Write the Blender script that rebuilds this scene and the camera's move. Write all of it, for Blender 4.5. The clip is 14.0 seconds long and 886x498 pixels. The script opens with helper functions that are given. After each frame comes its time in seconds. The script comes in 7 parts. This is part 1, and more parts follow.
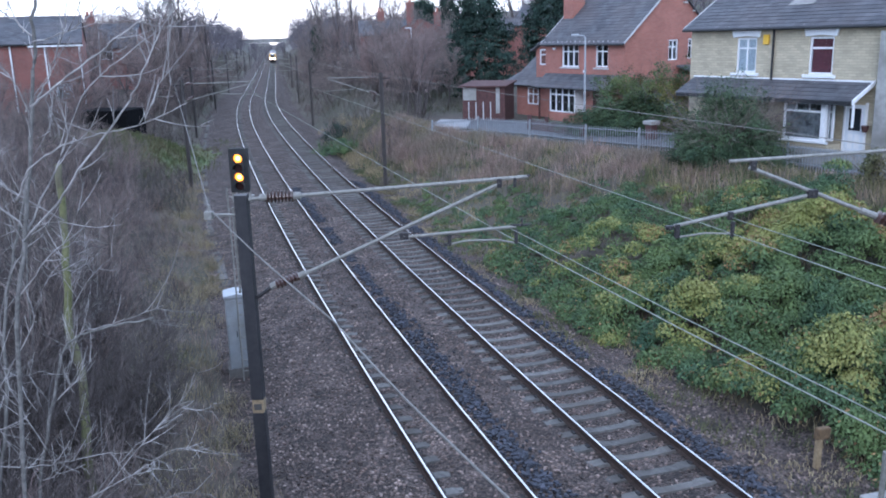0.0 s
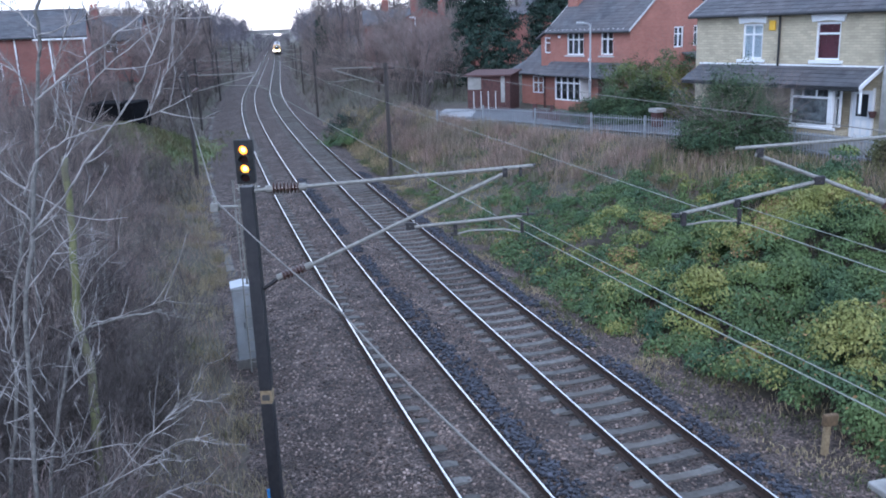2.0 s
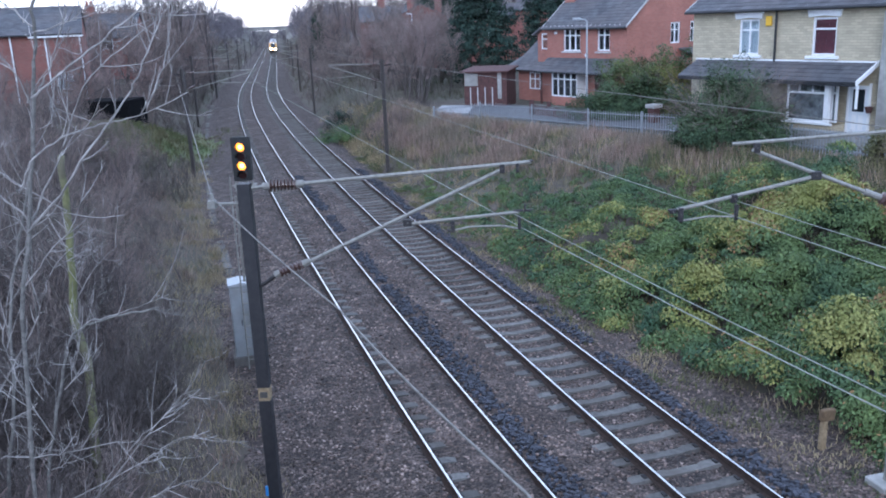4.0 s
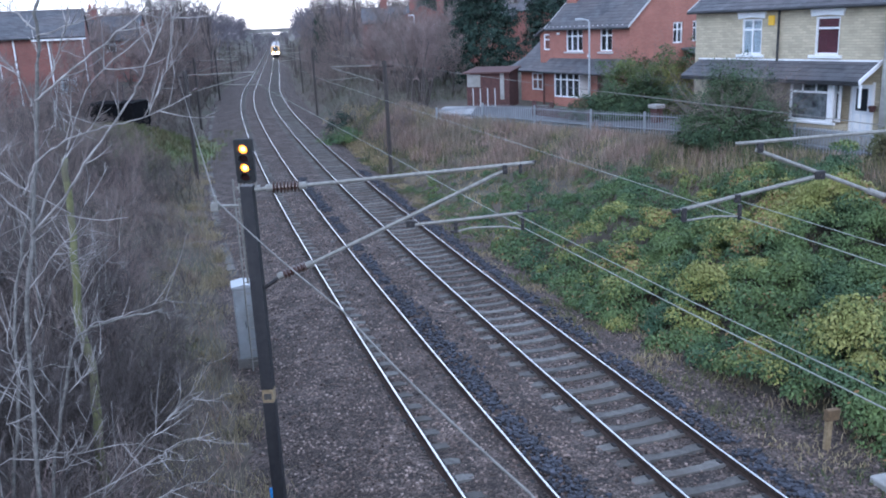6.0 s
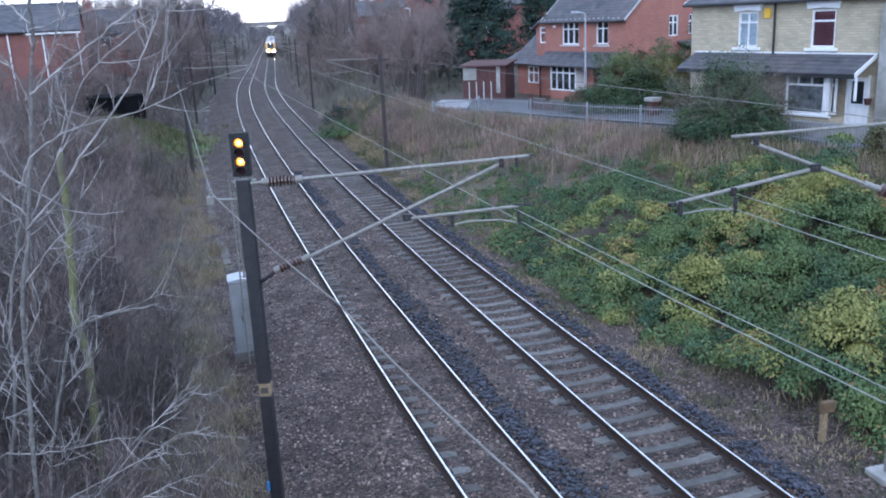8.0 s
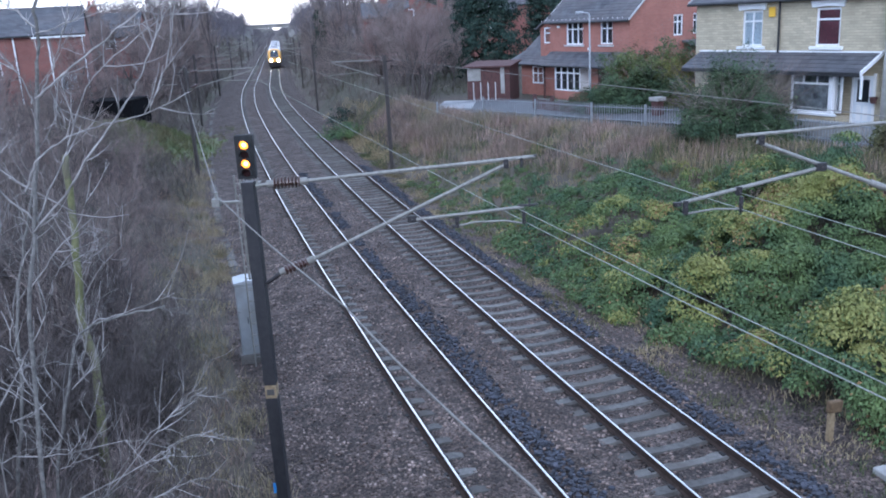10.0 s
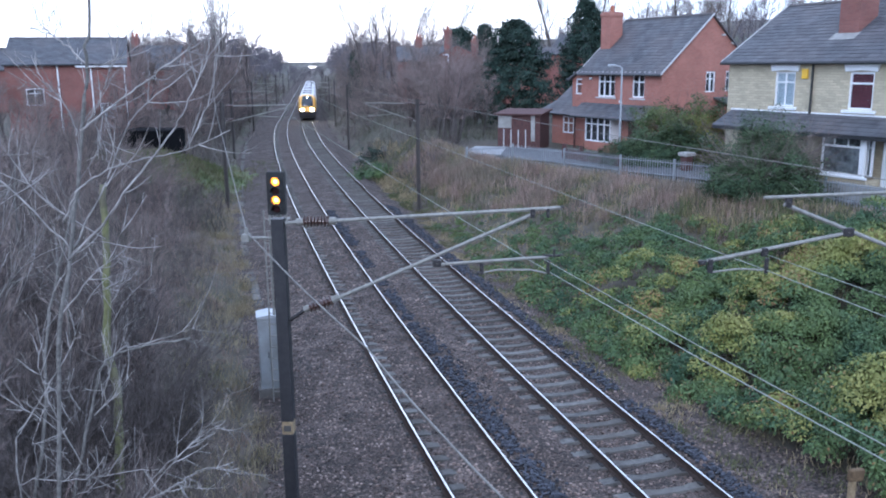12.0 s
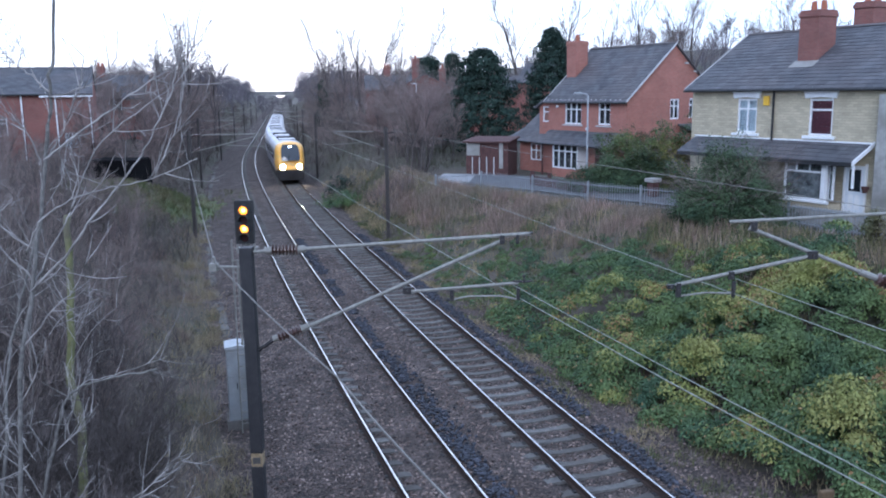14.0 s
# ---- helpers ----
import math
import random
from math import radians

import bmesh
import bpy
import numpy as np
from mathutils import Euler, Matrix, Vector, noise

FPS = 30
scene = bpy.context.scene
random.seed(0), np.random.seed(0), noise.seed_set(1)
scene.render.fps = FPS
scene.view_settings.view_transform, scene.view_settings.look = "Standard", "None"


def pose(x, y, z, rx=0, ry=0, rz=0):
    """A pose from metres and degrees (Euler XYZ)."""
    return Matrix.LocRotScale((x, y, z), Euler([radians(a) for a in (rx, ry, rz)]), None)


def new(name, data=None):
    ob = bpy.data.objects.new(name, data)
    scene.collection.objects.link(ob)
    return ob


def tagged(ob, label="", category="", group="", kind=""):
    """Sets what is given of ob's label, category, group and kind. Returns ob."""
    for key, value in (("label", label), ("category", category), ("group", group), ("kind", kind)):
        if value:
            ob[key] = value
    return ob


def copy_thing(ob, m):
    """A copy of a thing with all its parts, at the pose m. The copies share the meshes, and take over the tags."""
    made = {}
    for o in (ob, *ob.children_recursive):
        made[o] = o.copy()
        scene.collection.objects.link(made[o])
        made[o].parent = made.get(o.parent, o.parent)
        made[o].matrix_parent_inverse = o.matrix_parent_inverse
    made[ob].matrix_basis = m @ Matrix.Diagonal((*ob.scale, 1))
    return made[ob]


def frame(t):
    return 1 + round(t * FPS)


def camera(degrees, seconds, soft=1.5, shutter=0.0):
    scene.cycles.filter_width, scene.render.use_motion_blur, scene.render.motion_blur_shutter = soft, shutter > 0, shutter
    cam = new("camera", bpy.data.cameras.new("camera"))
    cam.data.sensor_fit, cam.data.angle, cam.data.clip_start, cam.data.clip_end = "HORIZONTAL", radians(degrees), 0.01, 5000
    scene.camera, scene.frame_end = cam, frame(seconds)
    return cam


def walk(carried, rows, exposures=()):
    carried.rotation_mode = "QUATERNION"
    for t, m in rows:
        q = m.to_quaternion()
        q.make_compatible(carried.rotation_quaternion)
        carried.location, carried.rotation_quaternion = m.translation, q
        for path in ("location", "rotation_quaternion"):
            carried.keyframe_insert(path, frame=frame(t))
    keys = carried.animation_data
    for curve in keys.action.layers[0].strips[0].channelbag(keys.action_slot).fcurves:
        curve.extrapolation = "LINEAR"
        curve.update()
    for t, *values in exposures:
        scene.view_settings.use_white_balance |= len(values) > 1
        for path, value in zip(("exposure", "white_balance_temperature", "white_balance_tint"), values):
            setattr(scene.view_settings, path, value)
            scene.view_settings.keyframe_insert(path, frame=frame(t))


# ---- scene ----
# ------------------------------------------------------------ camera and its path
cam = camera(55.0, 14.0, soft=1.9, shutter=0.5)
PATH = [
    (0.0, pose(0.001, 0.000, 8.001, 75.998, 1.590, -0.107)),
    (0.5, pose(-0.001, -0.001, 8.001, 75.730, 1.819, -0.071)),
    (1.0, pose(0.000, -0.001, 7.998, 75.570, 1.970, 0.054)),
    (1.5, pose(-0.001, -0.001, 8.000, 75.409, 2.099, 0.184)),
    (2.0, pose(0.001, -0.001, 8.001, 75.325, 2.144, 0.177)),
    (2.5, pose(0.001, -0.002, 7.999, 75.211, 2.172, 0.119)),
    (3.0, pose(-0.000, -0.000, 8.000, 75.000, 2.200, -0.000)),
    (5.5, pose(0.000, -0.001, 7.999, 75.256, 2.482, 0.055)),
    (6.0, pose(-0.000, -0.001, 8.000, 75.168, 2.576, 0.098)),
    (6.5, pose(-0.000, -0.001, 7.998, 75.125, 2.663, 0.090)),
    (7.0, pose(0.000, -0.000, 8.000, 75.040, 2.571, -0.012)),
    (7.5, pose(0.000, 0.000, 8.000, 74.953, 2.593, -0.073)),
    (8.0, pose(-0.001, -0.001, 7.999, 74.723, 2.625, -0.171)),
    (10.3, pose(0.001, 0.001, 8.002, 74.831, 3.028, 0.099)),
    (10.5, pose(0.001, -0.002, 8.004, 75.305, 3.031, 0.062)),
    (10.6, pose(-0.001, -0.018, 8.013, 75.393, 3.036, 0.087)),
    (10.7, pose(-0.003, -0.034, 8.021, 75.294, 3.269, 0.175)),
    (10.8, pose(-0.005, -0.051, 8.029, 75.067, 3.580, 0.423)),
    (10.9, pose(-0.007, -0.067, 8.037, 75.032, 3.654, 0.837)),
    (11.0, pose(-0.009, -0.084, 8.045, 75.032, 3.870, 1.608)),
    (11.1, pose(-0.010, -0.083, 8.052, 74.591, 3.078, 2.553)),
    (11.2, pose(-0.012, -0.083, 8.059, 74.348, 2.388, 3.402)),
    (11.3, pose(-0.014, -0.082, 8.065, 74.463, 2.303, 3.533)),
    (11.4, pose(-0.015, -0.082, 8.072, 74.480, 1.053, 3.567)),
    (11.5, pose(-0.017, -0.081, 8.078, 75.311, 1.059, 3.656)),
    (11.6, pose(-0.016, -0.085, 8.078, 76.063, 0.632, 3.680)),
    (11.7, pose(-0.015, -0.089, 8.077, 76.581, 0.633, 3.562)),
    (11.8, pose(-0.014, -0.094, 8.076, 76.789, 0.415, 3.161)),
    (11.9, pose(-0.013, -0.098, 8.075, 77.293, 0.716, 2.671)),
    (12.0, pose(-0.012, -0.102, 8.075, 77.721, 0.553, 2.310)),
    (12.1, pose(-0.016, -0.105, 8.074, 77.766, 0.682, 2.097)),
    (12.2, pose(-0.019, -0.109, 8.073, 77.782, 0.603, 1.913)),
    (12.3, pose(-0.022, -0.112, 8.072, 77.918, 0.913, 1.586)),
    (12.5, pose(-0.029, -0.120, 8.071, 77.939, 0.624, 1.369)),
    (12.7, pose(-0.026, -0.115, 8.069, 77.644, 0.764, 1.327)),
    (13.0, pose(-0.021, -0.109, 8.068, 77.929, 0.763, 1.254)),
    (13.5, pose(-0.021, -0.097, 8.058, 78.670, 1.098, 0.866)),
    (14.0, pose(-0.014, -0.083, 8.061, 79.555, 0.763, 0.193)),
]
walk(cam, PATH, [(0.0, 0.35, 5345, 15), (10.5, 0.37, 5345, 15), (11.0, 0.42, 5345, 15), (11.5, 0.63, 5345, 15), (12.0, 0.37, 5345, 15), (12.5, 0.13, 5345, 15), (14.0, 0.11, 5345, 15)])

# ------------------------------------------------------------ sky and light
world = bpy.data.worlds.new("overcast_dusk")
scene.world = world
world.use_nodes = True
wn, wl = world.node_tree.nodes, world.node_tree.links
wn.clear()
w_out = wn.new("ShaderNodeOutputWorld")
w_add = wn.new("ShaderNodeAddShader")
w_sky = wn.new("ShaderNodeTexSky")
w_sky.sky_type, w_sky.sun_disc = "NISHITA", False
w_sky.sun_elevation, w_sky.sun_rotation = radians(24), radians(-10)
w_bg = wn.new("ShaderNodeBackground")
w_bg.inputs["Strength"].default_value = 0.03
w_cloud = wn.new("ShaderNodeBackground")
w_cloud.inputs["Color"].default_value = (0.74, 0.85, 1.0, 1)
w_cloud.inputs["Strength"].default_value = 1.35
wl.new(w_sky.outputs["Color"], w_bg.inputs["Color"])
wl.new(w_bg.outputs[0], w_add.inputs[0])
wl.new(w_cloud.outputs[0], w_add.inputs[1])
wl.new(w_add.outputs[0], w_out.inputs["Surface"])
sun_data = bpy.data.lights.new("sun", "SUN")
sun_data.energy, sun_data.angle, sun_data.color = 0.95, radians(25), (1.0, 0.95, 0.9)
sun = new("sun", sun_data)
sun.rotation_euler = (radians(66), 0, radians(-10))

# ------------------------------------------------------------ materials
def mat(name, c1, c2=None, scale=3.0, rough=0.8, metal=0.0, bump=0.0, bscale=None, detail=6.0,
        c3=None, big=0.25, island=0.0, each=0.0, local=False, emit=None, power=0.0, spec=0.5, coat=0.0):
    """A procedural surface: two colours mixed by fine noise, a third by broad noise, brightness varied by island or object."""
    m = bpy.data.materials.new(name)
    m.use_nodes = True
    n, l = m.node_tree.nodes, m.node_tree.links
    b = n["Principled BSDF"]
    b.inputs["Roughness"].default_value = rough
    b.inputs["Metallic"].default_value = metal
    b.inputs["Specular IOR Level"].default_value = spec
    b.inputs["Coat Weight"].default_value = coat
    b.inputs["Base Color"].default_value = (*c1, 1)
    if local:
        where = n.new("ShaderNodeTexCoord").outputs["Object"]
    else:
        where = n.new("ShaderNodeNewGeometry").outputs["Position"]
    col = None
    if c2:
        t = n.new("ShaderNodeTexNoise")
        t.inputs["Scale"].default_value, t.inputs["Detail"].default_value = scale, detail
        t.inputs["Roughness"].default_value = 0.65
        l.new(where, t.inputs["Vector"])
        ramp = n.new("ShaderNodeValToRGB")
        ramp.color_ramp.elements[0].position, ramp.color_ramp.elements[1].position = 0.36, 0.64
        ramp.color_ramp.elements[0].color, ramp.color_ramp.elements[1].color = (*c1, 1), (*c2, 1)
        l.new(t.outputs["Fac"], ramp.inputs["Fac"])
        col = ramp.outputs["Color"]
        if c3:
            t2 = n.new("ShaderNodeTexNoise")
            t2.inputs["Scale"].default_value, t2.inputs["Detail"].default_value = big, 4.0
            l.new(where, t2.inputs["Vector"])
            r2 = n.new("ShaderNodeMapRange")
            r2.inputs["From Min"].default_value, r2.inputs["From Max"].default_value = 0.42, 0.68
            l.new(t2.outputs["Fac"], r2.inputs["Value"])
            mix = n.new("ShaderNodeMix")
            mix.data_type = "RGBA"
            mix.inputs["B"].default_value = (*c3, 1)
            l.new(r2.outputs["Result"], mix.inputs["Factor"])
            l.new(col, mix.inputs["A"])
            col = mix.outputs["Result"]
    if island or each:
        if island:
            rnd = n.new("ShaderNodeNewGeometry").outputs["Random Per Island"]
        else:
            rnd = n.new("ShaderNodeObjectInfo").outputs["Random"]
        amount = island or each
        r3 = n.new("ShaderNodeMapRange")
        r3.inputs["To Min"].default_value, r3.inputs["To Max"].default_value = 1 - amount, 1 + amount
        l.new(rnd, r3.inputs["Value"])
        hsv = n.new("ShaderNodeHueSaturation")
        l.new(r3.outputs["Result"], hsv.inputs["Value"])
        if col:
            l.new(col, hsv.inputs["Color"])
        else:
            hsv.inputs["Color"].default_value = (*c1, 1)
        col = hsv.outputs["Color"]
    if col:
        l.new(col, b.inputs["Base Color"])
    if bump:
        t4 = n.new("ShaderNodeTexNoise")
        t4.inputs["Scale"].default_value, t4.inputs["Detail"].default_value = bscale or scale * 4, 5.0
        l.new(where, t4.inputs["Vector"])
        bm_ = n.new("ShaderNodeBump")
        bm_.inputs["Strength"].default_value, bm_.inputs["Distance"].default_value = bump, 0.03
        l.new(t4.outputs["Fac"], bm_.inputs["Height"])
        l.new(bm_.outputs["Normal"], b.inputs["Normal"])
    if emit:
        b.inputs["Emission Color"].default_value = (*emit, 1)
        b.inputs["Emission Strength"].default_value = power
    return m


def stony(name, c1, c2, c3, cell=26.0):
    """Broken stone: small cells of differing brightness, rims darkened as gap shade, in warm and dark patches, with
    relief.
    """
    m = mat(name, c1, c2, 2.2, 0.95, c3=c3, big=0.7)
    n, l = m.node_tree.nodes, m.node_tree.links
    b = n["Principled BSDF"]
    link = b.inputs["Base Color"].links[0]
    col = link.from_socket
    geo = n.new("ShaderNodeNewGeometry")
    v = n.new("ShaderNodeTexVoronoi")
    v.inputs["Scale"].default_value = cell
    l.new(geo.outputs["Position"], v.inputs["Vector"])
    sep = n.new("ShaderNodeSeparateColor")
    l.new(v.outputs["Color"], sep.inputs[0])
    mr = n.new("ShaderNodeMapRange")
    mr.inputs["To Min"].default_value, mr.inputs["To Max"].default_value = 0.3, 1.75
    l.new(sep.outputs[0], mr.inputs["Value"])
    # darker towards each cell's rim: shade between stones put into the colour
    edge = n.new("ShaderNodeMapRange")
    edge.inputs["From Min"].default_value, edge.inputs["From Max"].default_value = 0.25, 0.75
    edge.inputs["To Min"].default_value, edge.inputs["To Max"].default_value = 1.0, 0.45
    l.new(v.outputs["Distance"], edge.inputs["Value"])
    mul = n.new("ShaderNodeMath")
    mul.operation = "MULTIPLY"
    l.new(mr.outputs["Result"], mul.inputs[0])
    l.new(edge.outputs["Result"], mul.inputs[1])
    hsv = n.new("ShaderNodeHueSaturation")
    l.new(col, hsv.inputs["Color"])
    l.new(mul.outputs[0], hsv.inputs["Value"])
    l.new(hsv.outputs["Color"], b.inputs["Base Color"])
    bp = n.new("ShaderNodeBump")
    bp.inputs["Strength"].default_value, bp.inputs["Distance"].default_value = 1.0, 0.04
    bp.invert = True
    l.new(v.outputs["Distance"], bp.inputs["Height"])
    l.new(bp.outputs["Normal"], b.inputs["Normal"])
    return m


def brick_mat(name, c1, c2, mortar, bw=0.225, bh=0.075, rough=0.85, c3=None):
    """Far brickwork, too fine to pick apart: courses by the wall's own coordinates (x along, z up)."""
    m = mat(name, c1, c2, 5.0, rough, bump=0.0, local=True)
    n, l = m.node_tree.nodes, m.node_tree.links
    b = n["Principled BSDF"]
    tc = n.new("ShaderNodeTexCoord")
    sep = n.new("ShaderNodeSeparateXYZ")
    l.new(tc.outputs["Object"], sep.inputs[0])
    add = n.new("ShaderNodeMath")
    l.new(sep.outputs["X"], add.inputs[0])
    l.new(sep.outputs["Y"], add.inputs[1])
    com = n.new("ShaderNodeCombineXYZ")
    l.new(add.outputs[0], com.inputs["X"])
    l.new(sep.outputs["Z"], com.inputs["Y"])
    t = n.new("ShaderNodeTexBrick")
    t.inputs["Scale"].default_value = 1.0
    t.inputs["Brick Width"].default_value, t.inputs["Row Height"].default_value = bw, bh
    t.inputs["Mortar Size"].default_value = 0.008
    t.inputs["Color1"].default_value, t.inputs["Color2"].default_value = (*c1, 1), (*c2, 1)
    t.inputs["Mortar"].default_value = (*mortar, 1)
    l.new(com.outputs[0], t.inputs["Vector"])
    ns = n.new("ShaderNodeTexNoise")
    ns.inputs["Scale"].default_value, ns.inputs["Detail"].default_value = 0.9, 6.0
    l.new(tc.outputs["Object"], ns.inputs["Vector"])
    mr = n.new("ShaderNodeMapRange")
    mr.inputs["To Min"].default_value, mr.inputs["To Max"].default_value = 0.72, 1.25
    l.new(ns.outputs["Fac"], mr.inputs["Value"])
    hsv = n.new("ShaderNodeHueSaturation")
    l.new(t.outputs["Color"], hsv.inputs["Color"])
    l.new(mr.outputs["Result"], hsv.inputs["Value"])
    l.new(hsv.outputs["Color"], b.inputs["Base Color"])
    bp = n.new("ShaderNodeBump")
    bp.inputs["Strength"].default_value, bp.inputs["Distance"].default_value = 0.5, 0.01
    l.new(t.outputs["Fac"], bp.inputs["Height"])
    bp.invert = True
    l.new(bp.outputs["Normal"], b.inputs["Normal"])
    return m


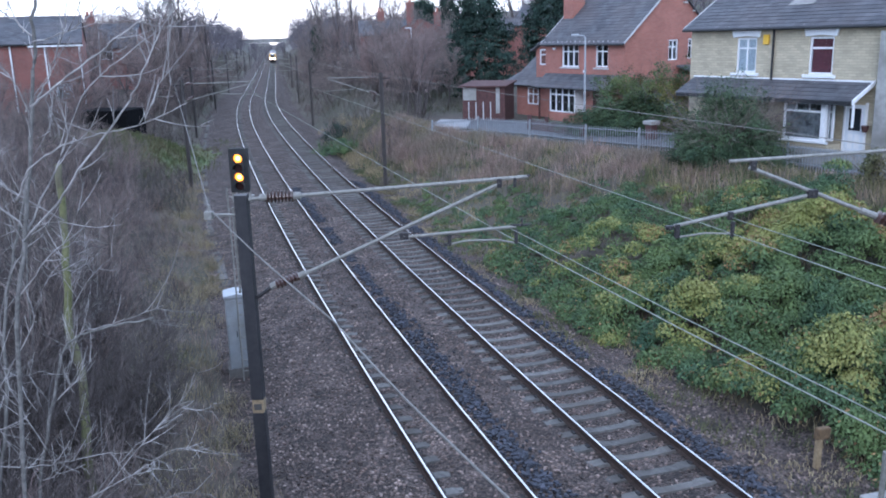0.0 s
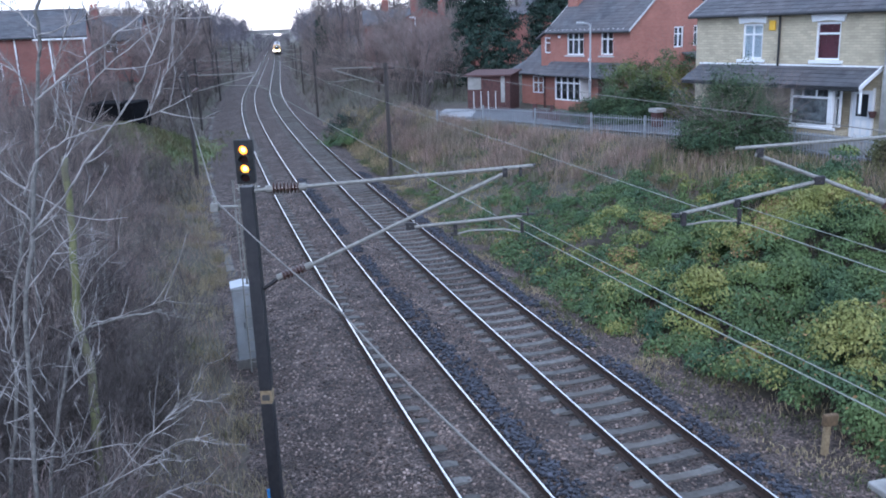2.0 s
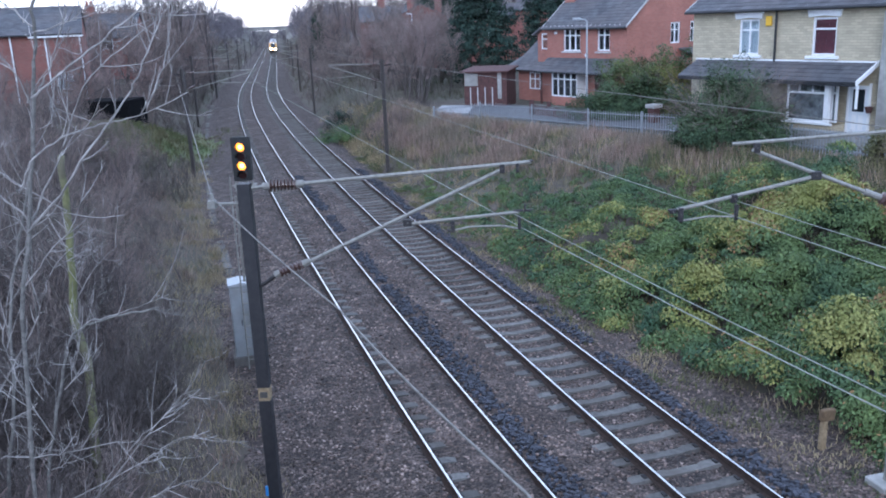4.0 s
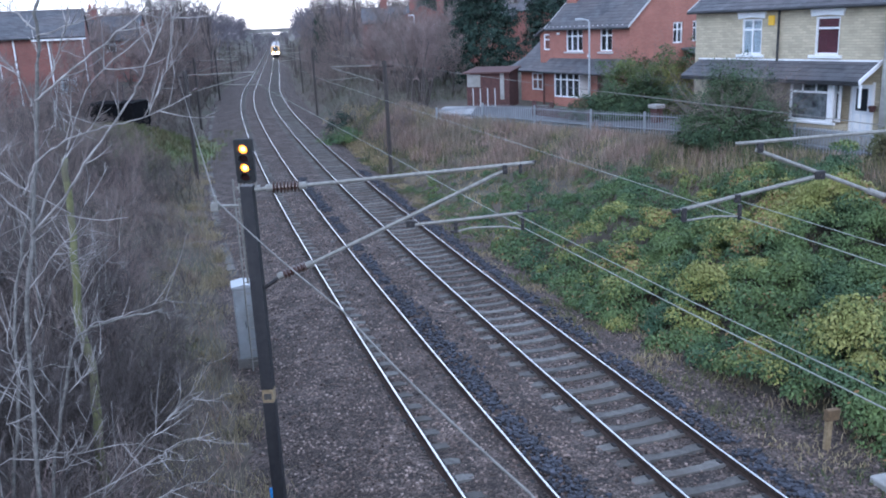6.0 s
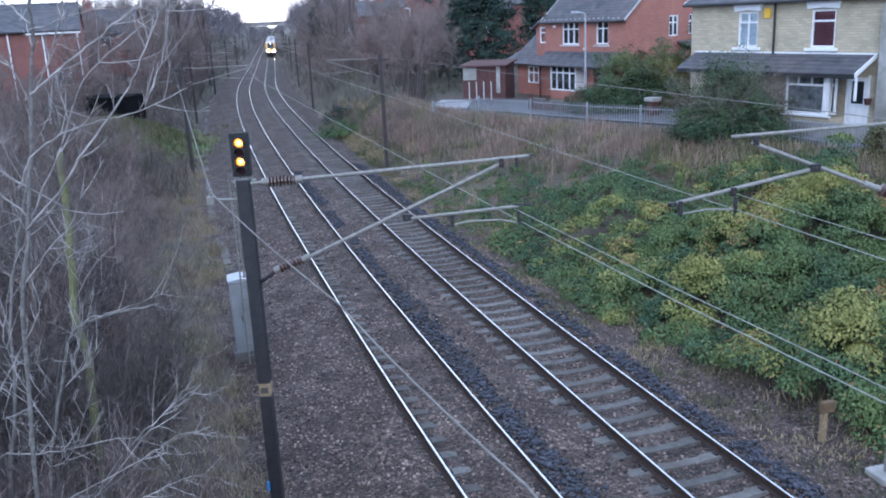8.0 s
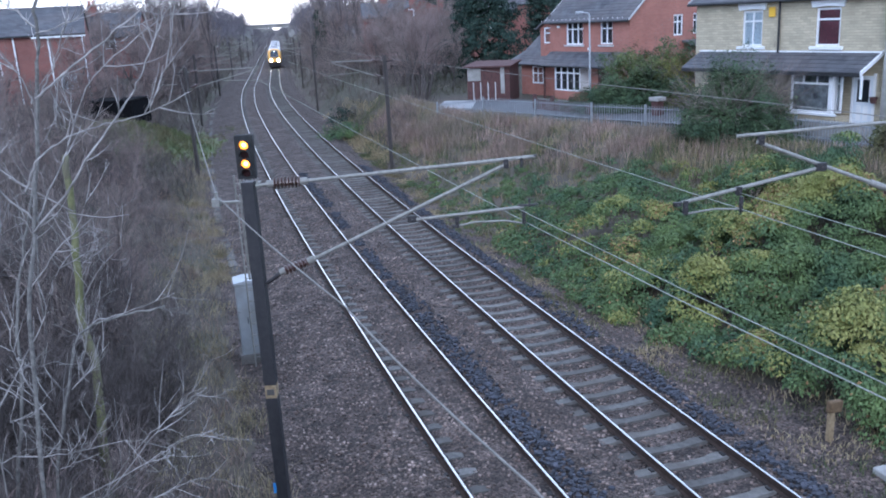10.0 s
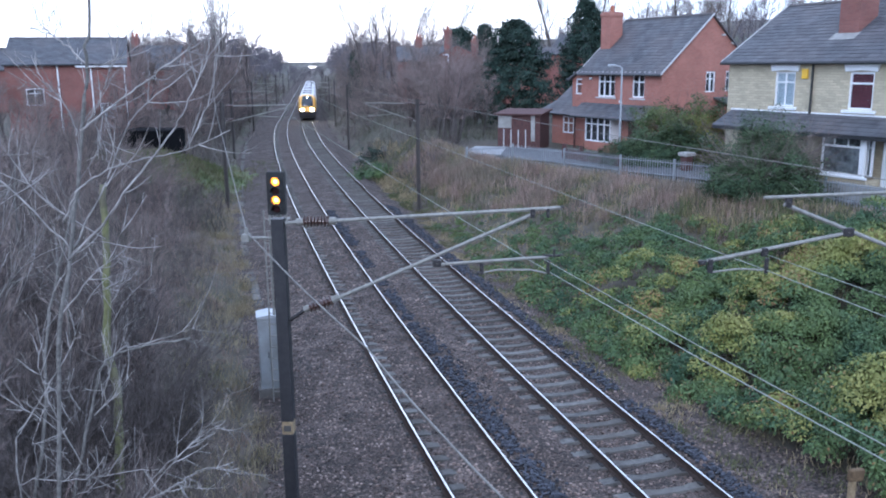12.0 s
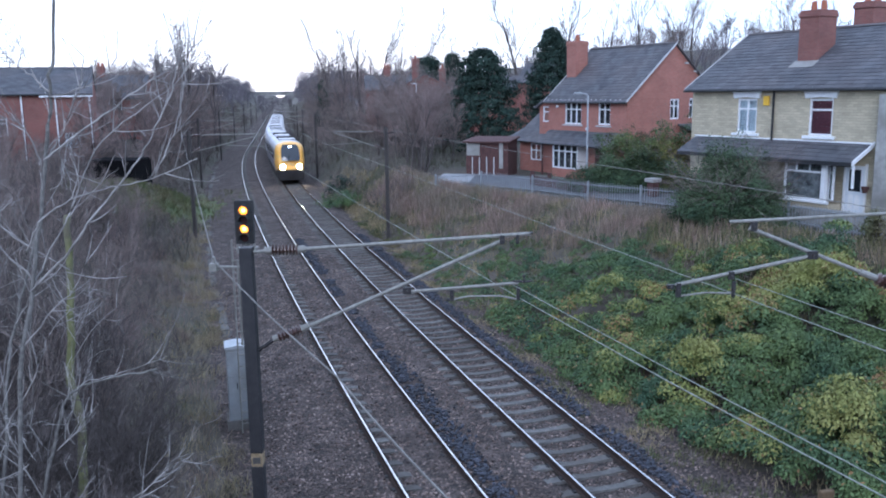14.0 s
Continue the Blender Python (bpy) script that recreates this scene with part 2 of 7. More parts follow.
M = {
    "soil": mat("bank_soil", (0.056, 0.045, 0.035), (0.115, 0.092, 0.07), 1.5, 0.95, bump=0.6, c3=(0.06, 0.06, 0.038), big=0.12),
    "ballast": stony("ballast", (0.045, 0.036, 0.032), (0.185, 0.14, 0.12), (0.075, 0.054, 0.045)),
    "stones": mat("ballast_stones", (0.055, 0.043, 0.038), (0.25, 0.19, 0.162), 1.3, 0.95, island=0.8, c3=(0.12, 0.084, 0.069), big=0.8),
    "light_stones": mat("pale_ballast_stones", (0.13, 0.10, 0.086), (0.27, 0.215, 0.186), 6.0, 0.9, island=0.6),
    "dark_stones": mat("fresh_ballast", (0.024, 0.027, 0.036), (0.06, 0.062, 0.078), 8.0, 0.85, island=0.5),
    "rail_side": mat("rusty_rail", (0.032, 0.023, 0.02), (0.06, 0.042, 0.034), 12, 0.9, bump=0.2, spec=0.2),
    "rail_top": mat("worn_rail_head", (0.70, 0.70, 0.71), (0.52, 0.52, 0.53), 4, 0.26, metal=1.0),
    "sleeper": mat("weathered_concrete", (0.082, 0.078, 0.073), (0.148, 0.14, 0.13), 7, 0.9, bump=0.3, each=0.25, c3=(0.078, 0.069, 0.06), big=0.8),
    "mast": mat("dark_painted_steel", (0.014, 0.014, 0.017), (0.03, 0.028, 0.03), 6, 0.6, bump=0.1),
    "far_mast": mat("weathered_steel", (0.05, 0.045, 0.045), (0.08, 0.07, 0.065), 6, 0.7, metal=0.3),
    "galv": mat("galvanised_tube", (0.18, 0.175, 0.155), (0.28, 0.27, 0.245), 12, 0.6, metal=0.25),
    "iron": mat("dark_fitting", (0.02, 0.02, 0.022), (0.045, 0.04, 0.04), 20, 0.6, metal=0.3),
    "insulator": mat("brown_porcelain", (0.05, 0.026, 0.022), (0.085, 0.042, 0.034), 10, 0.3, coat=0.3),
    "wire": mat("weathered_wire", (0.20, 0.215, 0.18), (0.30, 0.315, 0.27), 5, 0.6, metal=0.25),
    "old_wire": mat("dull_wire", (0.16, 0.15, 0.135), (0.25, 0.235, 0.21), 5, 0.7, metal=0.2),
    "cabinet": mat("grey_cabinet_paint", (0.24, 0.255, 0.27), (0.31, 0.325, 0.335), 3, 0.6, bump=0.05, c3=(0.19, 0.19, 0.18), big=1.2),
    "black": mat("signal_black", (0.012, 0.012, 0.013), (0.022, 0.022, 0.022), 9, 0.75),
    "amber": mat("lit_amber_lens", (0.9, 0.4, 0.03), emit=(1.0, 0.30, 0.02), power=2.6),
    "amber_core": mat("lit_amber_core", (1, 0.7, 0.2), emit=(1.0, 0.58, 0.12), power=5.0),
    "lens_off": mat("unlit_lens", (0.03, 0.012, 0.012), rough=0.15),
    "wood": mat("grey_brown_post", (0.20, 0.145, 0.08), (0.33, 0.25, 0.15), 9, 0.85, bump=0.3),
    "rust": mat("rusty_iron", (0.085, 0.055, 0.03), (0.16, 0.105, 0.055), 9, 0.9, bump=0.4),
    "matt_black": mat("flat_near_black", (0.004, 0.004, 0.005), (0.009, 0.009, 0.01), 5, 0.95, spec=0.1),
    "concrete": mat("pale_concrete", (0.27, 0.265, 0.25), (0.38, 0.37, 0.35), 4, 0.9, bump=0.25, c3=(0.2, 0.19, 0.17), big=0.6),
    "asphalt": mat("asphalt", (0.075, 0.078, 0.085), (0.12, 0.122, 0.13), 14, 0.85, bump=0.3, c3=(0.10, 0.10, 0.105), big=0.2),
    "bark": mat("pale_bark", (0.10, 0.094, 0.085), (0.20, 0.188, 0.172), 14, 0.9, bump=0.3, local=True),
    "moss": mat("mossy_bark", (0.105, 0.11, 0.045), (0.185, 0.185, 0.085), 9, 0.95, bump=0.4, c3=(0.12, 0.105, 0.08), big=1.5, local=True),
    "twig_pale": mat("pale_twigs", (0.17, 0.158, 0.148), (0.40, 0.375, 0.35), 4, 0.85, island=0.4),
    "twig": mat("brown_twigs", (0.135, 0.106, 0.094), (0.235, 0.19, 0.17), 3, 0.9, island=0.4),
    "twig_red": mat("reddish_twigs", (0.155, 0.115, 0.105), (0.26, 0.192, 0.175), 3, 0.9, island=0.4),
    "trunk": mat("dark_bark", (0.06, 0.05, 0.046), (0.11, 0.095, 0.086), 8, 0.95, bump=0.4),
    "ivy": mat("ivy_leaves", (0.043, 0.082, 0.048), (0.09, 0.140, 0.062), 0.9, 0.65, island=0.45, c3=(0.115, 0.16, 0.056), big=0.5, spec=0.2),
    "ivy_gold": mat("yellowing_leaves", (0.175, 0.195, 0.055), (0.285, 0.275, 0.092), 1.2, 0.65, island=0.3, spec=0.2),
    "ivy_olive": mat("olive_leaves", (0.092, 0.13, 0.046), (0.15, 0.185, 0.062), 1.2, 0.65, island=0.35, spec=0.2),
    "ivy_rust": mat("rusty_leaves", (0.20, 0.12, 0.06), (0.30, 0.19, 0.085), 1.2, 0.7, island=0.35, spec=0.2),
    "grass": mat("rough_grass", (0.05, 0.075, 0.022), (0.105, 0.12, 0.045), 1.0, 0.8, island=0.5, c3=(0.16, 0.13, 0.07), big=0.4),
    "dry": mat("dead_stems", (0.19, 0.13, 0.108), (0.34, 0.245, 0.20), 0.8, 0.9, island=0.5, c3=(0.21, 0.18, 0.135), big=0.35),
    "straw": mat("straw_grass", (0.22, 0.175, 0.10), (0.34, 0.28, 0.165), 0.8, 0.9, island=0.4),
    "evergreen": mat("conifer_needles", (0.020, 0.040, 0.032), (0.046, 0.068, 0.052), 1.5, 0.85, island=0.6, spec=0.15),
    "hedge": mat("hedge_leaves", (0.03, 0.068, 0.034), (0.07, 0.115, 0.045), 1.5, 0.7, island=0.5, c3=(0.21, 0.20, 0.055), big=0.28, spec=0.2),
    "red_brick": brick_mat("red_brick", (0.385, 0.16, 0.12), (0.31, 0.125, 0.096), (0.33, 0.18, 0.14)),
    "far_brick": brick_mat("far_red_brick", (0.25, 0.10, 0.08), (0.20, 0.08, 0.066), (0.22, 0.13, 0.11)),
    "yellow_brick": brick_mat("buff_stone_courses", (0.52, 0.45, 0.315), (0.41, 0.355, 0.25), (0.34, 0.295, 0.22), 0.34, 0.115),
    "slate": mat("grey_slate", (0.075, 0.077, 0.088), (0.115, 0.117, 0.128), 2.5, 0.65, c3=(0.095, 0.09, 0.092), big=0.5, each=0.12, local=False),
    "white": mat("white_paint", (0.74, 0.75, 0.76), (0.82, 0.82, 0.82), 5, 0.5, local=True),
    "glass": mat("dark_window_glass", (0.02, 0.024, 0.03), rough=0.06, spec=0.8),
    "curtain": mat("pale_curtain", (0.45, 0.5, 0.54), (0.6, 0.63, 0.65), 8, 0.9, local=True),
    "red_curtain": mat("maroon_curtain", (0.10, 0.028, 0.038), (0.17, 0.045, 0.058), 8, 0.9, local=True),
    "door_white": mat("white_door", (0.66, 0.7, 0.74), (0.74, 0.77, 0.8), 4, 0.45, local=True),
    "pipe": mat("black_drainpipe", (0.02, 0.02, 0.022), rough=0.5),
    "timber": mat("dark_red_timber", (0.06, 0.028, 0.026), (0.10, 0.046, 0.04), 6, 0.85, bump=0.2),
    "alarm": mat("yellow_alarm_box", (0.75, 0.45, 0.03), rough=0.4),
    "terracotta": mat("terracotta", (0.30, 0.10, 0.06), (0.38, 0.14, 0.08), 6, 0.85, local=True),
    "fence": mat("grey_galvanised_fence", (0.20, 0.215, 0.23), (0.30, 0.315, 0.33), 5, 0.6, metal=0.2),
    "lamp_grey": mat("grey_lamp_post", (0.32, 0.34, 0.36), (0.4, 0.42, 0.44), 5, 0.5),
    "train_yellow": mat("warning_yellow", (0.86, 0.44, 0.07), (0.92, 0.50, 0.10), 4, 0.35, coat=0.3, local=True),
    "train_grey": mat("silver_roof", (0.5, 0.5, 0.53), (0.66, 0.66, 0.70), 2.0, 0.4, local=True, c3=(0.34, 0.34, 0.35), big=0.4),
    "train_side": mat("maroon_grey_side", (0.20, 0.19, 0.21), (0.26, 0.25, 0.27), 2, 0.4, local=True),
    "train_dark": mat("dark_underframe", (0.012, 0.011, 0.012), (0.03, 0.026, 0.024), 8, 0.8, local=True),
    "train_glass": mat("tinted_windscreen", (0.012, 0.016, 0.022), rough=0.05, spec=0.9),
    "headlight": mat("lit_headlight", (1, 0.9, 0.7), emit=(1.0, 0.72, 0.34), power=110),
    "marker": mat("lit_destination_light", (1, 1, 1), emit=(0.9, 0.97, 1.0), power=9),
    "old_concrete": mat("stained_concrete", (0.085, 0.078, 0.072), (0.15, 0.14, 0.128), 3, 0.95, bump=0.3, c3=(0.07, 0.06, 0.05), big=0.7, each=0.3),
    "shrub": mat("shrub_leaves", (0.035, 0.065, 0.038), (0.075, 0.11, 0.055), 1.5, 0.7, island=0.5, c3=(0.075, 0.105, 0.05), big=0.5, spec=0.2),
    "brush": mat("brown_brush", (0.10, 0.08, 0.077), (0.18, 0.145, 0.135), 1.5, 0.95, island=0.45, c3=(0.10, 0.105, 0.065), big=0.15),
    # dark twig tone; in the near thicket it also carries painted shade
    "twig_dark": mat("dark_shaded_twigs", (0.06, 0.05, 0.046), (0.125, 0.104, 0.095), 3, 0.9, island=0.5),
    # paler violet-grey: distance haze put into the wood's base colour
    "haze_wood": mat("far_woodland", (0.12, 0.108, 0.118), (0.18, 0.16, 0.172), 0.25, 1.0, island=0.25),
}

# ------------------------------------------------------------ mesh helpers
class Build:
    """Collects vertices and faces of one mesh."""

    def __init__(self):
        self.v, self.f, self.tips = [], [], []

    def add(self, verts, faces):
        k = len(self.v)
        self.v.extend(tuple(p) for p in verts)
        self.f.extend(tuple(i + k for i in q) for q in faces)

    def box(self, x0, x1, y0, y1, z0, z1, m=None):
        p = [Vector((x, y, z)) for z in (z0, z1) for y in (y0, y1) for x in (x0, x1)]
        if m:
            p = [m @ q for q in p]
        self.add(p, [(0, 2, 3, 1), (4, 5, 7, 6), (0, 1, 5, 4), (2, 6, 7, 3), (0, 4, 6, 2), (1, 3, 7, 5)])

    def tube(self, pts, r0, r1=None, sides=6, caps=True):
        r1 = r0 if r1 is None else r1
        pts = [Vector(p) for p in pts]
        n, k = len(pts), len(self.v)
        for i, p in enumerate(pts):
            d = (pts[min(i + 1, n - 1)] - pts[max(i - 1, 0)]).normalized()
            a = d.cross(Vector((0, 0, 1)) if abs(d.z) < 0.9 else Vector((1, 0, 0))).normalized()
            b = d.cross(a)
            r = r0 + (r1 - r0) * i / max(1, n - 1)
            for j in range(sides):
                w = 2 * math.pi * j / sides
                q = p + a * (r * math.cos(w)) + b * (r * math.sin(w))
                self.v.append((q.x, q.y, q.z))
        for i in range(n - 1):
            for j in range(sides):
                o, o2 = k + i * sides, k + (i + 1) * sides
                self.f.append((o + j, o + (j + 1) % sides, o2 + (j + 1) % sides, o2 + j))
        if caps and sides > 3:
            self.f.append(tuple(k + j for j in reversed(range(sides))))
            self.f.append(tuple(k + (n - 1) * sides + j for j in range(sides)))

    def prism(self, outline, y0, y1):
        """Outline of (x, z), pushed along y."""
        n = len(outline)
        vs = [(x, y0, z) for x, z in outline] + [(x, y1, z) for x, z in outline]
        fs = [(i, (i + 1) % n, n + (i + 1) % n, n + i) for i in range(n)]
        self.add(vs, fs + [tuple(reversed(range(n))), tuple(range(n, 2 * n))])

    def mesh(self, name, material, smooth=False):
        me = bpy.data.meshes.new(name)
        me.from_pydata(self.v, [], self.f)
        me.materials.append(material)
        if smooth:
            me.polygons.foreach_set("use_smooth", [True] * len(me.polygons))
        me.update()
        return me


def quick_mesh(name, co, tris, material):
    """A mesh from arrays of corners and triangles."""
    me = bpy.data.meshes.new(name)
    me.vertices.add(len(co))
    me.vertices.foreach_set("co", np.ascontiguousarray(co, dtype=np.float32).ravel())
    me.loops.add(len(tris) * 3)
    me.loops.foreach_set("vertex_index", np.ascontiguousarray(tris, dtype=np.int32).ravel())
    me.polygons.add(len(tris))
    me.polygons.foreach_set("loop_start", np.arange(0, len(tris) * 3, 3, dtype=np.int32))
    me.materials.append(material)
    me.update(calc_edges=True)
    return me


def unit(v):
    return v / np.maximum(np.linalg.norm(v, axis=1, keepdims=True), 1e-6)


def leaf_mesh(name, p, n, size, rng, material, long=1.6, hang=0.0):
    """Many small pointed leaves folded along the middle; hang turns their length downhill."""
    n = unit(n)
    way = rng.normal(size=p.shape)
    way[:, 2] -= hang
    c = unit(np.cross(n, way))
    a = unit(np.cross(c, n))
    w, l = (size * 0.5)[:, None], (size * long * 0.5)[:, None]
    co = np.stack([p - a * l, p + c * w - n * w * 0.35, p + a * l, p - c * w - n * w * 0.35], 1).reshape(-1, 3)
    k = np.arange(len(p))[:, None] * 4
    tris = np.stack([k + np.array([0, 1, 2]), k + np.array([0, 2, 3])], 1).reshape(-1, 3)
    return quick_mesh(name, co, tris, material)


def spikes(p, tip, r):
    """Three-sided tapering twigs from p to tip, as corners and triangles."""
    d = unit(tip - p)
    a = unit(np.cross(d, np.array([0.31, 0.52, 0.79])))
    b = np.cross(d, a)
    r = r[:, None]
    ring = [p + a * r * math.cos(w) + b * r * math.sin(w) for w in (0, 2.094, 4.189)]
    co = np.stack(ring + [tip], 1).reshape(-1, 3)
    k = np.arange(len(p))[:, None] * 4
    tris = np.stack([k + np.array(t) for t in ([0, 1, 3], [1, 2, 3], [2, 0, 3])], 1).reshape(-1, 3)
    return co, tris


def spike_mesh(name, p, tip, r, material):
    return quick_mesh(name, *spikes(p, tip, r), material)


def part(name, build, material, parent=None, label="", smooth=False, at=None):
    ob = new(name, build.mesh(name, material, smooth) if isinstance(build, Build) else build)
    if parent:
        ob.parent = parent
    if at is not None:
        ob.matrix_basis = at
    if label:
        ob["label"] = label
    return ob


def empty(name, m, label, category, group="", kind=""):
    ob = new(name)
    ob.empty_display_size = 0.2
    ob.matrix_basis = m
    return tagged(ob, label, category, group, kind)


def bevelled(build, width, name, material, parent=None, label="", segments=2, at=None):
    bm = bmesh.new()
    me = build.mesh(name, material)
    bm.from_mesh(me)
    bmesh.ops.remove_doubles(bm, verts=bm.verts, dist=1e-5)
    bmesh.ops.bevel(bm, geom=bm.edges[:], offset=width, segments=segments, affect="EDGES", profile=0.6)
    bm.to_mesh(me)
    bm.free()
    return part(name, me, material, parent, label, at=at)


# ------------------------------------------------------------ the line of the railway
# slope of the double track's middle line (metres across for each metre ahead) at steps ahead
KNOT_Y = (-80, 0, 20, 45, 80, 130, 200, 320, 700)
KNOT_SLOPE = (-0.45, -0.3522, -0.3166, -0.2868, -0.2573, -0.189, -0.1908, -0.1905, -0.19)
_Y = np.arange(-80, 700.01, 0.5)
_SL = np.interp(_Y, KNOT_Y, KNOT_SLOPE)
_X = np.concatenate([[0], np.cumsum((_SL[1:] + _SL[:-1]) / 2 * 0.5)])
_X = _X - np.interp(0, _Y, _X) + 7.1556
_S = np.concatenate([[0], np.cumsum(np.sqrt(1 + ((_SL[1:] + _SL[:-1]) / 2) ** 2) * 0.5)])
_S = _S - np.interp(0, _Y, _S)


def line(s, u=0.0):
    """Ground place of distance s along the line and offset u to its right, and the unit way ahead."""
    if s > _S[-1]:
        y, sl = _Y[-1] + (s - _S[-1]) / math.hypot(1, _SL[-1]), _SL[-1]
        x = _X[-1] + sl * (y - _Y[-1])
    else:
        y = float(np.interp(s, _S, _Y))
        x, sl = float(np.interp(y, _Y, _X)), float(np.interp(y, _Y, _SL))
    n = math.hypot(1, sl)
    return x + u / n, y - u * sl / n, sl / n, 1 / n


def to_line(x, y):
    """s and u of a ground place."""
    s = float(np.interp(y, _Y, _S))
    for _ in range(4):
        px, py, dx, dy = line(s)
        s += (x - px) * dx + (y - py) * dy
    px, py, dx, dy = line(s)
    return s, (x - px) * dy - (y - py) * dx


def smooth(a, b, x):
    t = min(1.0, max(0.0, (x - a) / (b - a)))
    return t * t * (3 - 2 * t)


def lumps(x, y, size, seed=0.0):
    return noise.noise(Vector((x / size, y / size, seed)))


EDGE_S = (-40, 8, 25, 36, 43, 50, 62, 90, 140, 400)
EDGE_U = (24, 21, 17.2, 14.0, 11.5, 8.6, 8.2, 9.5, 13, 14)
PLATEAU_S = (-40, 70, 110, 170, 400)
PLATEAU_Z = (2.45, 2.45, 3.2, 5.0, 5.5)
BED_U = (-6.2, -5.0, -4.2, -3.1, -2.66, -2.58, -2.1, -1.98, -1.1, -1.0, -0.6, 0.2, 0.6, 0.72, 2.42, 2.6, 2.8, 3.2, 3.7, 4.2)
BED_Z = (-0.42, -0.40, -0.30, -0.15, -0.15, -0.2, -0.21, -0.155, -0.15, -0.14, -0.12, -0.15, -0.17, -0.225, -0.225, -0.15, -0.12, -0.15, -0.34, -0.38)


def ground_z(s, u, fine=True):
    """Height of the ground over the rail heads, by the line's coordinates."""
    x, y, _, _ = line(s, u)
    toe_r = 4.2 + 0.8 * (1 - smooth(12, 22, s))
    if -6.2 <= u <= toe_r:
        z = float(np.interp(u, BED_U, BED_Z))
        if fine and abs(u) < 6:
            z += 0.022 * lumps(x, y, 0.35, 3) + 0.012 * lumps(x, y, 0.15, 5)
        return z
    if u > toe_r:
        edge = float(np.interp(s, EDGE_S, EDGE_U))
        top = float(np.interp(s, PLATEAU_S, PLATEAU_Z))
        t = min(1.0, (u - toe_r) / (edge - toe_r))
        z = -0.38 + (top + 0.38) * (0.35 * t + 0.65 * smooth(0, 1, t))
        z += 0.25 * math.sin(math.pi * t) * lumps(x, y, 2.6, 1) + (0.05 * lumps(x, y, 0.7, 2) if t < 1 else 0)
        hill = smooth(105, 185, s) * smooth(34, 105, u) * (11.5 + 2.5 * lumps(x, y, 90, 9))
        return z + hill
    top = float(np.interp(s, (-40, 60, 110, 170, 400), (2.6, 2.6, 3.4, 5.2, 5.5)))
    t = min(1.0, (-6.2 - u) / 8.5)
    z = -0.42 + (top + 0.42) * smooth(-0.1, 1, t)
    z += 0.25 * lumps(x, y, 2.2, 4) * (0.3 + 0.7 * math.sin(math.pi * t))
    return z + smooth(60, 300, -u) * (2.0 + 2 * lumps(x, y, 80, 7))


def on_ground(x, y):
    s, u = to_line(x, y)
    return ground_z(s, u)


def steps(stops):
    out = []
    for (a, b, d) in stops:
        n = max(1, round((b - a) / d))
        out += [a + (b - a) * i / n for i in range(n)]
    return out + [stops[-1][1]]


# ------------------------------------------------------------ ground
def build_ground():
    ss = steps([(-60, 6, 4), (6, 45, 0.3), (45, 90, 0.8), (90, 200, 2.5), (200, 460, 8), (460, 2400, 160)])
    near = steps([(-6.2, 4.2, 0.13)])
    us = steps([(-1600, -200, 140), (-200, -40, 10), (-40, -14, 2), (-14, -6.2, 0.5)])[:-1] + near + \
        steps([(4.2, 20, 0.5), (20, 40, 2), (40, 280, 8), (280, 640, 60)])[1:]
    b = Build()
    for s in ss:
        for u in us:
            x, y, _, _ = line(s, u)
            b.v.append((x, y, ground_z(s, u)))
    n = len(us)
    bed = []
    for i in range(len(ss) - 1):
        for j in range(n - 1):
            b.f.append((i * n + j, i * n + j + 1, (i + 1) * n + j + 1, (i + 1) * n + j))
            um = (us[j] + us[j + 1]) / 2
            limit = 4.9 + 0.9 * (1 - smooth(12, 22, ss[i])) + 0.25 * lumps(ss[i], 0, 1.3, 8)
            bed.append(1 if -6.0 + 0.4 * lumps(ss[i], 5, 1.5, 2) < um < limit else 0)
    me = b.mesh("ground", M["soil"], True)
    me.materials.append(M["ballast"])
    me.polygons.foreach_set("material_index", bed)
    return tagged(new("ground", me), "railway cutting ground of ballast and earth banks", "ground", kind="structure")


build_ground()


def build_street():
    """Asphalt street in front of the houses, on the plateau."""
    b = Build()
    pts = [(-0.6, 55.0), (1.9, 51.5), (6.9, 45.2), (11.2, 40.2), (15.0, 33.0), (19, 24), (24, 12)]
    wide = 5.0
    for i, (x, y) in enumerate(pts):
        p, q = pts[max(0, i - 1)], pts[min(len(pts) - 1, i + 1)]
        d = Vector((q[0] - p[0], q[1] - p[1])).normalized()
        for k in range(5):
            ox, oy = -d.y * wide * k / 4, d.x * wide * k / 4
            b.v.append((x + ox, y + oy, 2.53 + 0.03 * math.sin(math.pi * k / 4)))
    for i in range(len(pts) - 1):
        for k in range(4):
            b.f.append((i * 5 + k, i * 5 + k + 1, (i + 1) * 5 + k + 1, (i + 1) * 5 + k))
    tagged(part("road", b, M["asphalt"], smooth=True), "worn grey asphalt street before the houses", "road", kind="structure")


build_street()

# ------------------------------------------------------------ track
RAILS = (-2.52, -1.015, 1.015, 2.52)
PROFILE = [(-0.07, -0.16), (-0.012, -0.135), (-0.012, -0.045), (-0.035, -0.03), (-0.035, -0.006), (-0.028, 0.0),
           (0.028, 0.0), (0.035, -0.006), (0.035, -0.03), (0.012, -0.045), (0.012, -0.135), (0.07, -0.16)]


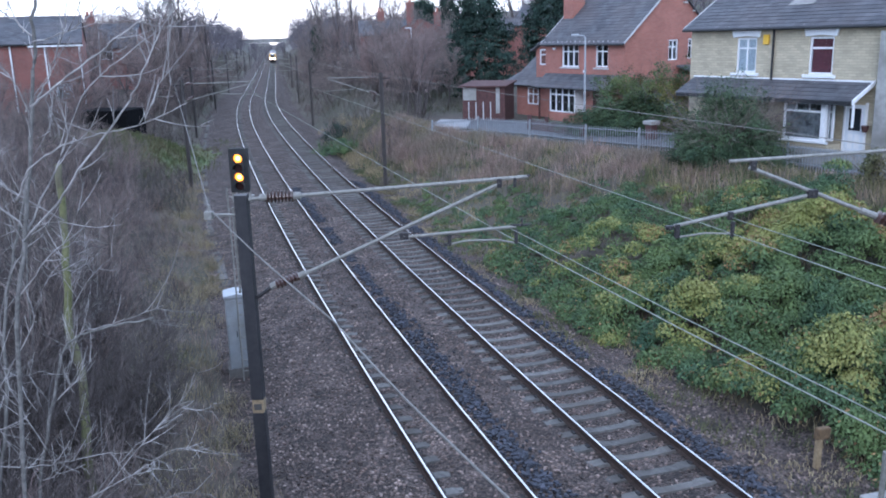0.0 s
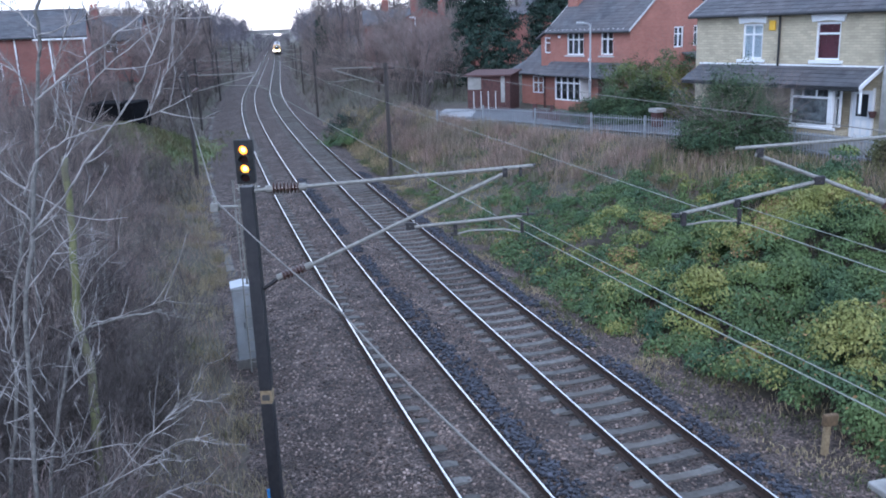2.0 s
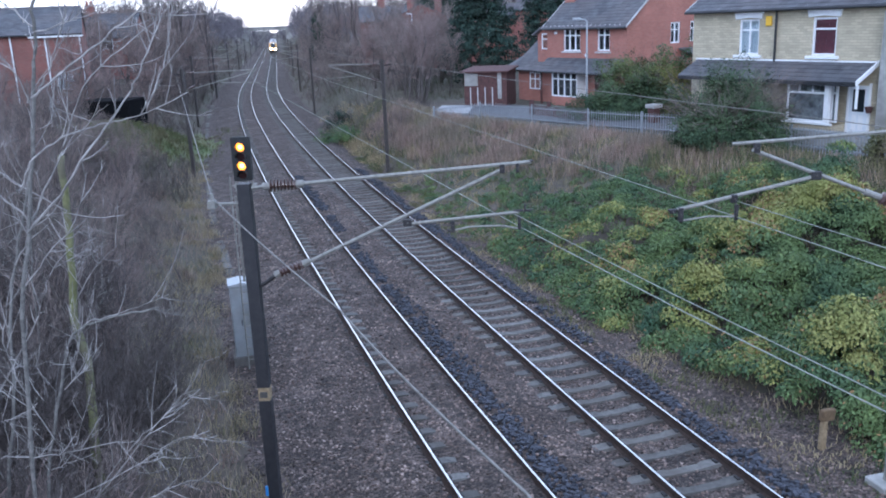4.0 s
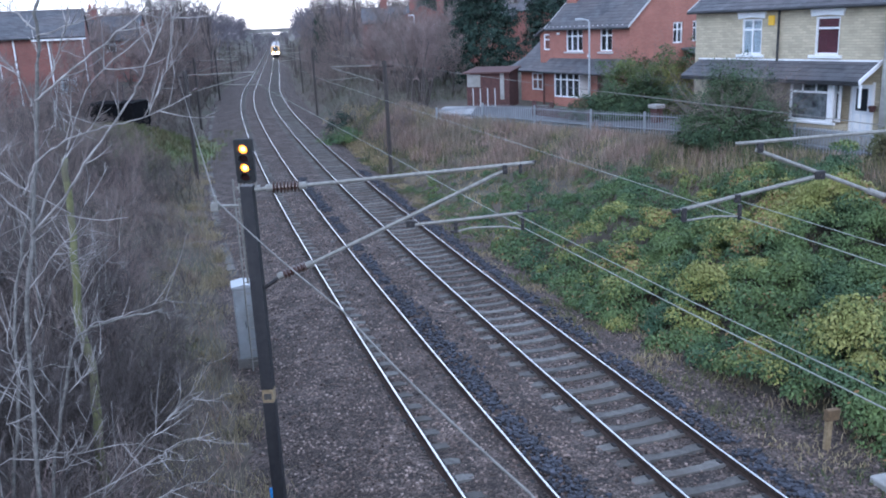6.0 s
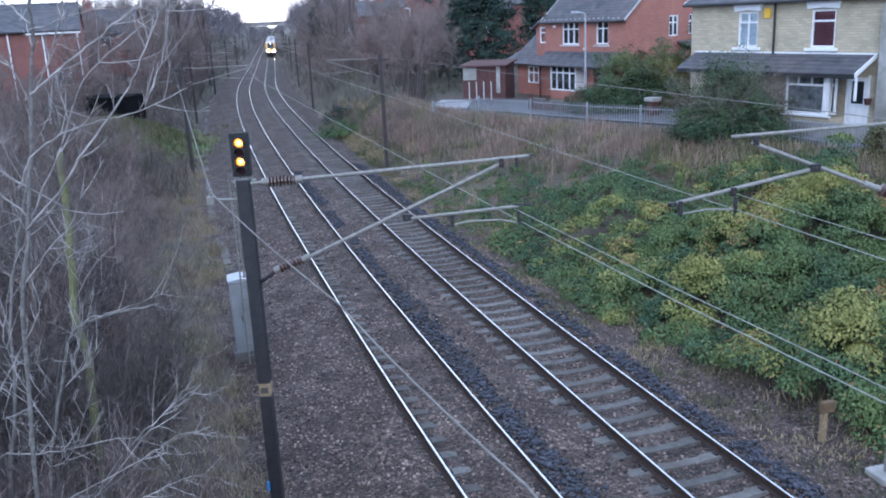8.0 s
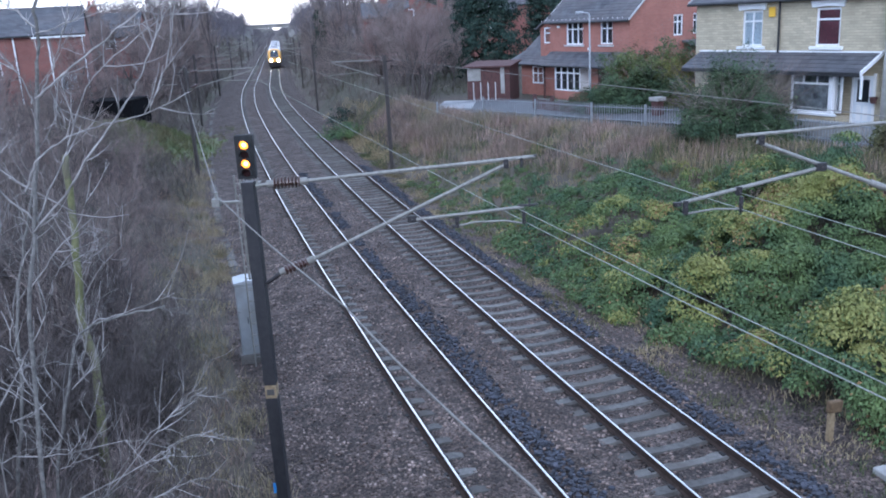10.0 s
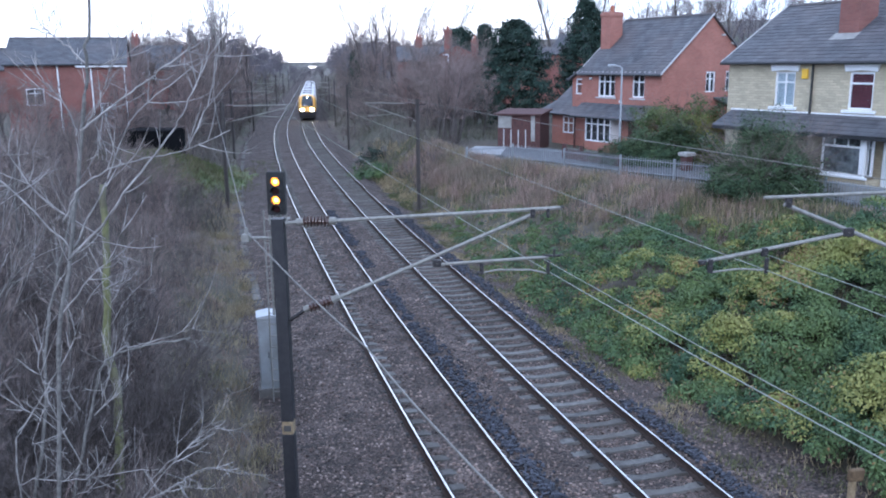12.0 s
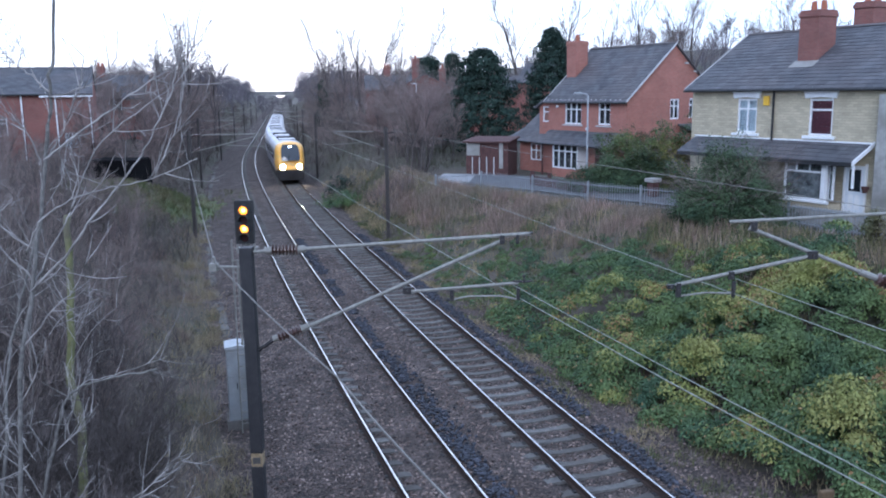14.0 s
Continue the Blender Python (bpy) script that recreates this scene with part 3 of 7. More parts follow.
def build_rail(u, track):
    ss = steps([(-50, 0, 5), (0, 200, 1.5), (200, 470, 5)])
    foot, head = Build(), Build()
    n = len(PROFILE)
    for i, s in enumerate(ss):
        for a, z in PROFILE:
            x, y, _, _ = line(s, u + a)
            foot.v.append((x, y, z - 0.001))
        for a, z in ((-0.022, -0.003), (-0.019, 0.0015), (-0.010, 0.003), (0.010, 0.003), (0.019, 0.0015), (0.022, -0.003)):
            x, y, _, _ = line(s, u + a)
            head.v.append((x, y, z))
        if i:
            for j in range(n - 1):
                foot.f.append(((i - 1) * n + j, i * n + j, i * n + j + 1, (i - 1) * n + j + 1))
            for j in range(5):
                head.f.append(((i - 1) * 6 + j, i * 6 + j, i * 6 + j + 1, (i - 1) * 6 + j + 1))
    rail = part("rail", foot, M["rail_side"], track)
    part("running_surface", head, M["rail_top"], rail, "polished steel rail head")


def sleeper_mesh():
    """Concrete sleeper along x with a dipped middle and sloped shoulders."""
    b = Build()
    xs = (-1.25, -1.22, -0.45, -0.3, 0.3, 0.45, 1.22, 1.25)
    zs = (-0.19, -0.168, -0.158, -0.185, -0.185, -0.158, -0.168, -0.19)
    ws = (0.10, 0.115, 0.115, 0.095, 0.095, 0.115, 0.115, 0.10)
    for x, z, w in zip(xs, zs, ws):
        b.v += [(x, -w - 0.03, -0.36), (x, -w, z), (x, w, z), (x, w + 0.03, -0.36)]
    for i in range(7):
        for j in range(3):
            b.f.append((i * 4 + j, (i + 1) * 4 + j, (i + 1) * 4 + j + 1, i * 4 + j + 1))
    b.f += [(3, 2, 1, 0), (28, 29, 30, 31)]
    return b


def clip_mesh(b):
    for r in (-0.7525, 0.7525):
        for side in (-1, 1):
            x = r + side * 0.105
            b.box(x - 0.035, x + 0.035, -0.06, 0.06, -0.17, -0.135)


def build_track(name, u0, u1, label):
    track = empty(name, Matrix(), label, "railway track", "railway tracks", "structure")
    build_rail(u0, track)
    build_rail(u1, track)
    mid = (u0 + u1) / 2
    sm = sleeper_mesh().mesh("sleeper", M["sleeper"])
    cb = Build()
    clip_mesh(cb)
    cm = cb.mesh("rail_clips", M["iron"])
    rest = Build()
    proto = sleeper_mesh()
    rnd = random.Random(int(mid * 100))
    for i in range(620):
        s = 6.5 + i * 0.66
        x, y, dx, dy = line(s, mid + rnd.uniform(-0.02, 0.02))
        m = Matrix.Translation((x, y, rnd.uniform(-0.006, 0.006))) @ Matrix.Rotation(math.atan2(dy, dx) - math.pi / 2 + rnd.uniform(-0.012, 0.012), 4, "Z")
        if i < 140:
            ob = part("sleeper", sm, None, track, at=m)
            if i < 60:
                part("rail_clips", cm, None, ob)
        else:
            rest.add([m @ Vector(p) for p in proto.v], proto.f)
    far = part("far_sleepers", rest, M["sleeper"], track)
    far["kind"] = "stuff"


# ------------------------------------------------------------ overhead line
def sleeve(b, p, q, r):
    b.tube([p, q], r, r, 8)


def ribbed(p, q, n, r_in, r_out):
    """Insulator with sheds between p and q, turned as one body."""
    b = Build()
    p, q = Vector(p), Vector(q)
    d = (q - p).normalized()
    a = d.cross(Vector((0, 1, 0))).normalized()
    c = d.cross(a)
    prof = [(0.0, r_in)]
    for i in range(n):
        prof += [((i + 0.18) / n, r_in), ((i + 0.42) / n, r_out), ((i + 0.52) / n, r_out), ((i + 0.80) / n, r_in)]
    prof.append((1.0, r_in))
    k = 12
    for t, r in prof:
        m = p.lerp(q, t)
        for j in range(k):
            w = 2 * math.pi * j / k
            b.v.append(tuple(m + a * (r * math.cos(w)) + c * (r * math.sin(w))))
    for i in range(len(prof) - 1):
        for j in range(k):
            b.f.append((i * k + j, i * k + (j + 1) % k, (i + 1) * k + (j + 1) % k, (i + 1) * k + j))
    return b


def clamp(parent, bx):
    """A two-part iron clamp with a bolt through it, within the bounds bx."""
    x0, x1, y0, y1, z0, z1 = bx
    ix, iz = 0.12 * (x1 - x0), 0.1 * (z1 - z0)
    b = Build()
    b.box(x0 + ix, x1 - ix, y0 * 0.8, y1 * 0.8, z0 + iz, z1 - iz)
    ob = bevelled(b, 0.012, "clamp", M["iron"], parent, "dark iron clamp")
    b = Build()
    zm = (z0 + z1) / 2
    b.tube([((x0 + x1) / 2, y0 * 1.5, zm), ((x0 + x1) / 2, y1 * 1.5, zm)], 0.014, 0.014, 6)
    b.tube([(x0, 0, z1 - iz * 2.5), (x1, 0, z1 - iz * 2.5)], 0.012, 0.012, 6)
    part("bolt", b, M["far_mast"], ob)


def build_near_mast():
    base = on_ground(-3.19, 13.1)
    mast = empty("overhead_line_mast", pose(-3.19, 13.1, 0), "black steel overhead line mast with pale band", "mast", "overhead line masts")
    b = Build()
    b.box(-0.098, 0.098, -0.1, 0.1, base - 0.3, 2.05)
    bevelled(b, 0.006, "post", M["mast"], mast, segments=1)
    b = Build()
    b.box(-0.098, 0.098, -0.1, 0.1, 2.28, 5.70)
    bevelled(b, 0.006, "post", M["mast"], mast, segments=1)
    b = Build()
    b.box(-0.092, 0.092, -0.094, 0.094, 2.05, 2.28)
    part("band", b, M["wood"], mast, "bare pale brown band")
    b = Build()
    b.box(-0.06, 0.06, -0.112, -0.095, 2.11, 2.21)
    part("number_plate", b, M["old_concrete"], mast)
    b = Build()
    b.box(-0.13, -0.09, -0.13, -0.1, 0.30, 0.48)
    part("tag", b, mat("blue_tag", (0.05, 0.25, 0.6), rough=0.5), mast, "small blue plastic tag")
    b = Build()
    b.tube([(-0.15, 0, 4.1), (-0.15, 0, 5.5)], 0.018)
    for z in (4.2, 4.6, 5.0, 5.4):
        b.box(-0.16, 0, -0.015, 0.015, z - 0.012, z + 0.012)
    part("down_lead", b, M["galv"], mast)
    b = Build()
    b.tube([(-0.1, 0, 5.38), (-0.55, 0.05, 5.38)], 0.025)
    b.box(-0.60, -0.48, -0.04, 0.1, 5.32, 5.44)
    b.tube([(-0.54, 0.05, 5.44), (-0.54, 0.05, 5.54)], 0.03)
    part("feeder_bracket", b, M["galv"], mast)


def build_near_cantilever():
    c = empty("cantilever", pose(0, 13.1, 0), "grey tubular cantilever arm with brown ribbed insulators", "cantilever", "cantilevers")
    b = Build()
    sleeve(b, (-3.08, 0, 5.62), (-2.86, 0, 5.64), 0.028)
    part("stub", b, M["galv"], c)
    for ends in ([(-2.9, 0, 5.64), (-2.78, 0, 5.645)], [(-2.38, 0, 5.655), (-2.26, 0, 5.66)]):
        b = Build()
        b.tube(ends, 0.06, 0.06, 10)
        part("end_cap", b, M["galv"], c)
    part("top_insulator", ribbed((-2.8, 0, 5.645), (-2.36, 0, 5.655), 8, 0.045, 0.10), M["insulator"], c, "brown ribbed porcelain")
    b = Build()
    b.tube([(-2.3, 0, 5.66), (1.30, 0, 5.86)], 0.03, 0.03, 8)
    part("top_tube", b, M["galv"], c)
    b = Build()
    b.tube([(-3.08, 0, 4.02), (-2.95, 0, 4.10), (-2.8, 0, 4.21)], 0.035)
    part("hinge", b, M["iron"], c)
    part("lower_insulator", ribbed((-2.76, 0, 4.22), (-2.36, 0, 4.36), 7, 0.045, 0.085), M["insulator"], c, "brown ribbed porcelain")
    for ends in ([(-2.84, 0, 4.195), (-2.74, 0, 4.23)], [(-2.38, 0, 4.355), (-2.26, 0, 4.40)]):
        b = Build()
        b.tube(ends, 0.055, 0.055, 10)
        part("end_cap", b, M["galv"], c)
    b = Build()
    b.tube([(-2.28, 0, 4.39), (0.85, 0, 5.76)], 0.03, 0.03, 8)
    part("strut_tube", b, M["galv"], c)
    for bx in ((0.79, 0.89, -0.05, 0.05, 5.68, 5.86), (1.05, 1.11, -0.04, 0.04, 5.68, 5.87), (-0.76, -0.58, -0.06, 0.06, 4.90, 5.04), (0.0, 0.08, -0.035, 0.035, 4.80, 4.99), (-0.06, 0.09, -0.04, 0.04, 4.78, 4.84), (1.06, 1.13, -0.035, 0.035, 4.76, 5.05), (1.0, 1.32, -0.03, 0.03, 5.07, 5.11), (1.17, 1.21, -0.03, 0.03, 5.05, 5.22), (1.26, 1.33, -0.035, 0.035, 5.85, 5.89)):
        clamp(c, bx)
    b = Build()
    b.tube([(-0.6, 0, 4.95), (1.1, 0, 5.07)], 0.026, 0.026, 8)
    part("registration_arm", b, M["galv"], c)
    b = Build()
    b.tube([(0.04, 0, 4.81), (0.3, 0, 4.86), (0.8, 0, 4.86), (1.1, 0, 4.80)], 0.016, 0.016, 6)
    part("steady_arm", b, M["galv"], c)


def build_right_cantilever():
    c = empty("cantilever", pose(0, 12.5, 0), "grey tubular cantilever arm from the far mast", "cantilever", "cantilevers")
    b = Build()
    b.tube([(4.2, 0, 6.10), (8.6, 0, 6.28)], 0.026, 0.026, 8)
    part("top_tube", b, M["galv"], c)
    b = Build()
    b.tube([(4.5, 0, 6.0), (6.2, 0, 5.31)], 0.03, 0.03, 8)
    b.tube([(6.2, 0, 5.31), (6.45, 0, 5.21)], 0.05, 0.05, 8)
    part("strut_tube", b, M["galv"], c)
    part("lower_insulator", ribbed((6.45, 0, 5.21), (7.0, 0, 4.99), 8, 0.05, 0.1), M["insulator"], c)
    b = Build()
    b.tube([(7.0, 0, 4.99), (8.5, 0, 4.4)], 0.04)
    part("bracket", b, M["iron"], c)
    b = Build()
    b.tube([(3.42, 0, 5.14), (5.42, 0, 5.56)], 0.03, 0.03, 8)
    part("registration_arm", b, M["galv"], c)
    b = Build()
    b.tube([(3.5, 0, 4.97), (3.9, 0, 5.02), (4.3, 0, 5.0)], 0.015)
    part("steady_arm", b, M["galv"], c)
    for bx in ((5.36, 5.56, -0.05, 0.05, 5.50, 5.66), (3.28, 3.42, -0.05, 0.05, 5.08, 5.16), (3.42, 3.52, -0.05, 0.05, 4.93, 5.2), (4.2, 4.32, -0.05, 0.05, 5.2, 5.36), (4.27, 4.34, -0.04, 0.04, 4.92, 5.22), (4.5, 4.62, -0.05, 0.05, 5.94, 6.12)):
        clamp(c, bx)
    m = empty("overhead_line_mast", pose(8.6, 12.5, 0), "black steel overhead line mast", "mast", "overhead line masts")
    b = Build()
    b.box(-0.1, 0.1, -0.1, 0.1, on_ground(8.6, 12.5) - 0.3, 6.6)
    bevelled(b, 0.006, "post", M["mast"], m, segments=1)


def build_far_mast(x, y, toward, reach, top=6.0):
    """A slim mast whose cantilever reaches over the track: toward +1 to the right, -1 to the left."""
    g = on_ground(x, y)
    m = empty("overhead_line_mast", pose(x, y, 0), "slim weathered steel overhead line mast", "mast", "overhead line masts")
    b = Build()
    ib = [(-0.1, -0.09), (-0.085, -0.09), (-0.085, -0.012), (0.085, -0.012), (0.085, -0.09), (0.1, -0.09), (0.1, 0.09), (0.085, 0.09), (0.085, 0.012), (-0.085, 0.012), (-0.085, 0.09), (-0.1, 0.09)]
    k12 = len(ib)
    b.add([(q[0], q[1], g - 0.3) for q in ib] + [(q[0], q[1], top) for q in ib], [(i, (i + 1) % k12, k12 + (i + 1) % k12, k12 + i) for i in range(k12)] + [tuple(range(k12, 2 * k12))])
    part("post", b, M["far_mast"], m)
    k = toward
    b = Build()
    b.tube([(0.1 * k, 0, top - 0.25), (reach * k, 0, top - 0.2)], 0.03)
    part("top_tube", b, M["galv"], m)
    b = Build()
    b.tube([(0.1 * k, 0, top - 1.25), (reach * 0.98 * k, 0, top - 0.28)], 0.03)
    part("strut_tube", b, M["galv"], m)
    b = Build()
    b.tube([(reach * 0.5 * k, 0, top - 0.85), ((reach + 0.15) * k, 0, top - 0.95)], 0.022)
    part("registration_arm", b, M["galv"], m)
    part("top_insulator", ribbed((0.25 * k, 0, top - 0.25), (0.7 * k, 0, top - 0.24), 6, 0.045, 0.09), M["insulator"], m)
    part("lower_insulator", ribbed((0.25 * k, 0, top - 1.18), (0.65 * k, 0, top - 1.0), 6, 0.045, 0.09), M["insulator"], m)
    b = Build()
    b.tube([(0, 0, top - 0.35), (-0.5 * k, 0, top - 0.3)], 0.03)
    part("feeder_bracket", b, M["iron"], m)


def build_wire(name, pts, r, label, sag=0.0, material="wire"):
    b = Build()
    fine = []
    for a, c in zip(pts[:-1], pts[1:]):
        for i in range(8):
            t = i / 8
            p = Vector(a).lerp(Vector(c), t)
            fine.append(p - Vector((0, 0, sag * 4 * t * (1 - t))))
    b.tube(fine + [Vector(pts[-1])], r, r, 5)
    tagged(part(name, b, M[material], smooth=True), label, "wire", "overhead wires")


def over(s, u, z):
    x, y, _, _ = line(s, u)
    return (x, y, z)


def build_overhead():
    build_near_mast()
    build_near_cantilever()
    build_right_cantilever()
    build_far_mast(-15.2, 50.4, 1, 4.3)
    build_far_mast(-3.45, 48.6, -1, 3.0, 6.15)
    build_far_mast(-12.9, 84.5, -1, 3.0, 6.15)
    build_far_mast(-22.6, 78.0, 1, 4.0)
    for s in (118, 155, 195, 240, 290):
        for u, k in ((-5.4, 1), (5.4, -1)):
            x, y, _, _ = line(s, u)
            build_far_mast(x, y, k, 3.2)
    far = [over(s, -1.7, 4.9) for s in (88, 125, 200, 300)]
    build_wire("contact_wire", [(7.7, -6, 4.9), (3.24, 6.5, 4.9), (2.43, 8.75, 4.9), (1.12, 13.1, 4.82), (-10.9, 50.4, 5.0)] + far, 0.0075, "thin grey copper contact wire over the track")
    build_wire("auxiliary_wire", [(7.2, -6, 5.12), (3.14, 6.3, 5.12), (2.37, 8.54, 5.11), (1.0, 12.8, 5.1)], 0.006, "thin grey auxiliary wire over the track")
    far = [over(s, 1.7, 4.95) for s in (90, 125, 200, 300)]
    build_wire("contact_wire", [(9.6, -4, 4.9), (5.15, 9.6, 4.98), (4.3, 12.5, 5.0), (-6.4, 48.6, 5.05)] + far, 0.0075, "thin grey copper contact wire over the track")
    build_wire("auxiliary_wire", [(9.6, -4, 5.2), (5.1, 9.6, 5.24), (4.27, 12.5, 5.25)], 0.006, "thin grey auxiliary wire over the track")
    build_wire("feeder_wire", [(4.2, -6, 5.2), (0.4, 4.65, 5.2), (-1.17, 8.28, 5.2), (-3.73, 13.15, 5.50), (-15.6, 50.4, 5.7), (-23.1, 78, 5.7)] + [over(s, -5.8, 5.7) for s in (118, 155, 195)], 0.010, "dark grey feeder wire along the masts", 0.05, "old_wire")
    build_wire("feeder_wire", [(12.4, 1, 6.0), (7.0, 16.6, 5.95), (-3.0, 48.6, 5.95), (-12.4, 84.5, 5.95)] + [over(s, 5.8, 5.7) for s in (118, 155, 195)], 0.009, "dark grey feeder wire along the masts", 0.05, "old_wire")


build_overhead()


# ------------------------------------------------------------ signal and cabinet
def build_signal():
    g = on_ground(-4.87, 20.0)
    sig = empty("railway_signal", pose(-4.87, 20.0, 0, 0, 0, 4), "black colour light signal showing two amber lights", "signal")
    b = Build()
    b.tube([(0, 0.25, g - 0.2), (0, 0.25, 4.9)], 0.075, 0.075, 12)
    part("post", b, M["galv"], sig)
    b = Build()
    for x in (-0.38, -0.16):
        b.tube([(x, 0.3, g), (x, 0.3, 4.6)], 0.02)
    z = g + 0.3
    while z < 4.5:
        b.tube([(-0.38, 0.3, z), (-0.16, 0.3, z)], 0.012)
        z += 0.3
    part("ladder", b, M["galv"], sig)
    b = Build()
    b.box(-0.21, 0.21, 0.0, 0.26, 4.56, 5.58)
    head = bevelled(b, 0.03, "head", M["black"], sig)
    b = Build()
    b.box(-0.22, 0.22, -0.02, 0.0, 4.55, 5.59)
    bevelled(b, 0.008, "backboard", M["black"], head, segments=1)
    for i, z in enumerate((5.36, 5.135, 4.915, 4.70)):
        hood = Build()
        ring = [(0.125 * math.cos(a), 0.125 * math.sin(a)) for a in [math.pi * (k / 10 * 1.2 - 0.1) for k in range(11)]]
        for y in (-0.02, -0.20):
            for cx, cz in ring:
                hood.v.append((cx, y, z + cz))
        for k in range(10):
            hood.f.append((k, k + 1, 12 + k, 11 + k))
        ob = part("hood", hood, M["black"], head)
        md = ob.modifiers.new("thick", "SOLIDIFY")
        md.thickness = 0.008
        lens = Build()
        lens.tube([(0, -0.02, z), (0, -0.035, z)], 0.105, 0.095, 20)
        lit = i in (0, 2)
        part("lens", lens, M["amber"] if lit else M["lens_off"], head, "lit amber lens" if lit else "dark unlit lens")
        if lit:
            core = Build()
            core.tube([(0, -0.03, z), (0, -0.045, z)], 0.062, 0.05, 16)
            part("lamp", core, M["amber_core"], head, "bright lamp behind the lens")
    b = Build()
    b.box(-0.25, 0.25, 0.1, 0.4, 4.38, 4.42)
    b.box(-0.22, -0.18, 0.05, 0.1, 4.3, 4.56)
    b.box(0.18, 0.22, 0.05, 0.1, 4.3, 4.56)
    part("bracket", b, M["galv"], sig)


def build_cabinet():
    g = on_ground(-5.5, 20.7)
    c = empty("relay_cabinet", pose(-5.47, 20.9, g + 0.2, 0, 0, 16), "tall grey steel trackside relay cabinet", "cabinet")
    b = Build()
    b.box(-0.27, 0.27, -0.3, 0.3, 0.05, 1.96)
    bevelled(b, 0.02, "body", M["cabinet"], c)
    b = Build()
    b.prism([(-0.30, 1.96), (-0.30, 2.0), (0, 2.05), (0.30, 2.0), (0.30, 1.96)], -0.34, 0.34)
    part("lid", b, M["lamp_grey"], c, "paler overhanging lid")
    for x in (-0.255, 0.005):
        b = Build()
        b.box(x, x + 0.25, -0.318, -0.3, 0.18, 1.88)
        d = bevelled(b, 0.006, "door", M["cabinet"], c, segments=1)
        h = Build()
        h.box(x + 0.21 - 0.19 * (x > 0), x + 0.23 - 0.19 * (x > 0), -0.335, -0.318, 0.9, 1.06)
        part("handle", h, M["iron"], d)
    b = Build()
    b.box(-0.33, 0.33, -0.36, 0.36, -0.6, 0.05)
    part("plinth", b, M["old_concrete"], c)


build_signal()
build_cabinet()


# ------------------------------------------------------------ train
CAR_LEN, BOGIE = 22.8, 7.9
TRAIN_U = 1.7675
ARC = [(0.0, 346), (1.0, 340), (2.0, 331.5), (3.0, 321), (4.25, 306), (5.5, 288), (6.5, 268), (7.5, 244.5), (9.0, 207),
       (10.3, 173), (11.2, 152), (12.0, 133), (12.5, 120.5), (13.0, 108.5), (13.5, 96), (14.0, 81)]


def section(width, z0, z1, bulge, dome, n=9):
    """Cross-section of a car body as (x, z) from the left sill over the roof to the right sill."""
    out = [(-width * 0.93, z0), (-width - bulge, z0 + 0.75), (-width * 0.985, z1 - 0.75)]
    for i in range(n + 1):
        a = math.pi * (1 - i / n)
        out.append((width * 0.93 * math.cos(a), z1 - 0.5 + dome * math.sin(a)))
    out += [(width * 0.985, z1 - 0.75), (width + bulge, z0 + 0.75), (width * 0.93, z0)]
    return out


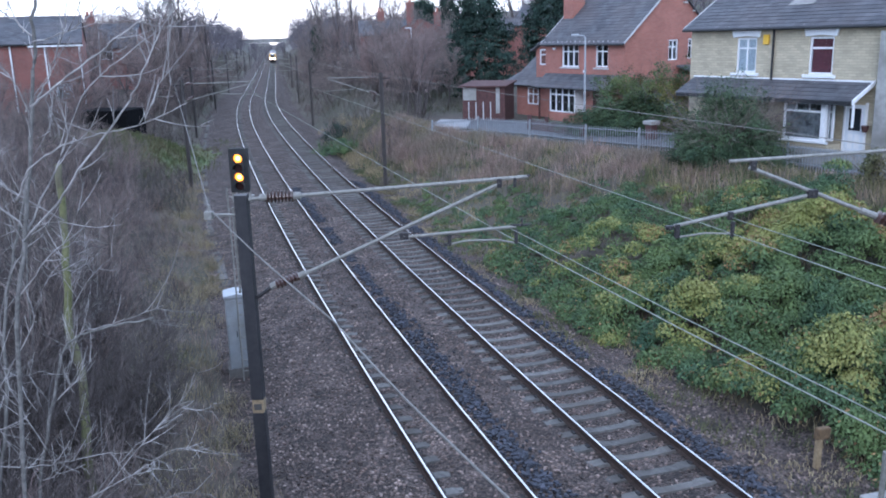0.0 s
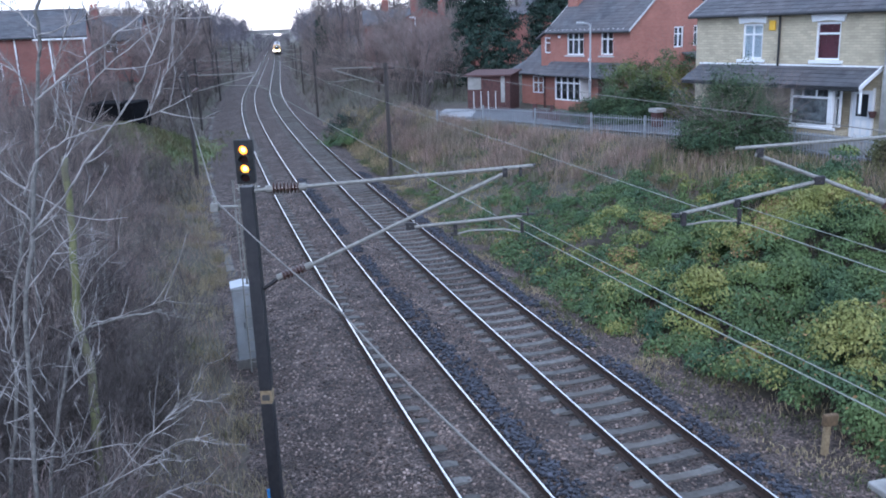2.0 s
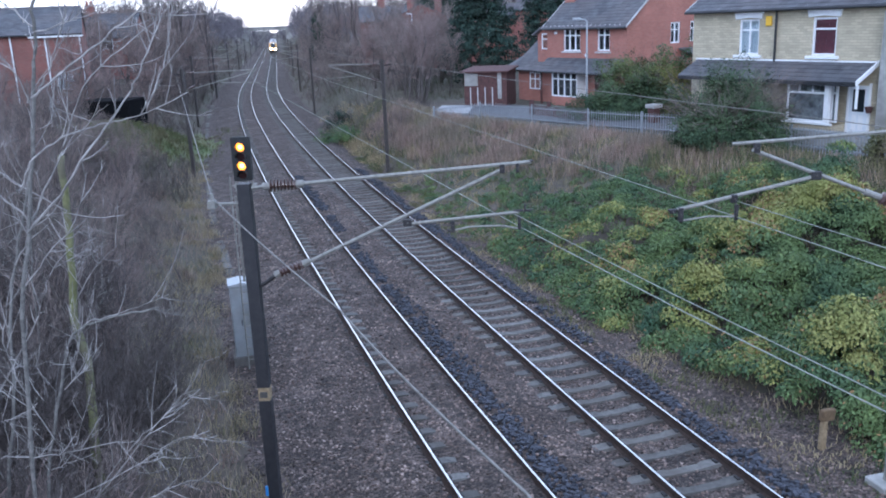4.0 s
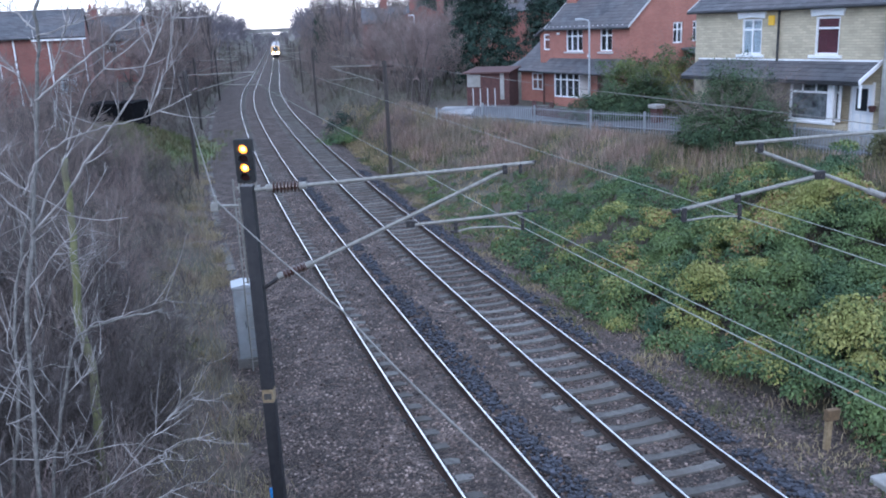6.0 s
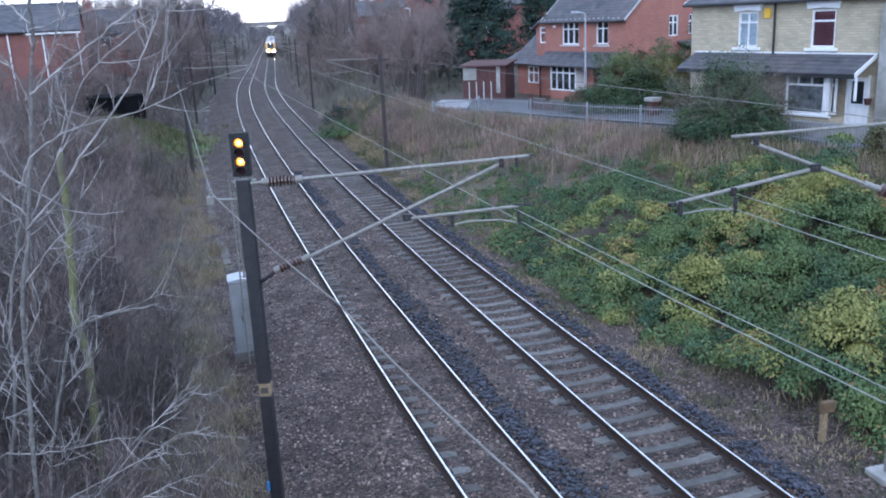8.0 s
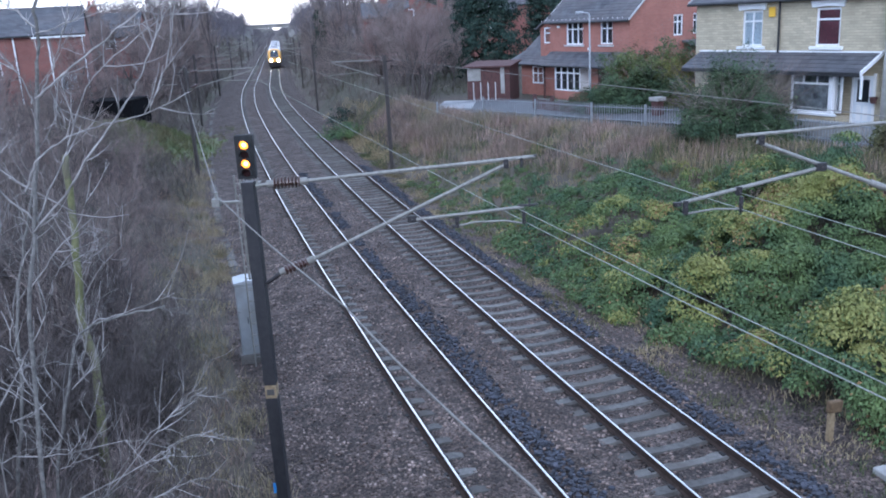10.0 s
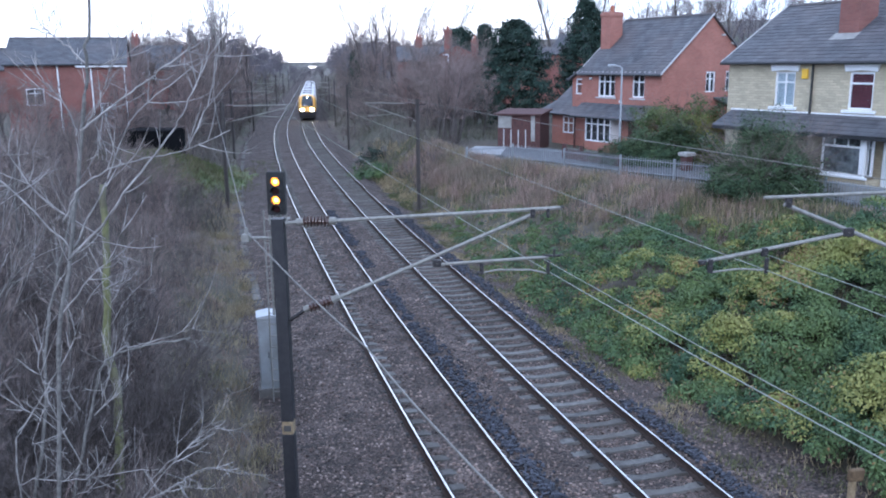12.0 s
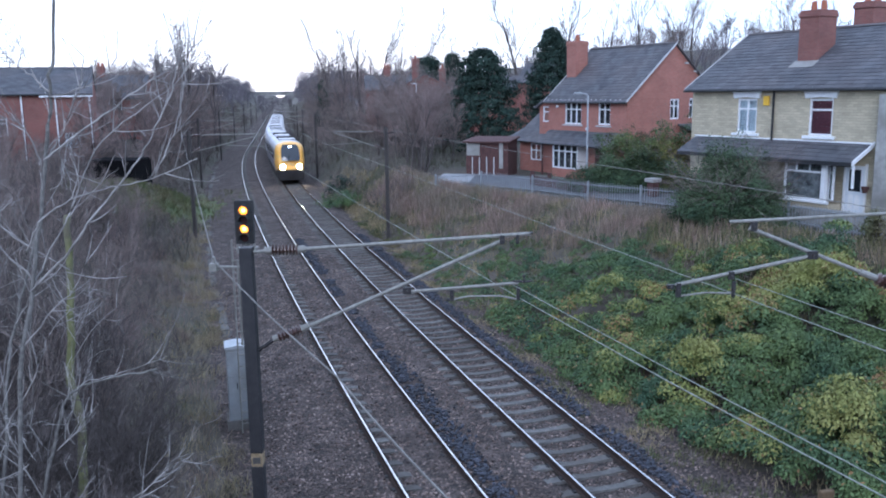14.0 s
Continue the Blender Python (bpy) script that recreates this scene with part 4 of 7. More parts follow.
def build_car(first):
    """One railcar, middle at its origin, front towards -y, rails at z 0."""
    name = "leading_railcar" if first else "railcar"
    car = empty(name, Matrix(), "railcar with yellow nose and lit headlights" if first else "silver-roofed intermediate railcar of the train", "train", "train cars")
    front, back = -CAR_LEN / 2, CAR_LEN / 2
    rings = [(front + 1.9, 1.0, 3.75), (back, 1.0, 3.75)] if first else [(front, 1.0, 3.75), (back, 1.0, 3.75)]
    side, roof = Build(), Build()
    prof = [(y, section(1.36, 1.0, z1, 0.03, 0.5)) for y, _, z1 in rings]
    n = len(prof[0][1])
    low = (0, 1, 2)
    for y, pr in prof:
        for x, z in pr:
            side.v.append((x, y, z))
    roof.v = list(side.v)
    for j in range(n - 1):
        q = (j, n + j, n + j + 1, j + 1)
        (side if j in (0, 1, n - 3, n - 2) else roof).f.append(q)
    side.f.append(tuple(n + j for j in range(n)))
    if not first:
        side.f.append(tuple(reversed(range(n))))
    part("body", side, M["train_side"], car, "grey and maroon body side")
    part("roof", roof, M["train_grey"], car, "silver roof", smooth=True)
    for y in (-6, -2.2, 2.2, 6.5):
        b = Build()
        b.box(-0.75, 0.75, y - 1.0, y + 1.0, 3.68, 3.86)
        bevelled(b, 0.04, "roof_unit", M["train_dark"] if y in (-2.2, 6.5) else M["train_grey"], car)
    for k in range(9):
        for sx in (-1, 1):
            y = front + 3.6 + k * 2.05
            b = Build()
            b.box(min(sx * 1.36, sx * 1.40), max(sx * 1.36, sx * 1.40), y, y + 1.5, 1.95, 2.75)
            part("window", b, M["train_glass"], car)
    for y in (-BOGIE, BOGIE):
        b = Build()
        b.box(-1.15, 1.15, y - 1.6, y + 1.6, 0.25, 0.75)
        for wy in (y - 1.3, y + 1.3):
            for sx in (-0.75, 0.75):
                b.tube([(sx - 0.06, wy, 0.42), (sx + 0.06, wy, 0.42)], 0.42, 0.42, 16)
        part("bogie", b, M["train_dark"], car)
    b = Build()
    b.box(-1.2, 1.2, front + 4.2, back - 4.2, 0.3, 1.0)
    bevelled(b, 0.05, "underframe", M["train_dark"], car)
    if not first:
        return car
    # rounded nose: rings shrink and lean back towards the roof
    nose = Build()
    base = section(1.36, 1.0, 3.75, 0.03, 0.5)
    stages = [(0.0, 1.0, 0.0), (0.75, 0.96, 0.15), (1.3, 0.90, 0.35), (1.7, 0.83, 0.6), (1.9, 0.75, 0.85)]
    y0 = front + 1.9
    for d, w, drop in stages:
        for x, z in base:
            t = (z - 1.0) / 2.75
            lean = 1.0 - 0.55 * t * t
            nose.v.append((x * w, y0 - d * lean, z - drop * 0.27 * t * t))
    for i in range(len(stages) - 1):
        for j in range(n - 1):
            nose.f.append((i * n + j, (i + 1) * n + j, (i + 1) * n + j + 1, i * n + j + 1)[::-1])
    last = (len(stages) - 1) * n
    nose.f.append(tuple(last + j for j in range(n)))
    part("nose", nose, M["train_yellow"], car, "yellow rounded nose")
    # front plane helper: how far forward the nose is at height z
    def fy(z):
        t = (z - 1.0) / 2.75
        return y0 - 1.9 * (1.0 - 0.55 * t * t) - 0.07
    glass = Build()
    rows = [2.05, 2.4, 2.8, 3.2, 3.5]
    halves = [0.80, 0.84, 0.83, 0.78, 0.62]
    for z, h in zip(rows, halves):
        for k in range(7):
            a = -1 + k / 3
            glass.v.append((a * h, fy(z) + 0.16 * a * a, z))
    for i in range(len(rows) - 1):
        for k in range(6):
            glass.f.append((i * 7 + k, i * 7 + k + 1, (i + 1) * 7 + k + 1, (i + 1) * 7 + k))
    part("windscreen", glass, M["train_glass"], car, "large dark raked windscreen", smooth=True)
    b = Build()
    for sx in (-0.3, 0.3):
        b.tube([(sx, fy(2.0) - 0.03, 2.0), (sx + 0.25, fy(2.55) - 0.03, 2.6)], 0.015)
    part("wiper", b, M["train_dark"], car)
    b = Build()
    b.box(-0.13, 0.13, fy(3.3) - 0.06, fy(3.3) + 0.08, 3.24, 3.36)
    bevelled(b, 0.03, "destination_light", M["marker"], car, "bright white destination display")
    for sx in (-0.74, 0.74):
        b = Build()
        b.tube([(sx, fy(1.45) + 0.10, 1.5), (sx, fy(1.45) - 0.0, 1.5)], 0.29, 0.27, 16)
        pod = part("headlight_pod", b, M["train_dark"], car)
        b = Build()
        b.tube([(sx, fy(1.45) + 0.0, 1.5), (sx, fy(1.45) - 0.05, 1.5)], 0.25, 0.22, 24)
        part("headlight", b, M["headlight"], pod, "lit warm headlight")
    b = Build()
    b.prism([(-1.15, 0.28), (-1.28, 1.24), (1.28, 1.24), (1.15, 0.28)], fy(1.0) - 0.03, fy(1.0) + 1.6)
    bevelled(b, 0.08, "skirt", M["train_dark"], car, "black lower skirt")
    b = Build()
    b.box(-0.2, 0.2, fy(1.0) - 0.3, fy(1.0) + 0.3, 0.72, 1.08)
    b.box(-0.28, 0.28, fy(1.0) - 0.36, fy(1.0) - 0.28, 0.66, 1.12)
    bevelled(b, 0.03, "coupler", M["train_dark"], car)
    return car


def car_pose(s_mid):
    a, b = line(s_mid - BOGIE, TRAIN_U), line(s_mid + BOGIE, TRAIN_U)
    yaw = math.degrees(math.atan2(b[1] - a[1], b[0] - a[0])) - 90
    return pose((a[0] + b[0]) / 2, (a[1] + b[1]) / 2, 0, 0, 0, yaw)


def train_front(t):
    """Distance of the nose along the line, smooth between the known times."""
    ts, ss = [r[0] for r in ARC], [r[1] for r in ARC]
    return float(np.interp(t, ts, ss))


CARS = [build_car(i == 0) for i in range(5)]


# ------------------------------------------------------------ houses
HOUSE_YAW = -60


def slab(name, parent, pts, thick, material, label=""):
    """A flat roof or panel from its corners, with thickness downwards."""
    b = Build()
    pts = [Vector(p) for p in pts]
    n = (pts[1] - pts[0]).cross(pts[2] - pts[0]).normalized()
    if n.z < 0:
        n = -n
    k = len(pts)
    b.add(pts + [p - n * thick for p in pts], [tuple(range(k)), tuple(reversed(range(k, 2 * k)))] + [(i, k + i, k + (i + 1) % k, (i + 1) % k) for i in range(k)])
    return part(name, b, material, parent, label)


def slates(parent, x0, x1, y0, z0, y1, z1, row=0.28, wide=0.42):
    """Overlapping courses on a slope from (y0, z0) at the eaves to (y1, z1) at the ridge, joined into one part."""
    b = Build()
    rnd = random.Random(5)
    run = Vector((0, y1 - y0, z1 - z0))
    n = max(1, int(run.length / row))
    up = Vector((0, -(z1 - z0), y1 - y0)).normalized()
    if up.z < 0:
        up = -up
    for i in range(n):
        a, c = Vector((0, y0, z0)) + run * (i / n), Vector((0, y0, z0)) + run * (min(n, i + 1.25) / n)
        x = x0 - (wide / 2 if i % 2 else 0)
        while x < x1 - 0.02:
            l, r = max(x, x0), min(x + wide - 0.006, x1)
            lift = 0.022 + rnd.uniform(-0.004, 0.006)
            if r - l > 0.03:
                p = [Vector((l, 0, 0)) + a + up * lift, Vector((r, 0, 0)) + a + up * lift, Vector((r, 0, 0)) + c + up * 0.004, Vector((l, 0, 0)) + c + up * 0.004]
                b.add(p + [p[0] - up * 0.018, p[1] - up * 0.018], [(0, 1, 2, 3), (4, 5, 1, 0)])
            x += wide
    ob = part("slating", b, M["slate_i"], parent)
    ob["kind"] = "stuff"
    return ob


M["slate_i"] = mat("slate_courses", (0.052, 0.053, 0.060), (0.098, 0.098, 0.107), 1.5, 0.7, c3=(0.10, 0.09, 0.093), big=0.4, island=0.2)


def window(parent, x0, x1, z0, z1, lights=2, transom=0.3, inside="curtain", y=0.075, arch=False, flip=None):
    """A window in a wall that faces -y: frame, bars, glass, and a panel behind it coloured as curtain or dark room."""
    b = Build()
    b.box(x0, x1, y + 0.055, y + 0.065, z0, z1)
    w = part("window", b, M["white"], parent, at=flip)
    f = 0.085
    fr = Build()
    fr.box(x0, x0 + f, y - 0.02, y + 0.06, z0, z1)
    fr.box(x1 - f, x1, y - 0.02, y + 0.06, z0, z1)
    fr.box(x0 + f, x1 - f, y - 0.02, y + 0.06, z1 - f, z1)
    fr.box(x0 + f, x1 - f, y - 0.02, y + 0.06, z0, z0 + f)
    tz = z1 - (z1 - z0) * transom if transom else z1 - f
    if transom:
        fr.box(x0 + f, x1 - f, y - 0.015, y + 0.05, tz - 0.04, tz + 0.04)
    for i in range(1, lights):
        x = x0 + (x1 - x0) * i / lights
        fr.box(x - 0.042, x + 0.042, y - 0.017, y + 0.052, z0 + f, z1 - f)
    part("frame", fr, M["white"], w, "white painted frame")
    me = w.data
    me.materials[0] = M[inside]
    for i in range(lights):
        a, c = x0 + (x1 - x0) * i / lights, x0 + (x1 - x0) * (i + 1) / lights
        for lo, hi in ((z0, tz), (tz, z1)):
            if hi - lo > 0.12:
                g = Build()
                g.box(a + 0.02, c - 0.02, y + 0.012, y + 0.018, lo + 0.02, hi - 0.02)
                part("pane", g, M["pane"], w)
    return w


def pane_material():
    m = bpy.data.materials.new("window_pane")
    m.use_nodes = True
    b = m.node_tree.nodes["Principled BSDF"]
    b.inputs["Base Color"].default_value = (0.85, 0.9, 0.92, 1)
    b.inputs["Roughness"].default_value = 0.04
    b.inputs["Transmission Weight"].default_value = 1.0
    b.inputs["IOR"].default_value = 1.2
    return m


M["pane"] = pane_material()
# window backing panel: the unlit room's shade is put into its colour
M["room"] = mat("painted_dark_room", (0.03, 0.03, 0.034), (0.07, 0.065, 0.065), 2.5, 0.9, local=True)
# bay panel: dark interior and pale glass reflection put into the colour
M["shop"] = mat("painted_room_reflection", (0.07, 0.07, 0.075), (0.30, 0.30, 0.30), 3, 0.9, local=True)


def block(name, parent, x0, x1, y0, y1, z0, z1, material, label="", bev=0.0):
    b = Build()
    b.box(x0, x1, y0, y1, z0, z1)
    return bevelled(b, bev, name, material, parent, label, 1) if bev else part(name, b, material, parent, label)


def pierced(b, along, holes, a0, a1, z0, z1, deep=0.16):
    """A wall face from a0 to a1 and z0 to z1 with openings and their reveals. along(a, d, z) gives the place d metres behind the face."""
    xs = sorted({a0, a1, *[h[0] for h in holes], *[h[1] for h in holes]})
    zs = sorted({z0, z1, *[h[2] for h in holes], *[h[3] for h in holes]})
    for i in range(len(xs) - 1):
        for j in range(len(zs) - 1):
            xm, zm = (xs[i] + xs[i + 1]) / 2, (zs[j] + zs[j + 1]) / 2
            if any(h[0] < xm < h[1] and h[2] < zm < h[3] for h in holes):
                continue
            b.add([along(xs[i], 0, zs[j]), along(xs[i + 1], 0, zs[j]), along(xs[i + 1], 0, zs[j + 1]), along(xs[i], 0, zs[j + 1])], [(0, 1, 2, 3)])
    for x0, x1, h0, h1 in holes:
        ring = [(x0, h0), (x1, h0), (x1, h1), (x0, h1)]
        for q in range(4):
            (xa, za), (xb, zb) = ring[q], ring[(q + 1) % 4]
            b.add([along(xa, 0, za), along(xa, deep, za), along(xb, deep, zb), along(xb, 0, zb)], [(0, 1, 2, 3)])
        b.add([along(x, deep, z) for x, z in ring], [(0, 1, 2, 3)])


def gabled(parent, x0, x1, depth, eaves, ridge, brick, over_l=0.0, over_r=0.0, ridge_y=None, front=(), right=(), left=()):
    """Walls with gables at both ends and a slated roof; front at y 0; openings in the front and the gable ends."""
    ry = ridge_y or depth / 2
    b = Build()
    pierced(b, lambda a, d, z: (a, d, z), list(front), x0, x1, -0.6, eaves)
    pierced(b, lambda a, d, z: (x1 - d, a, z), list(right), 0, depth, -0.6, eaves)
    pierced(b, lambda a, d, z: (x0 + d, depth - a, z), list(left), 0, depth, -0.6, eaves)
    b.add([(x1, depth, -0.6), (x0, depth, -0.6), (x0, depth, eaves), (x1, depth, eaves)], [(0, 1, 2, 3)])
    b.add([(x1, 0, eaves), (x1, depth, eaves), (x1, ry, ridge)], [(0, 1, 2)])
    b.add([(x0, depth, eaves), (x0, 0, eaves), (x0, ry, ridge)], [(0, 1, 2)])
    part("wall", b, brick, parent)
    k = 0.3
    drop = k * (ridge - eaves) / ry
    roof = slab("roof", parent, [(x0 - over_l, -k, eaves - drop + 0.05), (x1 + over_r, -k, eaves - drop + 0.05), (x1 + over_r, ry, ridge + 0.05), (x0 - over_l, ry, ridge + 0.05)], 0.05, M["slate"], "grey slate roof slope")
    slates(roof, x0 - over_l, x1 + over_r, -k - 0.03, eaves - drop + 0.04, ry, ridge + 0.05)
    slab("roof", parent, [(x1 + over_r, depth + k, eaves - drop + 0.05), (x0 - over_l, depth + k, eaves - drop + 0.05), (x0 - over_l, ry, ridge + 0.05), (x1 + over_r, ry, ridge + 0.05)], 0.05, M["slate"])
    t = Build()
    t.prism([(-0.1, -0.03), (0.1, -0.03), (0.02, 0.06), (-0.02, 0.06)], x0 - over_l, x1 + over_r)
    part("ridge_tiles", t, M["terracotta_grey"], parent, at=Matrix(((0, 1, 0, 0), (-1, 0, 0, ry), (0, 0, 1, ridge + 0.08), (0, 0, 0, 1))))
    g = Build()
    g.tube([(x0 - over_l, -k - 0.06, eaves - drop - 0.02), (x1 + over_r, -k - 0.06, eaves - drop - 0.02)], 0.055, 0.055, 8)
    part("gutter", g, M["pipe"], parent, "dark gutter")
    for i in range(int((x1 - x0) / 0.45)):
        x = x0 + 0.2 + i * 0.45
        block("eaves_bracket", parent, x, x + 0.09, -0.22, 0.0, eaves - 0.22, eaves - 0.06, M["white_dull"])


M["terracotta_grey"] = mat("grey_ridge_tile", (0.10, 0.09, 0.09), (0.15, 0.13, 0.125), 4, 0.8)
M["white_dull"] = mat("dull_white_wood", (0.42, 0.41, 0.40), (0.52, 0.51, 0.5), 4, 0.7, local=True)


def chimney(parent, x0, x1, y0, y1, z0, z1, pots, brick):
    st = block("chimney", parent, x0, x1, y0, y1, z0, z1 - 0.3, brick, "brick chimney stack")
    block("chimney_cap", st, x0 - 0.06, x1 + 0.06, y0 - 0.06, y1 + 0.06, z1 - 0.3, z1 - 0.12, brick, bev=0.015)
    block("chimney_cap", st, x0 - 0.02, x1 + 0.02, y0 - 0.02, y1 + 0.02, z1 - 0.12, z1, brick, bev=0.015)
    for i in range(pots):
        x = x0 + (x1 - x0) * (i + 0.5) / pots
        b = Build()
        b.tube([(x, (y0 + y1) / 2, z1 - 0.02), (x, (y0 + y1) / 2, z1 + 0.18), (x, (y0 + y1) / 2, z1 + 0.42)], 0.15, 0.11, 12)
        part("chimney_pot", b, M["terracotta"], st)
    return st


def barge(parent, x, eaves, ridge, ry, depth, sign=1):
    """White board along the front gable edge."""
    b = Build()
    k = 0.3
    d = k * (ridge - eaves) / ry
    b.add([(x, -k, eaves - d - 0.02), (x, ry, ridge), (x, ry, ridge + 0.12), (x, -k, eaves - d + 0.10),
           (x + 0.05 * sign, -k, eaves - d - 0.02), (x + 0.05 * sign, ry, ridge), (x + 0.05 * sign, ry, ridge + 0.12), (x + 0.05 * sign, -k, eaves - d + 0.10)],
          [(0, 1, 2, 3), (7, 6, 5, 4), (0, 4, 5, 1), (3, 2, 6, 7), (0, 3, 7, 4), (1, 5, 6, 2)])
    part("bargeboard", b, M["white_dull"], parent, "pale bargeboard")


def build_red_house():
    h = empty("red_house", pose(6.99, 58.8, 2.6, 0, 0, HOUSE_YAW), "red brick house with slate roof and white windows", "house")
    W, D, E, R = 7.86, 7.4, 4.95, 8.2
    gabled(h, 0, W, D, E, R, M["red_brick"], 0.15, 0.2, front=((1.77, 3.5, 3.27, 4.72), (5.16, 6.32, 3.3, 4.72)), right=((3.5, 4.3, 3.6, 4.85), (5.15, 5.9, 3.65, 4.88)))
    barge(h, W + 0.2, E, R, D / 2, D)
    barge(h, -0.15, E, R, D / 2, D, -1)
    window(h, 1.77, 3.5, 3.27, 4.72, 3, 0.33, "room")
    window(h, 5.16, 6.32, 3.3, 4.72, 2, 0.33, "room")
    for x0, x1 in ((1.65, 3.62), (5.04, 6.44)):
        block("sill", h, x0, x1, -0.09, -0.001, 3.17, 3.26, M["white_dull"])
    flip = Matrix.Translation((W, 0, 0)) @ Matrix.Rotation(math.pi / 2, 4, "Z")
    window(h, 3.5, 4.3, 3.6, 4.85, 2, 0.35, "room", flip=flip)
    window(h, 5.15, 5.9, 3.65, 4.88, 2, 0.35, "room", flip=flip)
    for z, x in ((7.0, 4.6), (6.5, 5.4)):
        b = Build()
        b.box(0.0, 0.12, x, x + 0.25, z, z + 0.1)
        part("vent", b, M["white_dull"], h, at=Matrix.Translation((W, 0, 0)))
    # single-storey front: lean-to roof over bay, and the side wing
    slab("lean_to_roof", h, [(0.4, -1.25, 2.02), (W - 0.1, -1.25, 2.02), (W - 0.1, -0.01, 2.82), (0.05, -0.01, 2.82)], 0.08, M["slate"], "slate lean-to roof")
    slates(h, 0.3, W - 0.1, -1.28, 2.03, -0.02, 2.84)
    b = Build()
    b.tube([(0.3, -1.3, 1.98), (W - 0.1, -1.3, 1.98)], 0.05, 0.05, 8)
    part("gutter", b, M["pipe"], h)
    # square bay
    block("bay", h, 1.67, 4.29, -0.9, -0.005, -0.5, 0.42, M["red_brick"], "brick bay base")
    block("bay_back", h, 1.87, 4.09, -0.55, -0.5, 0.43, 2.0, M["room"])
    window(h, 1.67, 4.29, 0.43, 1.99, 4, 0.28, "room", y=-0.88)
    block("bay_side", h, 1.68, 1.74, -0.82, -0.01, 0.43, 1.99, M["white"])
    block("bay_side", h, 4.22, 4.28, -0.82, -0.01, 0.43, 1.99, M["white"])
    block("porch_post", h, 0.55, 0.65, -1.0, -0.9, -0.5, 2.0, M["timber"])
    block("porch_post", h, 7.0, 7.1, -1.1, -1.0, -0.5, 2.0, M["timber"])
    block("door", h, 5.0, 5.9, -0.04, -0.002, -0.2, 1.85, M["timber"], "dark wooden front door")
    # side wing, lower
    b = Build()
    b.box(-3.6, -0.003, 0.15, 5.5, -0.5, 2.0)
    part("wing_wall", b, M["red_brick"], h)
    slab("wing_roof", h, [(-5.1, -0.35, 1.95), (-0.1, -0.35, 1.95), (-0.1, 2.6, 4.25), (-2.2, 2.6, 4.25)], 0.08, M["slate"], "slate roof of the side wing")
    slates(h, -3.9, -0.05, -0.38, 1.97, 2.6, 4.27)
    block("wing_upper_wall", h, -1.45, -0.003, 0.3, 5.0, 1.9, 4.6, M["red_brick"])
    slab("wing_upper_roof", h, [(-1.7, 0.0, 4.35), (0.0, 0.0, 5.2), (0.0, 5.2, 5.2), (-1.7, 5.2, 4.35)], 0.1, M["slate"])
    window(h, -0.95, -0.2, 3.35, 4.4, 1, 0.35, "room", y=0.27)
    window(h, -2.2, -0.95, 0.65, 1.82, 2, 0.4, "room", y=0.12)
    chimney(h, 0.0, 1.0, 1.5, 2.5, 6.2, 8.75, 1, M["red_brick"])
    b = Build()
    b.box(4.1, 4.25, -0.12, -0.002, 2.95, 3.1)
    b.box(0.95, 1.12, -0.12, -0.002, 4.35, 4.5)
    part("alarm_box", b, M["white"], h)
    block("rear_lean_to", h, W + 0.003, W + 2.6, 4.4, D, -0.5, 2.7, M["red_brick"])
    slab("rear_lean_to_roof", h, [(W + 2.8, 4.2, 2.55), (W + 2.8, D, 2.55), (W + 0.02, D, 3.3), (W + 0.02, 4.2, 3.3)], 0.1, M["slate"])


